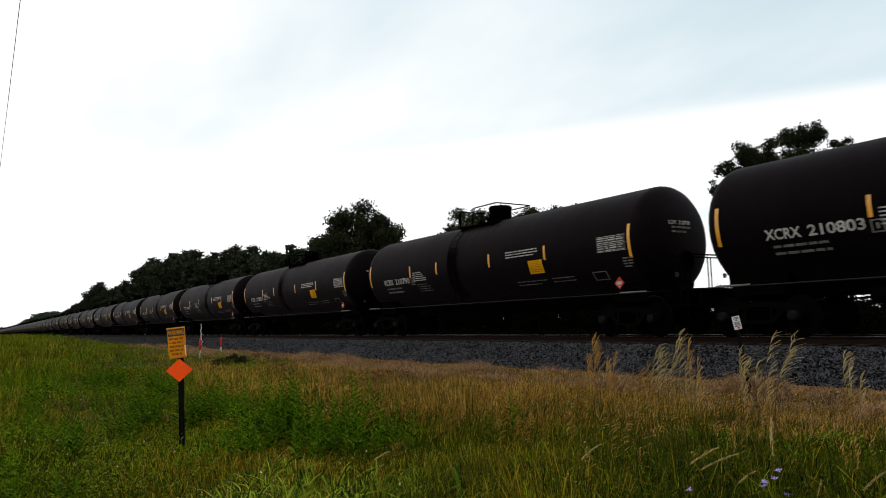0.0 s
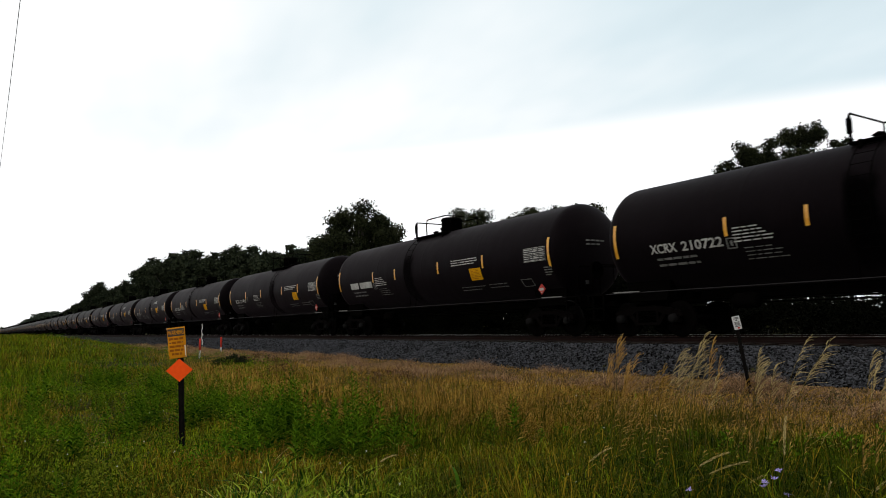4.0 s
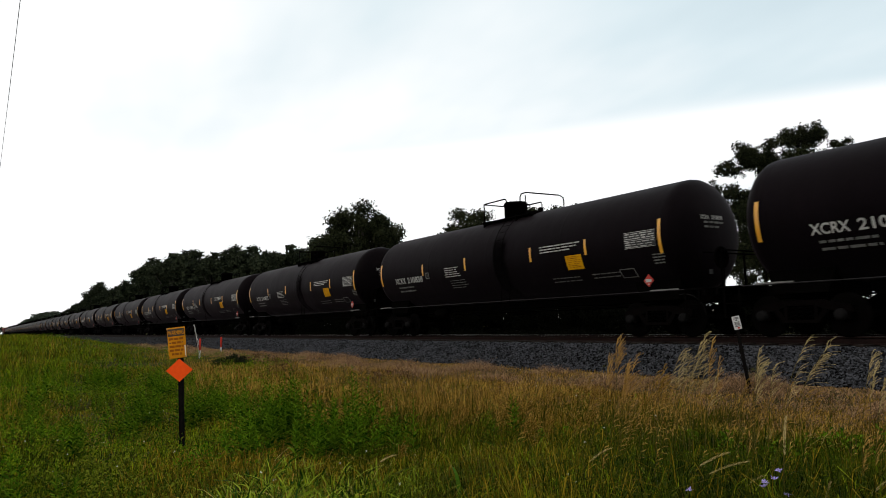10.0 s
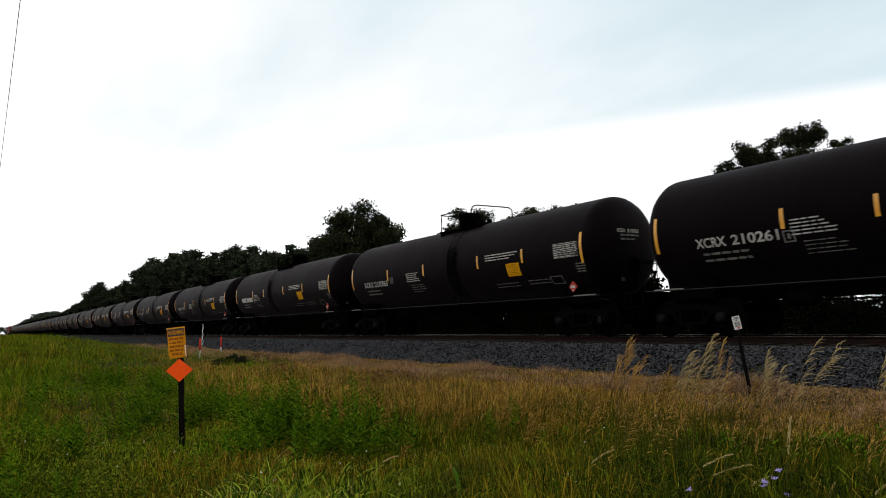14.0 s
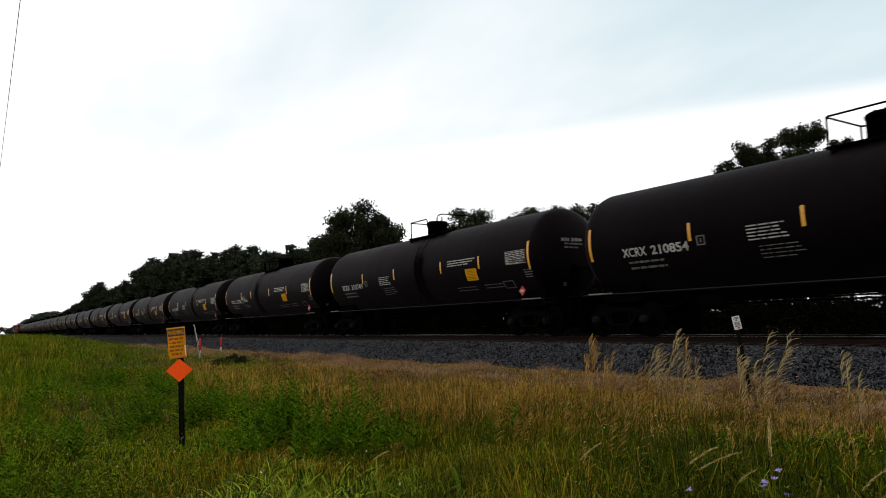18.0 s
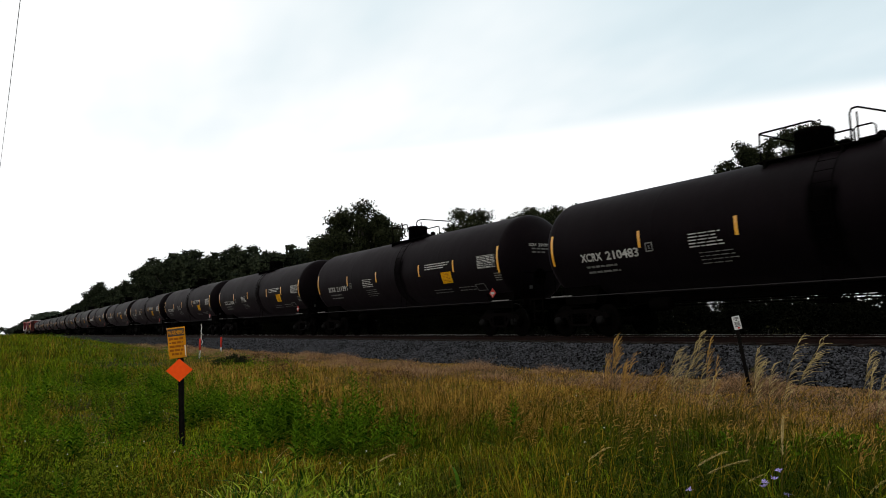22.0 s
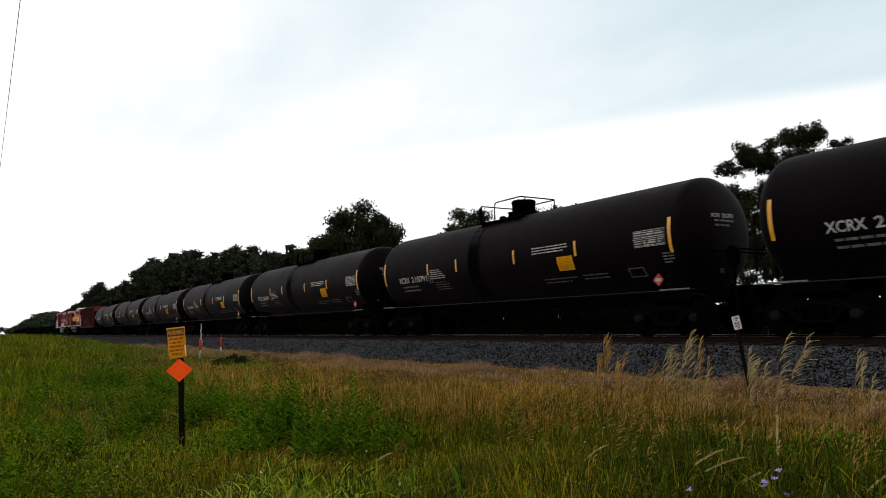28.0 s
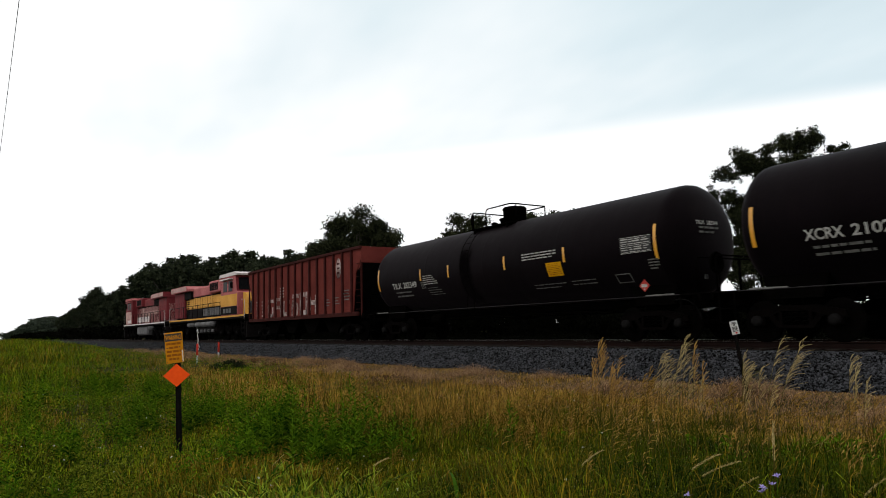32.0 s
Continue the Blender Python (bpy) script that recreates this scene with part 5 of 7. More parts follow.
def build_tree(name_label, tall, spread, low, clumps, leaves, size, seed, mat, lean=0.0, open_=0.5, puff=(0.20, 0.34), lobes=()):
    """A trunk with forking limbs under a crown of leaf clumps; the origin is at its foot."""
    rnd = random.Random(seed)
    rng = np.random.default_rng(seed)
    tree = new("tree")
    tagged(tree, name_label, "tree")
    centres, radii = [], []
    mid = (tall + low) / 2
    half = (tall - low) / 2
    for s, deep, z, r in lobes:
        # boughs: bunches of clumps set across the tree, from the given side
        for _ in range(max(5, int(9 * r))):
            u = Vector((rnd.gauss(0, 1), rnd.gauss(0, 1), rnd.gauss(0, 1))).normalized() * r * rnd.uniform(0.42, 0.80)
            centres.append((0.548 * s - 0.836 * deep + u.x, 0.836 * s + 0.548 * deep + u.y, z + 0.85 * u.z))
            radii.append(r * rnd.uniform(0.30, 0.52))
    while len(centres) < clumps and not lobes:
        u = Vector((rnd.uniform(-1, 1), rnd.uniform(-1, 1), rnd.uniform(-1, 1)))
        if u.length > 1 or u.length < open_ * 0.7:
            continue
        w = 1.0 - 0.35 * max(0, u.z) ** 2
        r = spread * rnd.uniform(*puff)
        centres.append((u.x * (spread - r * 0.6) * w + lean * (u.z + 1), u.y * (spread - r * 0.6) * w, mid + u.z * (half - r * 0.75)))
        radii.append(r)
    g = Geo()
    girth = 0.022 * tall + 0.06
    fork = low + 0.25 * (tall - low)
    g.tube([(0, 0, -0.3), (0.03 * girth, 0, 0.5), (0.1, 0.05, fork * 0.5), (0.15 + lean * 0.4, 0, fork), (0.1 + lean, 0.1, mid), (lean * 1.4, 0, tall - half * 0.4)], [girth * 1.35, girth, girth * 0.85, girth * 0.7, girth * 0.42, girth * 0.1], 9)
    part("trunk", g, M["bark"], tree)
    limbs = sorted(range(len(centres)), key=lambda i: -radii[i])[: max(6, clumps // 2)]
    for i in limbs:
        c = Vector(centres[i])
        z0 = max(low * 0.7, min(c.z - 0.8, mid) - 0.35 * math.hypot(c.x, c.y))
        s = Vector((0.1 + lean * 0.5, 0, z0))
        m = s.lerp(c, 0.5) + Vector((rnd.uniform(-0.3, 0.3), rnd.uniform(-0.3, 0.3), -0.25))
        lg = Geo().tube([s, m, c], [girth * 0.38, girth * 0.24, girth * 0.06], 6)
        for k in range(3):
            e = c + Vector((rnd.uniform(-1, 1), rnd.uniform(-1, 1), rnd.uniform(-0.3, 1))) * radii[i] * 0.9
            lg.tube([m.lerp(c, 0.5 + 0.15 * k), e], [girth * 0.12, girth * 0.03], 5)
        part("limb", lg, M["bark"], tree)
    v, f = leaf_cloud(centres, radii, leaves, size, rng)
    part("crown", raw_mesh("crown", v, f, mat), None, tree)
    return tree


def plant_trees():
    big = build_tree("broad dark green deciduous tree behind the railway", 16.0, 5.9, 2.5, 120, 64000, 0.14, 5, M["leaf"], 0.0, 0.25, (0.13, 0.24))
    big.matrix_basis = pose(-72.5, 36, -1.0)
    small = build_tree("small rounded tree with golden-green leaves", 12.0, 4.2, 3.0, 64, 29000, 0.11, 12, M["leaf"], 0.0, 0.3, (0.13, 0.25))
    small.matrix_basis = pose(-50.0, 36, -1.0)
    boughs = [(0.8, 0.4, 10.7, 1.05), (1.2, 0.2, 10.7, 0.95), (2.9, 0, 10.0, 0.7), (-0.9, -0.4, 9.7, 0.95), (-2.3, 0.3, 9.5, 1.1), (-1.6, 0.3, 9.3, 0.8), (-3.5, -0.2, 8.8, 0.75), (-3.9, 0.1, 8.0, 0.55), (-2.7, 0.5, 7.6, 1.1), (-3.0, -0.4, 6.2, 0.8), (-2.3, 0.6, 4.6, 1.0), (0.0, 1.2, 7.6, 1.5), (1.7, 0.2, 8.4, 1.5), (0.2, 0.2, 9.0, 1.4), (3.6, 0.3, 9.2, 1.0), (3.7, -0.2, 7.8, 1.3), (3.3, 0.3, 5.8, 1.4), (1.7, 0, 6.8, 1.4), (3.1, 0, 3.8, 1.3), (-1.5, 0.2, 4.0, 1.1), (-0.4, 0.3, 3.4, 1.2), (-2.3, 0, 3.1, 0.8), (4.6, 0.5, 6.4, 1.2), (0.3, -1.2, 5.2, 1.2), (-1.7, 0.4, 5.7, 1.2), (-2.5, 0.0, 5.2, 1.0), (-1.2, 0.2, 4.6, 1.2), (-2.7, 0.2, 3.9, 0.9), (-2.0, 0.1, 6.7, 1.0), (-0.6, 0, 6.7, 0.9), (-0.5, 0.1, 5.7, 0.95), (0.2, 0, 6.3, 0.9), (0.1, 0.1, 5.2, 0.8), (-1.0, 0.1, 7.6, 0.7), (2.2, 0.1, 9.4, 0.9)]
    oak = build_tree("spreading oak with open ragged crown near the track", 11.6, 4.2, 2.4, 64, 128000, 0.062, 38, M["leaf"], 0.0, 0.6, (0.12, 0.25), boughs)
    oak.matrix_basis = pose(-20.0, 34.4, -1.0)
    for x, y, k, turn in ((-43.0, 37, 0.90, 70), (-38.6, 36, 0.87, 200), (-46.5, 38, 0.90, 300), (-40.8, 36.5, 0.88, 10), (-44.8, 37, 0.90, 250), (-37.4, 37, 0.85, 130), (-60.5, 38, 0.86, 120)):
        t = copy_thing(small, pose(x, y, -1.0, 0, 0, turn) @ Matrix.Diagonal((k, k, k, 1)))
        tagged(t, "low rounded tree in the row behind the railway")
        t.matrix_basis = pose(x, y, -1.0, 0, 0, turn) @ Matrix.Diagonal((k, k, k, 1))
    second = copy_thing(oak, pose(-12.6, 36, -1.0, 0, 0, 140))
    second.matrix_basis = pose(-12.6, 36, -1.0, 0, 0, 140) @ Matrix.Diagonal((0.9, 0.9, 0.86, 1))
    copy_thing(oak, pose(-3.0, 38, -1.0, 0, 0, 40))
    # the wood along the line: four kinds, planted in a staggered belt
    kinds = [build_tree("tall tree of the wood along the railway", 20.0, 6.5, 2.0, 44, 9500, 0.36, 50 + i, M["leaf_far"], 0.1 * i, 0.5, (0.15, 0.3)) for i in range(4)]
    tops = [(-102, 14.5), (-109, 14.6), (-116, 14.8), (-126, 16.6), (-138, 16.9), (-150, 17.5), (-160, 18.3), (-169, 20.0), (-180, 20.3), (-192, 21.7), (-204, 22.6), (-217, 22.8), (-234, 20.6), (-253, 18.8), (-272, 18.6), (-295, 19.3), (-318, 21.0), (-340, 21.0), (-362, 17.8), (-383, 16.8), (-408, 15.8), (-432, 15.6), (-460, 13.4), (-487, 14.0), (-520, 15.2), (-556, 17.0), (-600, 17.8), (-660, 18.8), (-731, 19.6), (-800, 17.5), (-900, 15.5), (-1030, 13.8), (-1150, 13.2), (-1350, 11.5), (-1570, 11.0)]
    rnd = random.Random(77)
    first = set()
    # two kinds for the far end, with the haze in their leaf colour
    pale = [build_tree("far tree of the wood along the railway, haze put into its leaf colour", 20.0, 6.5, 2.0, 44, 5000, 0.46, 60 + i, M["leaf_hazed"], 0.1 * i, 0.5, (0.15, 0.3)) for i in range(2)]
    for i, (x, top) in enumerate(tops):
        for row in range(2 if x > -480 else 1):
            n = (i * 3 + row * 2) % 4
            k = (top + 1.0) / 20.0 * (1.0 if row == 0 else rnd.uniform(0.78, 0.98))
            wide = k * (1.0 if x > -480 else 1.9)
            at = pose(x + (rnd.uniform(-3, 3) if row else 0), 42 + row * 7 + rnd.uniform(-1, 1), -1.0, 0, 0, rnd.uniform(0, 360))
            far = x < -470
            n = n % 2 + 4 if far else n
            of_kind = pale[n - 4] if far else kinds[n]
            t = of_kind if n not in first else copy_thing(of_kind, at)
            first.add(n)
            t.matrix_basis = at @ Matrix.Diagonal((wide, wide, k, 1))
            tagged(t, group="wood along the railway")


def build_hedge():
    """Low brush behind the track, with pale stalks standing in it."""
    rng = np.random.default_rng(9)
    n = 780
    x = -140 + 152 * rng.random(n) ** 0.75
    y = 25 + 6 * rng.random(n)
    r = 0.45 + 0.5 * rng.random(n)
    crest = 2.06 + np.clip((-x - 20) / 20, 0, 1) * 0.5 + 0.12 * np.sin(x * 0.9) + 0.16 * np.sin(x * 2.3) - np.clip((x + 18.8) / 0.8, 0, 1) * 0.50
    z = -0.9 + (crest + 0.9 - r) * rng.random(n) ** 0.5
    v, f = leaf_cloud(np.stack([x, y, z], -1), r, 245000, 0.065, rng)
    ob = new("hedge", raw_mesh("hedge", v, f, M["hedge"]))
    tagged(ob, "tangled brush along the far side of the track, shade put into its colour", "brush", kind="stuff")
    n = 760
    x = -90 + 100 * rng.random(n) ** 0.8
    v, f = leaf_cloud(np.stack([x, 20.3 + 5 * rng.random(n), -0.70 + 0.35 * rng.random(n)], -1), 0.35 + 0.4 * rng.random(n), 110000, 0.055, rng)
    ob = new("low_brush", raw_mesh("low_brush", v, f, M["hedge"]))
    tagged(ob, "low weeds along the far foot of the bank, coloured as in shade", "brush", kind="stuff")
    n = 900
    x = -22 + 15 * rng.random(n)
    keep = np.sin(x * 1.3) + np.sin(x * 2.7 + 1) > 0.1
    x = x[keep]
    y = 20.6 + 1.6 * rng.random(len(x))
    tall = 0.5 + 0.6 * rng.random(len(x))
    v, f = blades(x, y, tall, np.full(len(x), 0.012), 0.25 * tall, rng, 0.5, True)
    tagged(new("dry_reeds", raw_mesh("dry_reeds", v, f, M["reed"])), "thin pale dead stalks beyond the track", "stalks", kind="stuff")
    n = 260
    x = -60 + 68 * rng.random(n)
    keep = (np.sin(x * 0.8) + np.sin(x * 1.9 + 1) > -0.5) & (x < -27)
    x = x[keep]
    r = 0.5 + 0.6 * rng.random(len(x))
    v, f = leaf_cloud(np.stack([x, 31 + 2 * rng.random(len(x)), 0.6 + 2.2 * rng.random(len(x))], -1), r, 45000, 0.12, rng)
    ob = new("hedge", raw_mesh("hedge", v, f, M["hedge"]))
    tagged(ob, "taller bushes under the trees behind the track, coloured as in shade", "brush", kind="stuff")
    # added to close gaps in the brush, in the same shaded colour
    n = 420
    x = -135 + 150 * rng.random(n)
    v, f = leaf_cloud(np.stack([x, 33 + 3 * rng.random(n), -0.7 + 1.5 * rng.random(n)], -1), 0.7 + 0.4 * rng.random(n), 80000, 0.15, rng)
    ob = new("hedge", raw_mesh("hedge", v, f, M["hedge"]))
    tagged(ob, "dense thicket filling the gaps behind the brush, coloured as in shade", "brush", kind="stuff")
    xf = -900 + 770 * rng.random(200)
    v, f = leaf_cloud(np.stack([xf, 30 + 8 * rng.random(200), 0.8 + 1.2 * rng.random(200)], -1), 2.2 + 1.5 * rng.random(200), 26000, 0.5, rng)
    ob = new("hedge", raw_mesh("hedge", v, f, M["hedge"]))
    tagged(ob, "undergrowth at the foot of the wood, coloured as in shade", "brush", kind="stuff")
    yf = -420 + 480 * rng.random(160)
    v, f = leaf_cloud(np.stack([-1750 + 60 * rng.random(160), yf, 1 + 13 * rng.random(160) * (0.6 + 0.4 * np.sin(yf * 0.06))], -1), 5 + 3 * rng.random(160), 9000, 1.6, rng)
    ob = new("far_trees", raw_mesh("far_trees", v, f, M["leaf_far"]))
    tagged(ob, "far line of dark trees at the end of the field", "trees", kind="stuff")


def build_wire():
    g = Geo()
    pts = [(x, 0.565, 9.0 + 0.00022 * (x + 31) ** 2 - 0.02) for x in range(-90, 31, 6)]
    g.tube(pts, 0.0085, 6)
    M["wire"] = material("grey_overhead_wire", (0.06, 0.06, 0.06), 0.6, 0.3, scale=2, fine=10)
    ob = new("overhead_wire", g.mesh("overhead_wire", M["wire"]))
    tagged(ob, "thin grey overhead wire running along the railway", "wire")
    for x in (-90, 30):
        z = pts[0][2] if x < 0 else pts[-1][2]
        ground = float(height(x, 0.565))
        pole = new("utility_pole")
        tagged(pole, "tall wooden pole carrying the overhead wire", "utility pole", "poles of the wire")
        pole.matrix_basis = pose(x, 0.565, ground)
        part("pole", Geo().lathe([(-0.3, 0.17), (2, 0.165), (z - ground + 0.4, 0.12), (z - ground + 0.42, 0.10)], 12, "z", (0, 0.13, 0)), M["bark"], pole)
        part("insulator", Geo().lathe([(z - ground - 0.12, 0.03), (z - ground - 0.06, 0.05), (z - ground + 0.02, 0.03)], 10, "z"), M["bark"], pole)


plant_trees()
build_hedge()
build_wire()


# ---- grass and weeds ----
M["green"] = material("green_grass_blades", (0.013, 0.042, 0.0008), 0.8, colour2=(0.190, 0.238, 0.005), scale=0.8, fine=5, island=0.34, amount=1.7, transmit=0.18, specular=0.03)
M["olive"] = material("yellowing_grass_blades", (0.056, 0.046, 0.002), 0.8, colour2=(0.222, 0.150, 0.010), scale=0.8, fine=5, island=0.36, amount=1.6, transmit=0.18, specular=0.03)
M["straw"] = material("dry_straw_blades", (0.064, 0.035, 0.0042), 0.8, colour2=(0.430, 0.252, 0.046), scale=0.9, fine=5, island=0.45, amount=1.5, transmit=0.25, specular=0.03)
# a darker copy of the green, with shade put into the colour
M["shade"] = material("shaded_grass_blades", (0.009, 0.018, 0.0005), 0.8, colour2=(0.052, 0.064, 0.002), scale=0.9, fine=5, island=0.36, amount=1.6, transmit=0.15, specular=0.02)
M["lush"] = material("broad_green_blades", (0.013, 0.042, 0.0010), 0.75, colour2=(0.215, 0.280, 0.016), scale=1.2, fine=6, island=0.95, amount=1.3, transmit=0.18, specular=0.05)
M["weed"] = material("dark_green_weed_leaves", (0.015, 0.052, 0.0012), 0.9, colour2=(0.105, 0.185, 0.007), scale=2, fine=9, island=0.6, transmit=0.25, specular=0.02)
M["thatch"] = material("brown_thatch", (0.080, 0.044, 0.022), 0.9, colour2=(0.370, 0.225, 0.120), scale=0.7, fine=5, island=0.6, transmit=0.1, specular=0.03)
M["clover"] = material("low_mottled_leaves", (0.020, 0.046, 0.0015), 0.9, colour2=(0.150, 0.170, 0.014), scale=1.2, fine=6, island=0.45, amount=1.7, transmit=0.2, specular=0.02)
M["herb"] = material("bright_green_herb_leaves", (0.030, 0.090, 0.0015), 0.9, colour2=(0.170, 0.255, 0.008), scale=1.2, fine=6, island=0.45, amount=1.7, transmit=0.2, specular=0.02)
M["seed"] = material("pale_seed_heads", (0.23, 0.165, 0.066), 0.8, colour2=(0.56, 0.44, 0.20), scale=5, fine=30, island=0.5, transmit=0.2, specular=0.04)
M["stem"] = material("olive_grass_stems", (0.030, 0.027, 0.005), 0.8, colour2=(0.115, 0.090, 0.020), scale=2, fine=9, island=0.5, transmit=0.1, specular=0.03)
M["curl"] = material("pale_dried_blades", (0.085, 0.070, 0.016), 0.8, colour2=(0.46, 0.36, 0.12), scale=2, fine=9, island=0.8, transmit=0.2, specular=0.03)
M["tawny_seed"] = material("tawny_seed_heads", (0.23, 0.115, 0.024), 0.8, colour2=(0.52, 0.31, 0.085), scale=5, fine=30, island=0.5, transmit=0.2, specular=0.04)
M["pale_seed"] = material("pale_ripe_seed_heads", (0.30, 0.215, 0.085), 0.8, colour2=(0.60, 0.47, 0.21), scale=5, fine=30, island=0.5, transmit=0.2, specular=0.04)
M["broad"] = material("broad_green_leaf", (0.014, 0.052, 0.0015), 0.6, colour2=(0.060, 0.130, 0.004), scale=6, fine=40, transmit=0.2, specular=0.06)
M["petal"] = material("violet_petals", (0.26, 0.20, 0.52), 0.6, colour2=(0.42, 0.34, 0.70), scale=8, fine=40, island=0.4, transmit=0.2)
M["bloom"] = material("white_blooms", (0.42, 0.42, 0.36), 0.7, colour2=(0.6, 0.6, 0.54), scale=8, fine=40, island=0.3)
M["dead"] = material("brown_dead_weeds", (0.030, 0.015, 0.007), 0.9, colour2=(0.125, 0.062, 0.030), scale=3, fine=12, island=0.6, specular=0.03)
M["rust_leaf"] = material("rust_brown_leaves", (0.10, 0.030, 0.010), 0.8, colour2=(0.18, 0.06, 0.022), scale=5, fine=30, island=0.4)


def patchy(x, y, k, s):
    """Soft uneven patches between 0 and 1, about pi / k metres across."""
    rng = np.random.default_rng(int(s * 10) + 3)
    out = np.zeros(np.shape(x))
    for j in range(7):
        a = 2 * np.pi * rng.random()
        q = k * (0.6 + 1.1 * rng.random())
        out = out + np.sin((x * np.cos(a) + y * np.sin(a)) * q + 6.28 * rng.random())
    return np.clip(0.5 + 0.19 * out, 0, 1)


def arching(x, y, tall, wide, reach, way, rng, stiff=1.9):
    """Long blades that rise and arch over: four quads and a tip each, the way given in radians."""
    n = len(x)
    foot = np.stack([x, y, height(x, y) - 0.03], -1)
    out = np.stack([np.cos(way), np.sin(way), np.zeros(n)], -1) * reach[:, None]
    b = way + np.pi / 2 + 0.7 * rng.normal(size=n)
    side = np.stack([np.cos(b), np.sin(b), 0.3 * rng.normal(size=n)], -1) * (wide / 2)[:, None]
    droop = np.clip(reach / tall, 0, 1.2)
    rows = []
    for t, w in ((0.0, 0.7), (0.3, 1.0), (0.55, 0.95), (0.75, 0.75), (0.9, 0.45)):
        c = foot + out * t ** stiff + np.array([0, 0, 1.0]) * (tall * (t * (1 + 0.3 * droop) - 0.42 * droop * t ** 3.2))[:, None]
        rows += [c - side * w, c + side * w]
    c = foot + out + np.array([0, 0, 1.0]) * (tall * (1 - 0.12 * droop))[:, None]
    v = np.stack(rows + [c], 1)
    t = np.array([q for i in range(4) for q in ((2 * i, 2 * i + 1, 2 * i + 3), (2 * i, 2 * i + 3, 2 * i + 2))] + [(8, 9, 10)])
    return v, t


def flat_blades(v, t):
    n, k = v.shape[:2]
    return v.reshape(-1, 3), (t[None] + (np.arange(n) * k)[:, None, None]).reshape(-1, 3)


def tufts(cx, cy, cr, count, spread, rng):
    """Blades gathered in tufts: places, distances and the way each one leans."""
    i = np.repeat(np.arange(len(cx)), rng.integers(max(1, count // 2), count + 1, len(cx)))
    a = 2 * np.pi * rng.random(len(i))
    d = spread * rng.random(len(i)) ** 0.7
    lean = 2 * np.pi * rng.random(len(cx))
    way = np.arctan2(np.sin(a) + 0.8 * np.sin(lean[i]), np.cos(a) + 0.8 * np.cos(lean[i]))
    return cx[i] + d * np.cos(a), cy[i] + d * np.sin(a), cr[i], way, i


def fan(n, r0, r1, rng, a0=-4, a1=74):
    """Places round the viewpoint's corner of the field, thinning outwards."""
    r = r0 * (r1 / r0) ** rng.random(n)
    a = np.radians(a0 + (a1 - a0) * rng.random(n))
    return -r * np.cos(a), r * np.sin(a), r


def build_grass():
    rng = np.random.default_rng(17)
    x, y, r = fan(380000, 3.4, 170, rng)
    ok = (y < line(x) - 3.35) & (y > -9)
    x, y, r = x[ok], y[ok], r[ok]
    ang = np.degrees(np.arctan2(y, -x))
    # dry towards the bank and where the ground is poor; green in the low field
    edge = 4.7 + 1.5 * np.clip((ang - 42) / 12, 0, 1) + 0.4 * np.clip((22 - ang) / 9, 0, 1) + 3.2 * np.clip((14 - ang) / 5, 0, 1) + 2.0 * (patchy(x, y, 0.8, 1.0) - 0.5)
    edge -= 2.1 * np.exp(-((ang - 18) / 7.0) ** 2)
    dry = np.clip((y - edge) / 2.4, 0, 1) * np.clip((x + 60) / 30, 0.12, 1)
    dry = np.clip(dry * np.clip((ang + 6) / 22, 0.3, 1) + 0.10 * (patchy(x, y, 1.5, 4.0) > 0.62) * (ang < 34), 0, 1)
    u = rng.random(len(x))
    kind = np.where(u < dry * 0.85, 2, np.where(u < dry * 0.85 + np.where(ang < 34, (0.34 + 0.3 * np.exp(-((ang - 16) / 8) ** 2)) * patchy(x, y, 0.9, 8.0), 0.08 + 0.75 * patchy(x, y, 1.2, 9.0) * np.clip((46 - ang) / 8, 0, 1)), 1, 0))
    # more blades take the shaded green to the right and in patches
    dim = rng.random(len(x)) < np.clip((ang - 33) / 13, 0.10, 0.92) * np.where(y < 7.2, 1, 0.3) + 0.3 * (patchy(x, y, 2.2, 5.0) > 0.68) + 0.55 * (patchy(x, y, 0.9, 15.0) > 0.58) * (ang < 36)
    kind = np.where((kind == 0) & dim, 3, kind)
    verge = np.clip((TRACK - 4.6 - y) / 5.5, 0.0, 1)
    right = np.clip((ang - 26) / 16, 0, 1)
    base = 0.06 + (0.20 + 0.16 * right) * verge ** 1.5
    base *= 0.6 + 0.8 * patchy(x, y, 1.1, 2.5)
    base *= 1 + np.clip((r - 16) / 25, 0, 0.9)
    # cut shorter in a swathe towards the bank
    base *= 1 - 0.5 * np.exp(-((ang - 9.5) / 4.0) ** 2) * np.clip((r - 8) / 4, 0, 1)
    # a trodden strip crosses the field
    strip = np.exp(-((y - 0.09 * (-x) - 0.25) / 0.5) ** 2) * (x > -30)
    base *= 1 - 0.5 * strip
    base *= 1 - 0.75 * np.exp(-((x + 10.0) ** 2 + (y - 2.25) ** 2) / 0.8)
    # worn low about the marker posts
    base *= 1 - 0.8 * np.exp(-((x + 34.5) ** 2 / 30 + (y - 8.9) ** 2 / 3))
    tall = base * (0.5 + 0.9 * rng.random(len(x)))
    wide = (0.0035 + 0.0035 * rng.random(len(x))) * (1 + r / 16)
    names = (("grass", "green", "long green grass of the field"), ("grass", "olive", "yellowing grass among the green"), ("grass", "straw", "dry straw-coloured grass beside the bank"), ("grass", "shade", "green grass deep in the field, shade put into its colour"))
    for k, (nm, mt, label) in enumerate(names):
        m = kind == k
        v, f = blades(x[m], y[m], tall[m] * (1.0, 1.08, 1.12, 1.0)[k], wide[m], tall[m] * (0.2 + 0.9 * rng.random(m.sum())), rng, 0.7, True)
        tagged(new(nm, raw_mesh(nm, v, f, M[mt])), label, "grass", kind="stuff")
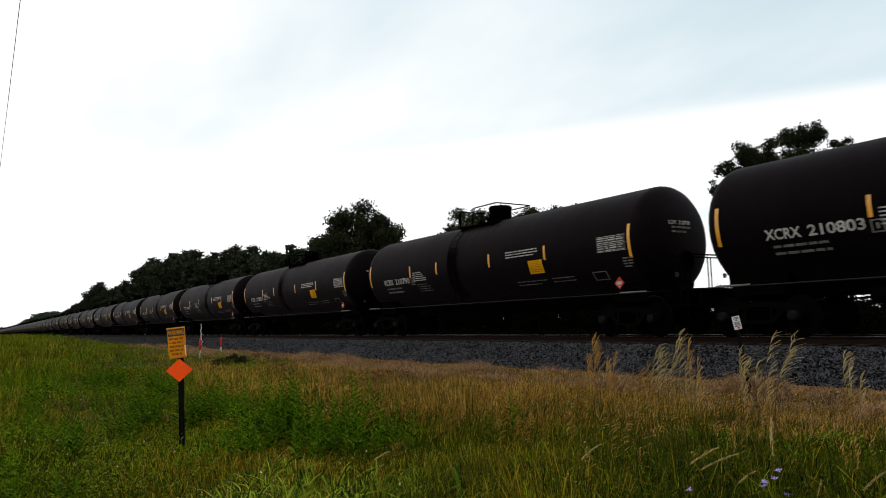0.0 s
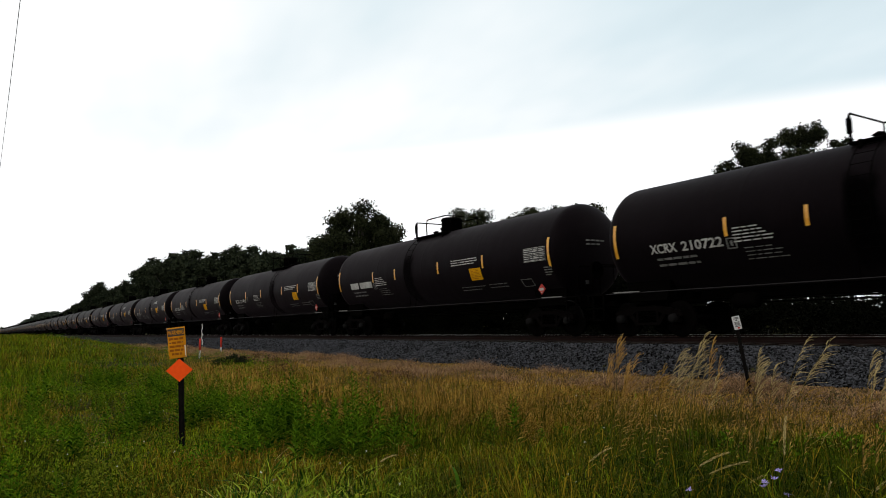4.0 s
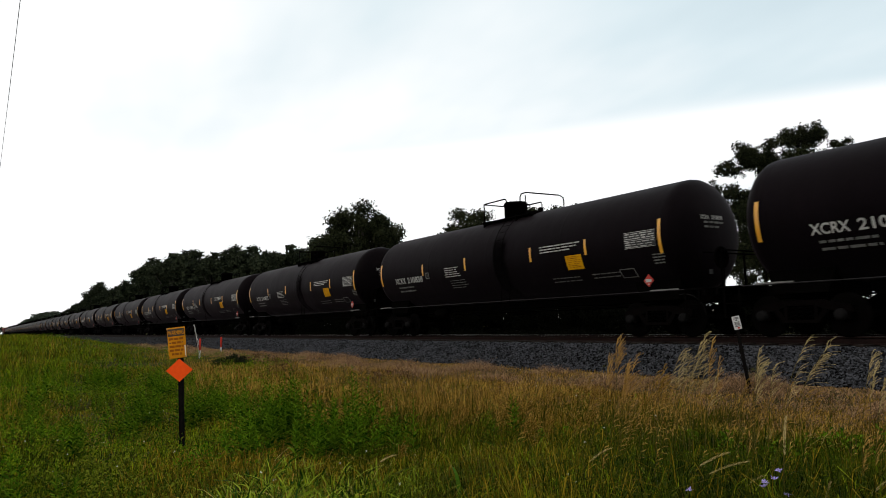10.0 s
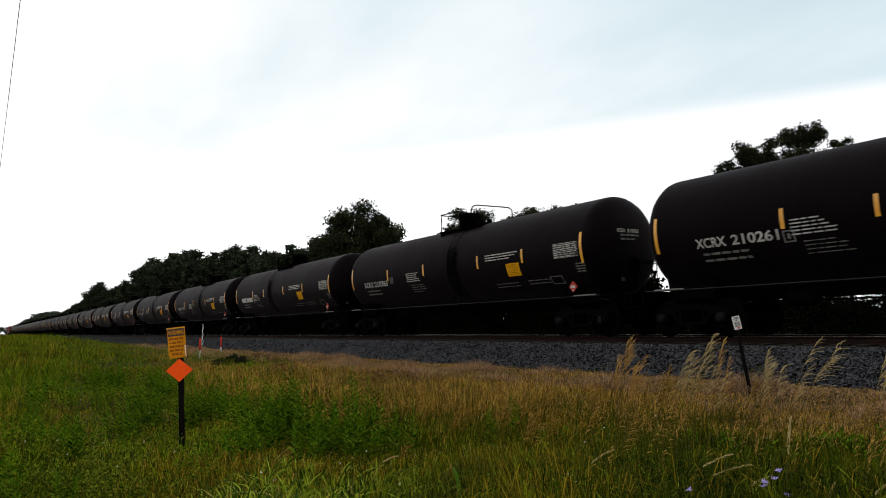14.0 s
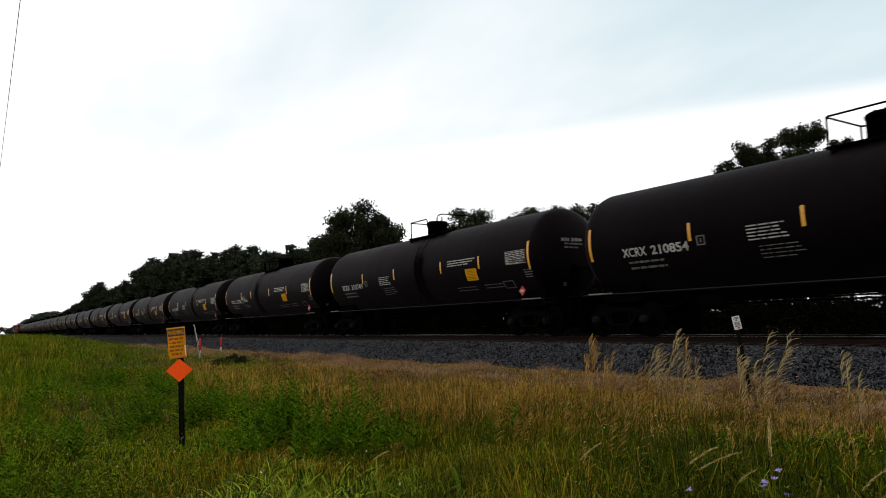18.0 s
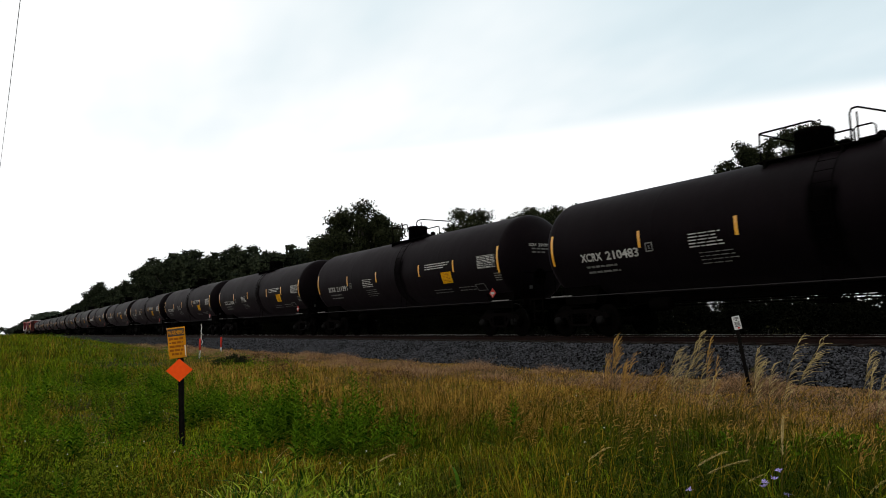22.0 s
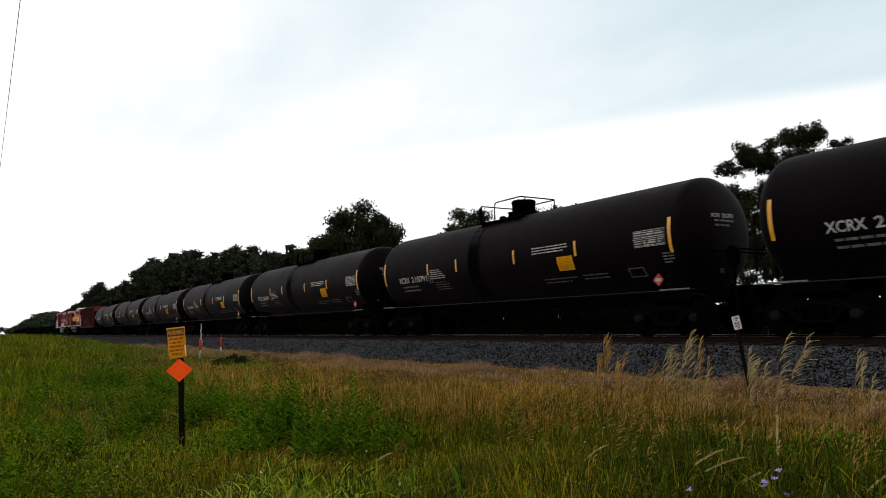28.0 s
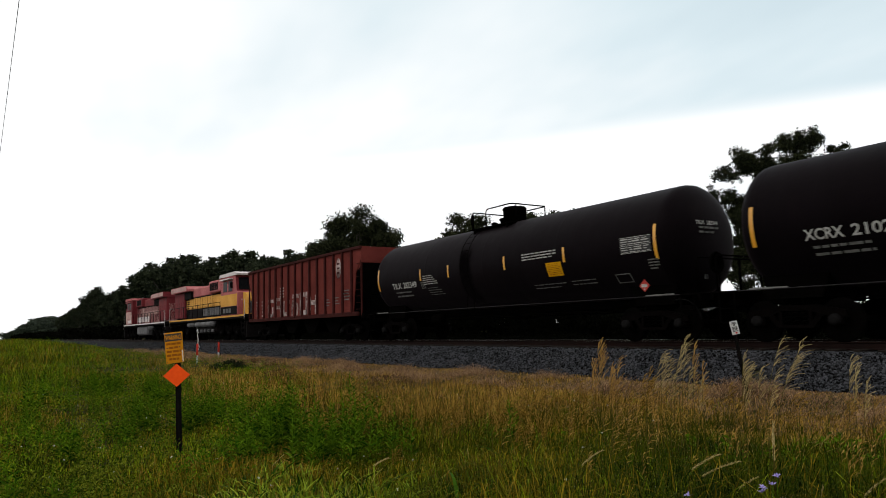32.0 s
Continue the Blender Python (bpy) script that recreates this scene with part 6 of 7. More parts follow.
    # the field goes on, thinner, on every other side
    n = 90000
    q = 0.9 * (45 / 0.9) ** rng.random(n)
    a = np.radians(74 + 282 * rng.random(n))
    x, y = -q * np.cos(a), q * np.sin(a)
    ring, turn = 5.2 * np.sqrt(rng.random(70000)), 2 * np.pi * rng.random(70000)
    x, y = np.concatenate([x, -ring * np.cos(turn)]), np.concatenate([y, ring * np.sin(turn)])
    ok = (y < line(x) - 3.35) & (x * x + y * y > 0.06)
    x, y = x[ok], y[ok]
    q = np.hypot(x, y)
    tall = (0.10 + 0.16 * rng.random(len(x))) * (0.5 + patchy(x, y, 1.1, 2.5))
    v, f = blades(x, y, tall, (0.004 + 0.004 * rng.random(len(x))) * (1 + q / 9), tall * (0.2 + 0.9 * rng.random(len(x))), rng, 0.7, True)
    tagged(new("grass", raw_mesh("grass", v, f, M["green"])), "rough green grass over the rest of the field", "grass", kind="stuff")
    # low leafy growth between the blades
    x, y, r = fan(7600, 4.5, 60, rng, -3, 45)
    ok = (y < 8.5) & (rng.random(len(x)) < 0.25 + 0.75 * patchy(x, y, 1.3, 0.6))
    x, y, r = x[ok], y[ok], r[ok]
    rad = (0.05 + 0.07 * rng.random(len(x))) * (1 + r / 25)
    v, f = leaf_cloud(np.stack([x, y, height(x, y) + 0.10 + 0.16 * rng.random(len(x))], -1), rad, 80000, 0.016, rng)
    tagged(new("low_weeds", raw_mesh("low_weeds", v, f, M["clover"])), "low mottled leafy growth in the grass", "weeds", kind="stuff")
    # leafy herbs in drifts over the left of the field
    for k, (mt, n, lo, hi, seed, label) in enumerate((("herb", 5200, 0.16, 0.46, 11.0, "bright green leafy herbs drifting through the grass"), ("clover", 3800, 0.10, 0.36, 12.0, "yellow-green herbs drifting through the grass"), ("weed", 3000, 0.16, 0.56, 13.0, "dark green herbs in patches of the field"))):
        x, y, r = fan(n, 7.0, 120, rng, -4, 30)
        ok = (y < 10.5 - 3.0 * np.clip((-6 - x) / -8, 0, 1)) & (patchy(x, y, 0.9, seed) > 0.55) & (rng.random(len(x)) < np.clip((24 - np.degrees(np.arctan2(y, -x))) / 8, 0, 1))
        x, y, r = x[ok], y[ok], r[ok]
        z = height(x, y) + (lo + (hi - lo) * rng.random(len(x))) * np.clip((TRACK - 3.6 - y) / 5, 0.2, 1) * (1 - 0.7 * np.exp(-((x + 10.0) ** 2 + (y - 2.25) ** 2) / 1.6)) * (1 - 0.5 * np.exp(-((np.degrees(np.arctan2(y, -x)) - 9.5) / 4.0) ** 2))
        v, f = leaf_cloud(np.stack([x, y, z], -1), (0.05 + 0.07 * rng.random(len(x))) * (1 + r / 30), 36000, 0.016, rng)
        tagged(new("herbs", raw_mesh("herbs", v, f, M[mt])), label, "herbs", kind="stuff")
    # broad bright blades close by, in tufts
    cx, cy, cr = fan(2900, 4.7, 7.6, rng, 8, 72)
    ang = np.degrees(np.arctan2(cy, -cx))
    keep = rng.random(len(cx)) < np.clip((7.0 - cr) / 0.9 + 1.2 * (patchy(cx, cy, 2.2, 6.0) - 0.5), 0.02, 1) * np.clip((ang - 12) / 6, 0.05, 1) * np.clip((50 - ang) / 12, 0.07, 1)
    cx, cy, cr = cx[keep], cy[keep], cr[keep]
    x, y, r, way, i = tufts(cx, cy, cr, 18, 0.09, rng)
    big = (0.65 + 0.5 * rng.random(len(cx)))[i]
    tall = big * (0.17 + 0.30 * rng.random(len(x)))
    v, f = flat_blades(*arching(x, y, tall, big * (0.008 + 0.016 * rng.random(len(x))), tall * (0.15 + 0.95 * rng.random(len(x)) ** 1.4), way, rng))
    tagged(new("grass", raw_mesh("grass", v, f, M["lush"])), "broad bright green grass blades in the foreground", "grass", kind="stuff")
    # long blades among them, in the green darkened for shade
    cx, cy, cr = fan(2600, 4.7, 11.0, rng, 24, 74)
    ang = np.degrees(np.arctan2(cy, -cx))
    keep = (rng.random(len(cx)) < 0.25 + 0.75 * patchy(cx, cy, 1.8, 9.0)) & (cy < 8.6) & ((ang > 52) | (cr > 6.8) | (rng.random(len(cx)) < 0.15))
    cx, cy, cr = cx[keep], cy[keep], cr[keep]
    x, y, r, way, i = tufts(cx, cy, cr, 20, 0.12, rng)
    tall = (0.22 + 0.34 * rng.random(len(x))) * np.clip(1.25 - (y - 4) / 9, 0.5, 1)
    v, f = flat_blades(*arching(x, y, tall, 0.003 + 0.005 * rng.random(len(x)), tall * (0.1 + 0.8 * rng.random(len(x)) ** 1.6), way, rng))
    tagged(new("grass", raw_mesh("grass", v, f, M["shade"])), "long green grass blades in tufts, shade put into their colour", "grass", kind="stuff")
    # pale blades that have dried and curled over
    cx, cy, cr = fan(520, 4.8, 8.5, rng, 16, 68)
    keep = rng.random(len(cx)) < 0.2 + 0.8 * patchy(cx, cy, 1.7, 16.0)
    x, y, r, way, i = tufts(cx[keep], cy[keep], cr[keep], 5, 0.10, rng)
    tall = 0.20 + 0.30 * rng.random(len(x))
    v, f = flat_blades(*arching(x, y, tall, 0.004 + 0.004 * rng.random(len(x)), tall * (0.35 + 0.75 * rng.random(len(x))), way, rng, 2.6))
    tagged(new("dry_blades", raw_mesh("dry_blades", v, f, M["curl"])), "pale dried grass blades curled over in the green", "grass", kind="stuff")
    # thin stems standing above the rest, dry on top
    cx, cy, cr = fan(2100, 5.6, 21, rng, 24, 73)
    ang = np.degrees(np.arctan2(cy, -cx))
    first = 4.3 + 1.9 * np.clip((ang - 30) / 16, 0, 1)
    keep = (cy < TRACK - 5.6) & (cy > first) & (rng.random(len(cx)) < (0.15 + 0.85 * patchy(cx, cy, 2.0, 3.0)) * np.clip((cy - first) / 2.2, 0.10, 1))
    cx, cy, cr = cx[keep], cy[keep], cr[keep]
    x, y, r, way, i = tufts(cx, cy, cr, 22, 0.22, rng)
    tall = (0.62 + 0.38 * rng.random(len(cx)))[i] * (0.34 + 0.42 * rng.random(len(x)) ** 1.2) * np.clip((TRACK - 5.0 - y) / 4.4, 0.12, 1) * (1 + np.clip((r - 8) / 30, 0, 0.3))
    v, t = arching(x, y, tall, (0.0016 + 0.0022 * rng.random(len(x)) ** 2) * (1 + 0.07 * r), tall * (0.04 + 0.55 * rng.random(len(x)) ** 1.8), way, rng, 2.4)
    u = rng.random(len(x)) + 0.5 * (patchy(x, y, 0.9, 5.5) - 0.5)
    green = u < np.clip(0.95 - (y - first[keep][i]) / 5.5, 0.28, 0.85)
    for m, mt, label in ((~green, "straw", "thin dry grass stems standing above the field"), (green, "stem", "thin yellow-green grass stems")):
        w, ff = flat_blades(v[m], t)
        tagged(new("grass", raw_mesh("grass", w, ff, M[mt])), label, "grass", kind="stuff")
    # slender seed tips on the dry ones
    m = (~green) & (rng.random(len(x)) < 0.55)
    tip, down = v[m][:, 10], v[m][:, 8] - v[m][:, 10]
    down = down / np.linalg.norm(down, axis=1)[:, None] * (0.03 + 0.05 * rng.random(m.sum()))[:, None]
    w = (0.0012 + 0.00028 * r[m])[:, None] * np.array([[0.548, 0.836, 0]])
    q = np.stack([tip, tip + down * 0.35 + w, tip + down, tip + down * 0.35 - w], 1)
    tagged(new("seed_tips", raw_mesh("seed_tips", q.reshape(-1, 3), np.arange(m.sum() * 4).reshape(-1, 4), M["straw"])), "pale seed tips on the dry grass stems", "grass", kind="stuff")
    # a haze of small dry seeds over the poor ground
    x, y, r = fan(5200, 8.0, 34, rng, 18, 72)
    ok = (y > 6.8) & (y < TRACK - 4.4) & (rng.random(len(x)) < 0.25 + 0.75 * patchy(x, y, 1.4, 2.0))
    x, y, r = x[ok], y[ok], r[ok]
    top = 0.10 + 0.30 * np.clip((TRACK - 4.6 - y) / 5, 0, 1)
    v, f = leaf_cloud(np.stack([x, y, height(x, y) + top * (0.5 + 0.7 * rng.random(len(x)))], -1), np.full(len(x), 0.07), 20000, 0.008, rng)
    tagged(new("dry_seeds", raw_mesh("dry_seeds", v, f, M["thatch"])), "haze of small dry seeds over the grass", "grass", kind="stuff")
    # little white blooms
    x, y, r = fan(130, 5, 26, rng, 0, 50)
    ok = (y < 9)
    x, y = x[ok], y[ok]
    z = height(x, y) + 0.30 + 0.25 * rng.random(len(x))
    v, f = leaf_cloud(np.stack([x, y, z], -1), np.full(len(x), 0.010), 420, 0.007, rng)
    tagged(new("small_blooms", raw_mesh("small_blooms", v, f, M["bloom"])), "small white blooms scattered in the grass", "flowers", kind="stuff")
    # the cut thatch along the foot of the bank
    n = 120000
    x = 1.0 - 62 * rng.random(n) ** 1.4
    y = line(x) - 3.34 - 3.0 * rng.random(n) ** 1.1
    lump = patchy(x, y, 2.4, 7.0) ** 2.5 * np.clip((TRACK - 3.45 - y) / 0.6, 0, 1)
    tall = (0.03 + 0.06 * rng.random(n)) * (0.6 + 2.0 * lump)
    v, f = blades(x, y, tall, 0.004 + 0.006 * rng.random(n), tall * (1.2 + 2.0 * rng.random(n)), rng, 1.0)
    v = v.reshape(n, 7, 3)
    v[:, :, 2] += (0.20 * lump * rng.random(n))[:, None]
    tagged(new("thatch", raw_mesh("thatch", v.reshape(-1, 3), f, M["thatch"])), "matted cut straw in tussocks along the foot of the ballast", "grass", kind="stuff")
    # dark leafy growth under the near grass
    x, y, r = fan(900, 4.8, 9.0, rng, 36, 74)
    ok = rng.random(len(x)) < 1.6 * patchy(x, y, 2.0, 14.0) - 0.4
    x, y, r = x[ok], y[ok], r[ok]
    v, f = leaf_cloud(np.stack([x, y, height(x, y) + 0.08 + 0.24 * rng.random(len(x))], -1), 0.05 + 0.08 * rng.random(len(x)), 8000, 0.026, rng)
    tagged(new("low_leaves", raw_mesh("low_leaves", v, f, M["weed"])), "dark green leaves low in the near grass", "weeds", kind="stuff")


def build_weed(seed, tall):
    """A leafy upright weed: stem and leaves that shorten towards the top."""
    rng = np.random.default_rng(seed)
    weed = new("weed")
    lv, lf = [], []
    for s in range(4):
        a = 2 * math.pi * s / 4 + rng.random()
        r0 = 0.05 + 0.10 * rng.random()
        top = tall * (1.0 if s == 0 else 0.55 + 0.38 * rng.random())
        p0 = Vector((r0 * math.cos(a), r0 * math.sin(a), -0.05))
        p1 = p0 + Vector((0.05 * math.cos(a), 0.05 * math.sin(a), top))
        part("stem", Geo().tube([p0, p0.lerp(p1, 0.5), p1], [0.007, 0.005, 0.002], 5), M["weed"], weed)
        for k in range(40):
            h = 0.10 + 0.90 * k / 40
            c = p0.lerp(p1, h)
            b = k * 2.4 + a
            ln = (0.125 * (1 - 0.80 * h ** 1.5) + 0.012) * (0.75 + 0.5 * rng.random())
            d = Vector((math.cos(b), math.sin(b), 0.55 + 0.7 * h)).normalized()
            w = d.cross(Vector((0, 0, 1))).normalized() * ln * 0.15
            tip = c + d * ln + Vector((math.cos(b), math.sin(b), -0.9)) * ln * 0.22
            i = len(lv)
            lv += [c, c + d * ln * 0.5 + w, tip, c + d * ln * 0.5 - w]
            lf.append((i, i + 1, i + 2, i + 3))
    part("foliage", raw_mesh("foliage", [tuple(p) for p in lv], lf, M["weed"]), None, weed)
    return weed


def plant_weeds():
    kinds = [build_weed(61, 0.78), build_weed(62, 0.92), build_weed(63, 0.62)]
    rnd = random.Random(6)
    spots = []
    for cx, cy, n, sp in ((-8.6, 3.2, 10, 0.6), (-8.0, 3.8, 12, 0.5), (-9.3, 3.5, 10, 0.7), (-8.9, 4.4, 5, 0.6), (-12.4, 3.6, 10, 1.0), (-20.0, 2.4, 14, 2.4), (-24, 3.4, 12, 2.6), (-14.5, 2.9, 9, 1.3), (-7.6, 0.35, 3, 0.3), (-12.5, 1.2, 3, 1.4), (-16, 1.0, 8, 2.0), (-10.5, 1.0, 2, 0.5)):
        for _ in range(n):
            spots.append((cx + rnd.gauss(0, sp), cy + rnd.gauss(0, sp * 0.6)))
    spots = [(x, y) for x, y in spots if not (-10.3 < x < -6.5 and abs(y + 0.23 * x) < 0.55)]
    for i, (x, y) in enumerate(spots):
        at = pose(x, y, float(height(x, y)), rnd.uniform(-5, 5), rnd.uniform(-5, 5), rnd.uniform(0, 360))
        t = kinds[i % 3] if i < 3 else copy_thing(kinds[i % 3], at)
        k = rnd.uniform(0.85, 1.3) * (1.0 if i < 58 else 0.85)
        t.matrix_basis = at @ Matrix.Diagonal((k, k, k, 1))
        tagged(t, "leafy dark green weed standing in the grass", "weed", "leafy weeds in the field")


# the wind: seconds and how far the tall stalks lie over, as a share of the most
GUST = [(0, -0.62), (1, -0.5), (2, -0.1), (3, 0.08), (4, 0.4), (5, 0.8), (6, 1.0), (7, 0.46), (8, -0.03), (9, -0.1), (10, 0.4), (11, 0.73), (12, 0.32), (13, 0.78), (14, 0.76), (15, 0.5), (16, 0.3), (17, 0.19), (18, -0.75), (19, -0.32), (20, -0.2), (21, 0.19), (22, 0.24), (23, 0.03), (24, 0.14), (25, 0.05), (26, -0.05), (27, -0.1), (28, -0.16), (29, -0.24), (30, -0.35), (31, -0.35), (32, -0.3)]
BOWING = []
SWAYING = []      # (thing, foot, most degrees, delay in seconds)
ACROSS = Vector((0.548, 0.836, 0.0))


def kernel(g, p, ax, ln, r):
    """One narrow spikelet: a long six-point bead."""
    s1 = ax.orthogonal().normalized() * r
    s2 = ax.cross(s1).normalized() * r
    e = p + ax * ln
    m = p.lerp(e, 0.4)
    g.add([p, m + s1, m + s2, m - s1, m - s2, e], [(0, 1, 2), (0, 2, 3), (0, 3, 4), (0, 4, 1), (5, 2, 1), (5, 3, 2), (5, 4, 3), (5, 1, 4)])


def build_stalks(x, y, tall, count, rnd, heavy=False, bow=0.25, head=1.0):
    """A clump of tall grass stalks, each with a drooping seed head."""
    clump = new("tall_grass")
    tagged(clump, "pale dry seed heads on thick stalks in the green grass" if heavy else "tall dry grass stalks with drooping straw-coloured seed heads", "tall grass", "tall seeding grass")
    foot = (x, y, float(height(x, y)) - 0.03)
    clump.matrix_basis = Matrix.Translation(foot)
    sweep = min(1.25, 0.25 + 6.0 * bow)
    for _ in range(count):
        h = tall * rnd.uniform(0.80, 1.02)
        o = Vector((rnd.uniform(-0.10, 0.10), rnd.uniform(-0.10, 0.10), 0))
        way = (ACROSS * rnd.uniform(0.6, 1.2) + Vector((rnd.uniform(-0.4, 0.4), rnd.uniform(-0.4, 0.4), 0))).normalized()
        b = bow * rnd.uniform(0.5, 1.3) * h
        share = min(0.42, max(0.8, head) * rnd.uniform(0.26, 0.40) / h) if not heavy else min(0.3, rnd.uniform(0.13, 0.2) / h)

        def along(t):
            return o + Vector((0, 0, h * (t - 0.25 * bow * t ** 4))) + way * b * t ** 3

        pts = [along(t) for t in (0, 0.25, 0.45, 0.62, 0.76, 0.88, 1.0)]
        part("stalk", Geo().tube(pts, [0.0030, 0.0026, 0.0022, 0.0019, 0.0016, 0.0013, 0.0008], 5), M["stem"], clump)
        g = Geo()
        if heavy:
            k = 36
            for i in range(k):
                t = i / (k - 1)
                c = along(1 - share * (1 - t))
                ax = (along(1.0) - along(1 - share)).normalized()
                a = i * 2.4
                d = (ax.orthogonal().normalized() * math.cos(a) + ax.cross(ax.orthogonal()).normalized() * math.sin(a))
                fat = math.sin(math.pi * (0.12 + 0.8 * t)) * 0.0030
                kernel(g, c + d * fat * 0.4, (ax + d * 0.35).normalized(), 0.024 * rnd.uniform(0.8, 1.2), 0.0024)
        else:
            # side branches swept over by the wind, each a curved strand hung with narrow spikelets
            n = rnd.randint(13, 18) if head == 1 else rnd.randint(6, 9)
            for i in range(n):
                t = i / (n - 1)
                c = along(1 - share * (1 - t))
                ln = head * (0.17 - 0.08 * t) * rnd.uniform(0.6, 1.15)
                d = (way * rnd.uniform(0.05, 0.7) * sweep + Vector((rnd.uniform(-0.22, 0.22), rnd.uniform(-0.22, 0.22), rnd.uniform(0.8, 1.2)))).normalized()
                loose = sweep * rnd.uniform(0.3, 1.25)
                bend = way * 0.75 * loose - Vector((0, 0, 0.5 * loose))
                strand = [c + d * ln * q + bend * ln * q * q * 0.62 for q in (0, 0.35, 0.7, 1.0)]
                g.tube(strand, [0.0011, 0.0010, 0.0008, 0.0005], 3, caps=False)
                for q in range(7 if head == 1 else 4):
                    u = 0.30 + 0.68 * q / (6 if head == 1 else 3)
                    p = c + d * ln * u + bend * ln * u * u * 0.62
                    dd = (d + bend * 1.24 * u + Vector((rnd.uniform(-0.25, 0.25), rnd.uniform(-0.25, 0.25), rnd.uniform(-0.3, 0.15)))).normalized()
                    kernel(g, p, dd, 0.026 * rnd.uniform(0.7, 1.25), 0.0024)
        part("seed_head", g, M["pale_seed" if heavy else "tawny_seed" if head < 1 else "straw" if tall < 1.15 else "tawny_seed" if bow < 0.07 else "seed"], clump)
    SWAYING.append((clump, Vector(foot), rnd.uniform(8, 12) if not heavy else 5, rnd.uniform(-0.15, 0.15)))


def plant_stalks():
    rnd = random.Random(19)
    for ang, r, top, n, bow in ((45.6, 7.2, 0.34, 6, 0.04), (46.2, 7.0, 0.20, 3, 0.06), (47.9, 7.3, 0.08, 3, 0.1), (49.3, 6.9, 0.48, 2, 0.16), (50.3, 7.2, 0.24, 3, 0.1), (51.2, 7.0, 0.44, 3, 0.1), (52.3, 7.2, 0.16, 2, 0.1), (53.3, 6.8, 0.36, 2, 0.05), (54.7, 7.1, 0.0, 2, 0.1), (56.0, 7.0, 0.24, 4, 0.08), (58.1, 6.8, 0.40, 4, 0.18), (59.4, 7.1, 0.04, 2, 0.15), (61.5, 7.2, -0.05, 2, 0.12), (63.4, 6.9, 0.18, 3, 0.08), (64.6, 6.8, 0.05, 2, 0.1), (48.4, 7.6, 0.0, 3, 0.12), (43.6, 7.8, -0.06, 2, 0.08), (39.0, 8.4, -0.22, 1, 0.08), (37.0, 8.8, -0.16, 2, 0.06), (30.6, 9.0, -0.22, 1, 0.06)):
        a = radians(ang)
        x, y = -r * math.cos(a), r * math.sin(a)
        build_stalks(x, y, top - float(height(x, y)), n, rnd, bow=bow)
    for k in range(26):
        a, r = radians(24 + 22 * rnd.random()), rnd.uniform(7.2, 10.5)
        x, y = -r * math.cos(a), r * math.sin(a)
        build_stalks(x, y, rnd.uniform(0.55, 0.80), rnd.randint(1, 2), rnd, bow=rnd.uniform(0.08, 0.2))
    # single slim heads standing over the shorter grass
    for k in range(44):
        a, r = radians(34 + 32 * rnd.random()), rnd.uniform(5.5, 7.6)
        x, y = -r * math.cos(a), r * math.sin(a)
        build_stalks(x, y, rnd.uniform(-0.46, -0.02) + 0.10 * (r - 6.2) - float(height(x, y)), 1 + (k % 4 == 0), rnd, bow=rnd.uniform(0.01, 0.2), head=rnd.uniform(0.22, 0.5))
    for ang, r, top, n, bow in ((58.4, 4.9, -0.08, 2, 0.03), (59.4, 5.0, -0.44, 2, 0.12), (60.9, 5.1, -0.30, 1, 0.30), (49.2, 4.95, -0.24, 1, 0.75), (50.4, 5.0, -0.16, 1, 0.55), (53.4, 4.95, -0.28, 1, 0.85), (55.4, 4.95, -0.33, 1, 0.9), (51.0, 5.1, -0.40, 1, 0.8), (42.0, 5.4, -0.28, 1, 0.6), (26.0, 6.2, -0.30, 1, 0.7)):
        a = radians(ang)
        x, y = -r * math.cos(a), r * math.sin(a)
        build_stalks(x, y, top - float(height(x, y)), n, rnd, True, bow)


def build_broad_leaves():
    """A few broad folded leaves standing out of the near grass, with dry curled tips."""
    rnd = random.Random(31)
    for ang, r, tall, wide, way in ((34.3, 5.25, 0.74, 0.036, 2.9), (36.0, 5.3, 0.50, 0.04, 0.6), (30.6, 5.1, 0.48, 0.035, 3.4), (51.8, 5.1, 0.52, 0.06, 1.0), (53.0, 5.2, 0.56, 0.05, 2.6), (46.0, 5.2, 0.46, 0.04, 0.2)):
        a = radians(ang)
        x, y = -r * math.cos(a), r * math.sin(a)
        plant = new("broad_leaf_weed")
        tagged(plant, "broad folded green leaves with dry curled tips in the grass", "weed", "broad-leaved weeds")
        plant.matrix_basis = pose(x, y, float(height(x, y)) - 0.03)
        for k in range(3):
            w0 = way + k * 2.1
            d = Vector((math.cos(w0), math.sin(w0), 0))
            side = Vector((-d.y, d.x, 0))
            h = tall * (1.0 if k == 0 else rnd.uniform(0.5, 0.8))
            rows = []
            for i in range(9):
                t = i / 8
                c = d * (0.34 * h * t ** 2.2) + Vector((0, 0, h * (1.25 * t - 0.42 * t ** 3.5)))
                w = wide * 0.5 * math.sin(math.pi * min(1, 0.12 + 0.86 * t)) ** 0.8
                rows.append((c - side * w + Vector((0, 0, 0.3 * w)), c, c + side * w + Vector((0, 0, 0.3 * w))))
            g = Geo()
            v = [p for row in rows for p in row]
            g.add(v, [q for i in range(8) for q in ((3 * i, 3 * i + 1, 3 * i + 4, 3 * i + 3), (3 * i + 1, 3 * i + 2, 3 * i + 5, 3 * i + 4))], smooth=True)
            leaf = part("leaf", g, M["broad"], plant)
            tip = rows[-1][1]
            part("dry_tip", Geo().tube([tip, tip + d * 0.03 + Vector((0, 0, -0.02)), tip + d * 0.04 + Vector((0, 0, -0.09))], [0.006, 0.005, 0.002], 5), M["straw"], leaf, "dry curled tip")


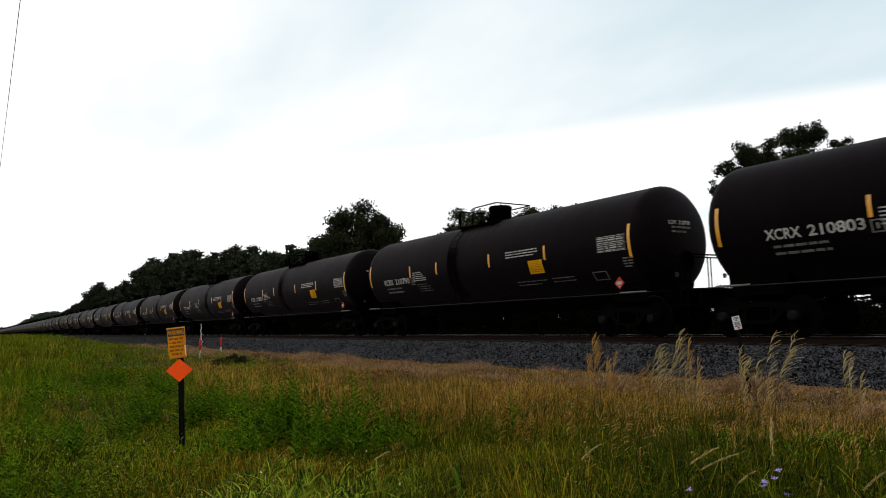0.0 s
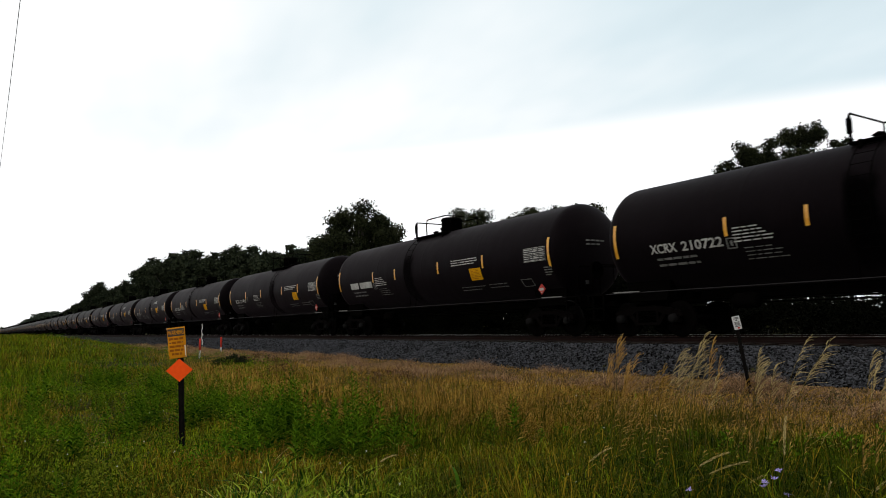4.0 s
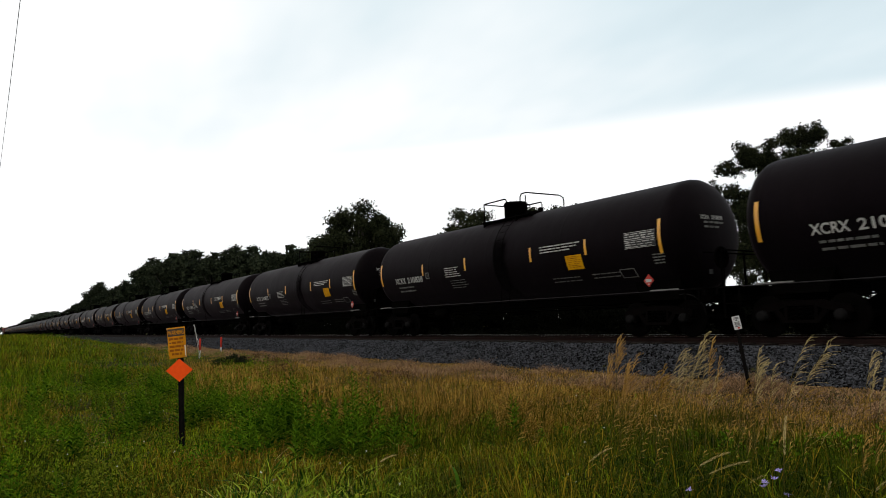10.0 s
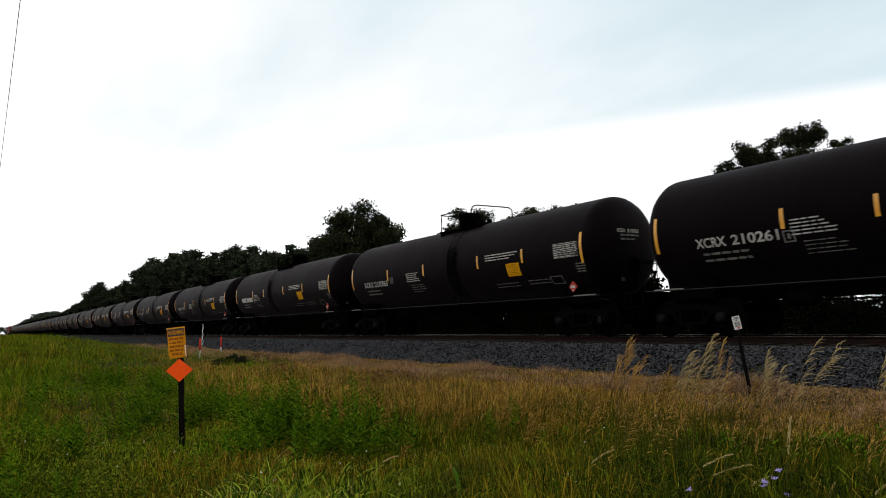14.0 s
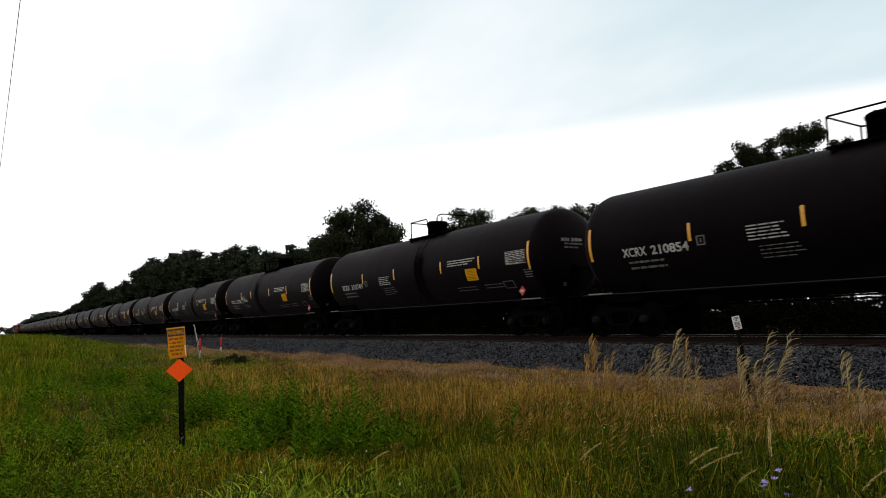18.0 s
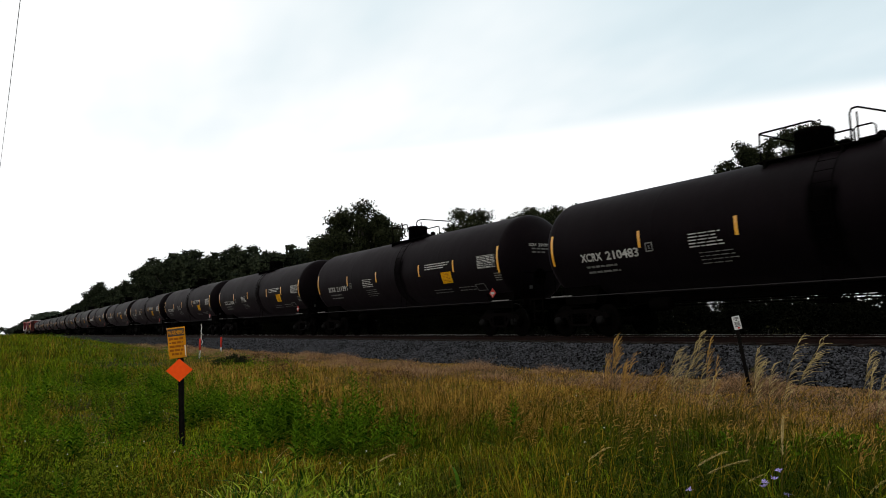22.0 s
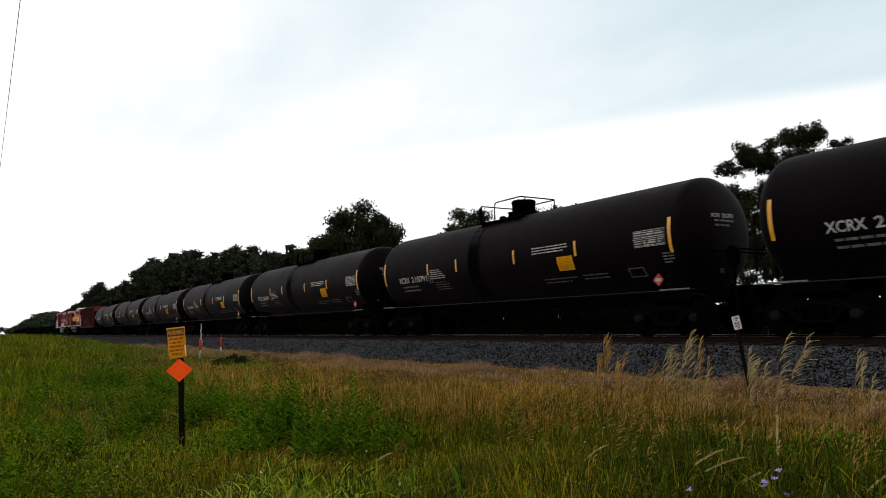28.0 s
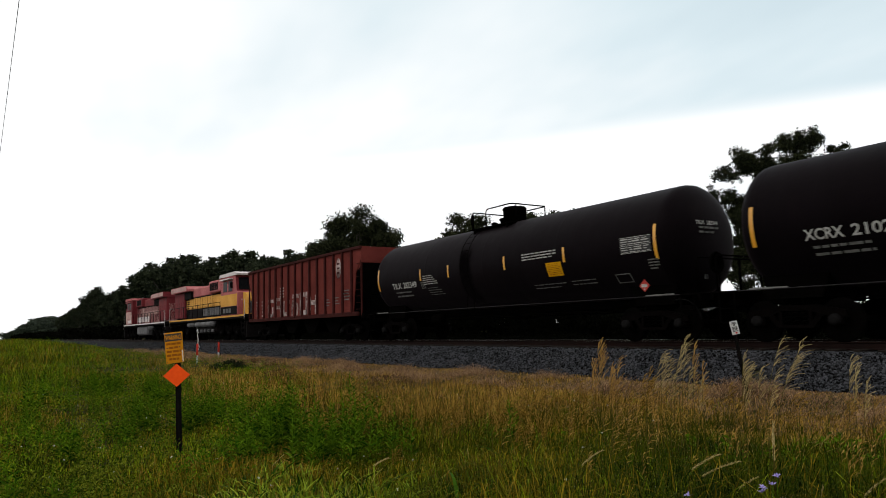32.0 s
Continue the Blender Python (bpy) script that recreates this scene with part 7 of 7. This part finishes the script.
def build_flowers():
    rnd = random.Random(4)
    for ang, r, z, n in ((57.2, 4.8, -0.50, 4), (57.9, 4.75, -0.60, 4), (52.2, 4.75, -0.62, 3), (52.8, 4.8, -0.66, 2)):
        a = radians(ang)
        x, y = -r * math.cos(a), r * math.sin(a)
        fl = new("wildflower")
        tagged(fl, "violet wildflower blooming low in the grass", "flower", "violet wildflowers")
        g0 = float(height(x, y))
        fl.matrix_basis = pose(x, y, g0)
        for k in range(n):
            o = Vector((rnd.uniform(-0.05, 0.05), rnd.uniform(-0.05, 0.05), z - g0 + rnd.uniform(-0.06, 0.09)))
            part("stem", Geo().tube([(0, 0, -0.02), o * 0.5 + Vector((0.01, 0, 0)), o], [0.004, 0.003, 0.002], 5), M["weed"], fl)
            g = Geo()
            for p in range(9):
                b = 2 * math.pi * p / 9
                d = Vector((math.cos(b), math.sin(b), rnd.uniform(0.0, 1.3))).normalized()
                w = d.cross(Vector((0, 0, 1))).normalized() * 0.006
                g.add([o, o + d * 0.017 + w, o + d * 0.031, o + d * 0.017 - w, o + d * 0.013 + Vector((0, 0, 0.004))], [(0, 1, 4), (1, 2, 4), (2, 3, 4), (3, 0, 4)])
            part("bloom", g, M["petal"], fl)
    # rust-brown dying leaves low down
    rng = np.random.default_rng(3)
    a = radians(50.0)
    x, y = -4.9 * math.cos(a), 4.9 * math.sin(a)
    v, f = leaf_cloud(np.array([[x, y, -0.72], [x + 0.05, y + 0.04, -0.66]]), np.array([0.07, 0.05]), 160, 0.014, rng)
    d = new("dying_dock", raw_mesh("dying_dock", v, f, M["rust_leaf"]))
    tagged(d, "rust-brown dying weed low in the grass", "weed")


# ---- signs and markers ----
M["sign_yellow"] = material("weathered_yellow_sign", (0.44, 0.155, 0.003), 0.7, specular=0.06, colour2=(0.58, 0.24, 0.007), scale=5, fine=30)
M["sign_black"] = material("black_sign_print", (0.010, 0.003, 0.002), 0.6, scale=6, fine=40)
M["sign_brown"] = material("faded_brown_print", (0.20, 0.060, 0.004), 0.8, specular=0.05, scale=6, fine=40)
M["tape"] = material("pale_peeling_tape", (0.50, 0.42, 0.30), 0.7, colour2=(0.66, 0.58, 0.44), scale=6, fine=30, specular=0.1)
M["orange"] = material("fluorescent_orange_sheet", (0.75, 0.060, 0.005), 0.7, specular=0.06, colour2=(0.90, 0.095, 0.009), scale=4, fine=20)
M["post"] = material("dark_wooden_post", (0.0025, 0.0022, 0.002), 0.95, specular=0.02, colour2=(0.008, 0.007, 0.006), scale=5, fine=50, bump=0.5)
M["marker_white"] = material("white_marker_plastic", (0.42, 0.42, 0.41), 0.5, colour2=(0.55, 0.55, 0.53), scale=5, fine=30)
M["lath"] = material("weathered_lath_wood", (0.20, 0.18, 0.15), 0.85, colour2=(0.34, 0.31, 0.27), scale=5, fine=30, specular=0.05)
M["marker_red"] = material("red_marker_sleeve", (0.40, 0.024, 0.014), 0.7, specular=0.08, colour2=(0.54, 0.045, 0.028), scale=5, fine=30)


def slab(g, w, t, h, cx=0, cz=0, y=0, bevel=0.004):
    g.box(cx, y, cz, w, t, h, bevel)


def build_warning_sign():
    """Faces -y in its own space; the post leans slightly."""
    s = new("warning_sign")
    tagged(s, "yellow warning sign above an orange diamond on a dark post", "sign")
    s.matrix_basis = pose(-10.40, 2.39, -1.17, 0, -1.6, 57.5)
    part("post", Geo().box(0, 0.045, 0.62, 0.066, 0.06, 1.35, 0.008), M["post"], s)
    plate = Geo()
    slab(plate, 0.285, 0.012, 0.43, -0.035, 1.50, 0.0, 0.004)
    # the plate hangs a little askew on its post
    pivot = Matrix.Translation((-0.035, 0, 1.5))
    pl = part("plate", plate, M["sign_yellow"], s, at=pivot @ pose(0, 0, 0, 0, -3.5, 0) @ Matrix.Diagonal((0.88, 1, 1, 1)) @ pivot.inverted())
    band = Geo()
    slab(band, 0.262, 0.004, 0.104, -0.035, 1.645, -0.009, 0.0)
    part("header_band", band, M["sign_black"], pl)
    v, f = lettering("WARNING", 0.075, 0.0015)
    wide = max(p[0] for p in v)
    k = 0.245 / wide
    part("header_word", Geo().add([(-0.157 + p[0] * k, -0.013, 1.614 + p[1] * 1.15) for p in v], f), M["sign_yellow"], pl)
    # five rows of small print, a bar for each word
    for row, words in enumerate(((0.068, 0.070, 0.064), (0.028, 0.068, 0.062, 0.024), (0.080, 0.096, 0.028), (0.066, 0.086, 0.042), (0.040, 0.060, 0.036))):
        x = -0.152 + (0.03 if row == 4 else 0.0)
        for k, w in enumerate(words):
            dash = row == 1 and k in (0, 3)
            part("print_bar", Geo().box(x + w / 2, -0.009, 1.555 - row * 0.053, w, 0.004, 0.012 if dash else 0.030), M["sign_black" if dash else "sign_brown"], pl)
            x += w + 0.012
    part("edge_tape", Geo().box(0.094, -0.009, 1.375, 0.016, 0.004, 0.16), M["tape"], pl, "pale peeling strip on the edge")
    for x, z in ((-0.16, 1.69), (0.09, 1.69), (-0.16, 1.31), (0.09, 1.31)):
        part("bolt", Geo().lathe([(-0.012, 0.003), (-0.010, 0.008), (-0.004, 0.008)], 8, "y", (x, 0, z)), M["sign_black"], pl)
    part("bracket", Geo().box(-0.165, 0.012, 1.70, 0.045, 0.02, 0.022, 0.005), M["lath"], s)
    d = Geo()
    r, cz, cx = 0.185, 1.115, -0.005
    d.add([(cx - r, -0.008, cz), (cx, -0.008, cz - r * 0.86), (cx + r, -0.008, cz), (cx, -0.008, cz + r * 0.86), (cx - r, 0.004, cz), (cx, 0.004, cz - r * 0.86), (cx + r, 0.004, cz), (cx, 0.004, cz + r * 0.86)],
          [(0, 1, 2, 3), (7, 6, 5, 4), (0, 4, 5, 1), (1, 5, 6, 2), (2, 6, 7, 3), (3, 7, 4, 0)])
    part("orange_diamond", d, M["orange"], s, "orange diamond panel")


def build_markers():
    for x, y, h, lab in ((-35.69, 9.02, 0.98, "red and white marker post with a fluttering ribbon beside it"), (-39.74, 11.19, 0.98, "red and white marker post beside a green shrub")):
        m = new("marker_post")
        tagged(m, lab, "marker post", "utility marker posts")
        m.matrix_basis = pose(x, y, -0.93, 0, 1.0, 50)
        part("pole", Geo().lathe([(0, 0.044), (0.40, 0.044), (0.41, 0.04)], 14, "z"), M["marker_white"], m, "white lower tube")
        part("sleeve", Geo().lathe([(0.40, 0.050), (0.94, 0.050), (0.97, 0.036)], 14, "z"), M["marker_red"], m, "red upper sleeve")
    # a thin lath with a ribbon, that bows in the draught of the train
    lath = new("survey_lath")
    tagged(lath, "thin pale survey lath with a ribbon beside the marker post", "stake")
    lath.matrix_basis = pose(-36.05, 9.12, -0.93, 0, 0, 50)
    BOWING.append((lath, Vector((-36.05, 9.12, -0.93))))
    part("stake", Geo().box(0, 0, 0.85, 0.032, 0.018, 1.7, 0.004), M["lath"], lath)
    rib = Geo()
    pts = [(0.0, 0, 0.0), (0.05, 0.02, -0.16), (0.02, -0.02, -0.33), (0.08, 0.02, -0.5), (0.05, 0, -0.66), (0.12, 0.01, -0.85), (0.10, 0, -1.0)]
    ring = [(Vector(p) + Vector((dx, dy, 0))) for p in pts for dx, dy in ((-0.013, 0), (0.013, 0), (0.013, 0.004), (-0.013, 0.004))]
    quads = [(4 * i + j, 4 * i + (j + 1) % 4, 4 * i + 4 + (j + 1) % 4, 4 * i + 4 + j) for i in range(len(pts) - 1) for j in range(4)]
    rib.add(ring, quads + [(3, 2, 1, 0), (24, 25, 26, 27)])
    part("ribbon", rib, M["marker_white"], lath, "pale plastic ribbon", at=pose(-0.02, -0.03, 1.67))


def build_small_plate():
    s = new("small_sign")
    tagged(s, "small white plate on a leaning dark stake by the ballast", "sign")
    foot, head = Vector((-7.57, 11.32, -0.9)), Vector((-7.58, 11.06, 0.24))
    s.matrix_basis = Matrix.Translation(foot)
    g = Geo().tube([(0, 0, -0.1), (head - foot) * 1.16], 0.031, 4, smooth=False)
    part("stake", g, M["post"], s)
    way = (head - foot).normalized()
    turn = Matrix.Translation(head - foot + way * 0.14) @ pose(0, 0, 0, 0, 0, 55) @ pose(0, 0, 0, 0, -11, 0)
    pl = part("plate", Geo().box(0, -0.035, 0, 0.135, 0.008, 0.235, 0.003), M["marker_white"], s, at=turn)
    for z, w, tall in ((0.092, 0.075, 0.012), (0.074, 0.095, 0.012), (0.048, 0.030, 0.024), (0.012, 0.095, 0.010), (-0.004, 0.085, 0.010), (-0.020, 0.095, 0.010), (-0.038, 0.070, 0.012), (-0.060, 0.095, 0.010)):
        part("print_bar", Geo().box(0, -0.041, z, w, 0.003, tall), M["sign_black"], pl)
    part("print_bar", Geo().box(0.01, -0.041, -0.090, 0.035, 0.003, 0.026), M["marker_red"], pl, "red printed mark")


def build_shrub():
    rng = np.random.default_rng(12)
    c = np.array([[0, 0, 0.20], [0.35, 0.1, 0.22], [0.62, 0.2, 0.12], [-0.35, -0.1, 0.16], [-0.6, 0.1, 0.08], [0.15, -0.2, 0.34]])
    v, f = leaf_cloud(c, np.array([0.30, 0.28, 0.22, 0.25, 0.2, 0.2]), 2200, 0.042, rng)
    s = new("shrub")
    tagged(s, "low sprawling green shrub at the foot of the bank", "shrub")
    s.matrix_basis = pose(-28.4, 8.35, float(height(-28.4, 8.35)), 0, 0, 65)
    part("foliage", raw_mesh("foliage", v, f, M["leaf"]), None, s)
    # dead brown clumps of last year's weeds near it
    for x, y, wide, tall in ((-28.6, 9.5, 0.8, 0.26), (-26.9, 9.7, 0.6, 0.2), (-19.6, 7.2, 0.45, 0.34), (-16.6, 9.1, 0.5, 0.22)):
        dead = new("dead_weeds")
        tagged(dead, "brown dead weeds matted in the dry grass", "weeds", "dead weed clumps")
        dead.matrix_basis = pose(x, y, float(height(x, y)), 0, 0, 60)
        k = np.linspace(-1, 1, 5)
        mid = np.stack([k * wide, 0.15 * np.sin(3 * k), tall * (1 - 0.7 * k * k)], -1)
        dv, df = leaf_cloud(mid, np.full(5, 0.22), 900, 0.022, rng)
        part("foliage", raw_mesh("foliage", dv, df, M["dead"]), None, dead)
        dg = Geo()
        for p in mid:
            for q in (-0.12, 0.1):
                dg.tube([(p[0] * 0.8, q, -0.05), (p[0] + q, q, p[2] + 0.16)], [0.006, 0.002], 4)
        part("stems", dg, M["dead"], dead)
    g = Geo()
    for p in c:
        g.tube([(0.1, 0, -0.1), tuple(p * 0.7), tuple(p)], [0.014, 0.01, 0.004], 5)
    part("twigs", g, M["bark"], s)


def build_bent_stems():
    """A few long dry stems bent right over in the near field."""
    for ang, r, reach, tall, way in ((4.5, 6.2, 1.1, 0.30, 100), (17.5, 6.6, 0.55, 0.42, 70), (21.0, 6.4, 0.7, 0.36, 250), (40.5, 6.0, 0.6, 0.45, 60)):
        a, w = radians(ang), radians(way)
        x, y = -r * math.cos(a), r * math.sin(a)
        stem = new("bent_stem")
        tagged(stem, "long dry grass stem bent over above the field", "grass stem", "bent dry stems")
        stem.matrix_basis = pose(x, y, float(height(x, y)) - 0.03)
        d = Vector((math.cos(w), math.sin(w), 0))
        pts = [d * reach * t ** 1.5 + Vector((0, 0, tall * (2.3 * t - 1.55 * t * t))) for t in (0, 0.15, 0.3, 0.45, 0.6, 0.75, 0.88, 1.0)]
        part("stalk", Geo().tube(pts, [0.0035, 0.0032, 0.003, 0.0026, 0.0022, 0.002, 0.0016, 0.001], 5), M["straw"], stem)
        head = Geo()
        for k in range(9):
            kernel(head, pts[-2].lerp(pts[-1], k / 8), (pts[-1] - pts[-2]).normalized(), 0.02, 0.002)
        part("seed_head", head, M["pale_seed"], stem)


build_grass()
build_bent_stems()
plant_weeds()
plant_stalks()
build_broad_leaves()
build_flowers()
build_warning_sign()
build_markers()
build_small_plate()
build_shrub()


# ---- what moves ----
# how far the lath bows to the side, in degrees
BOW = ((0.0, 2), (2.0, 4), (3.4, 5), (5.6, -1), (7.0, -1), (9.0, -1), (10.0, -10), (12.0, -7), (14.4, 6), (17.0, -13), (19.0, -5), (21.0, 0), (23.0, 5), (25.4, 7), (28.0, 2), (30.0, 0), (32.0, 0.5))


def motions():
    for thing, back, turn in ROLLING:
        walk(thing, [(t, pose(LEAD - back + run, line(LEAD - back + run), 0, 0, 0, turn + math.degrees(SLANT))) for t, run in RUN])
    axis = Vector((-0.836, 0.548, 0.0))
    for thing, foot, most, delay in SWAYING:
        base = thing.matrix_basis.to_3x3().to_4x4()
        rows = []
        for t, share in GUST:
            now = max(0.0, min(32.0, t + delay))
            rows.append((now, Matrix.Translation(foot) @ Matrix.Rotation(radians(most * share), 4, axis) @ base))
        walk(thing, [(0.0, rows[0][1])] + rows[1:-1] + [(32.0, rows[-1][1])])
    for thing, foot in BOWING:
        base = thing.matrix_basis.to_3x3().to_4x4()
        walk(thing, [(t, Matrix.Translation(foot) @ Matrix.Rotation(radians(a), 4, axis) @ base) for t, a in BOW])


motions()
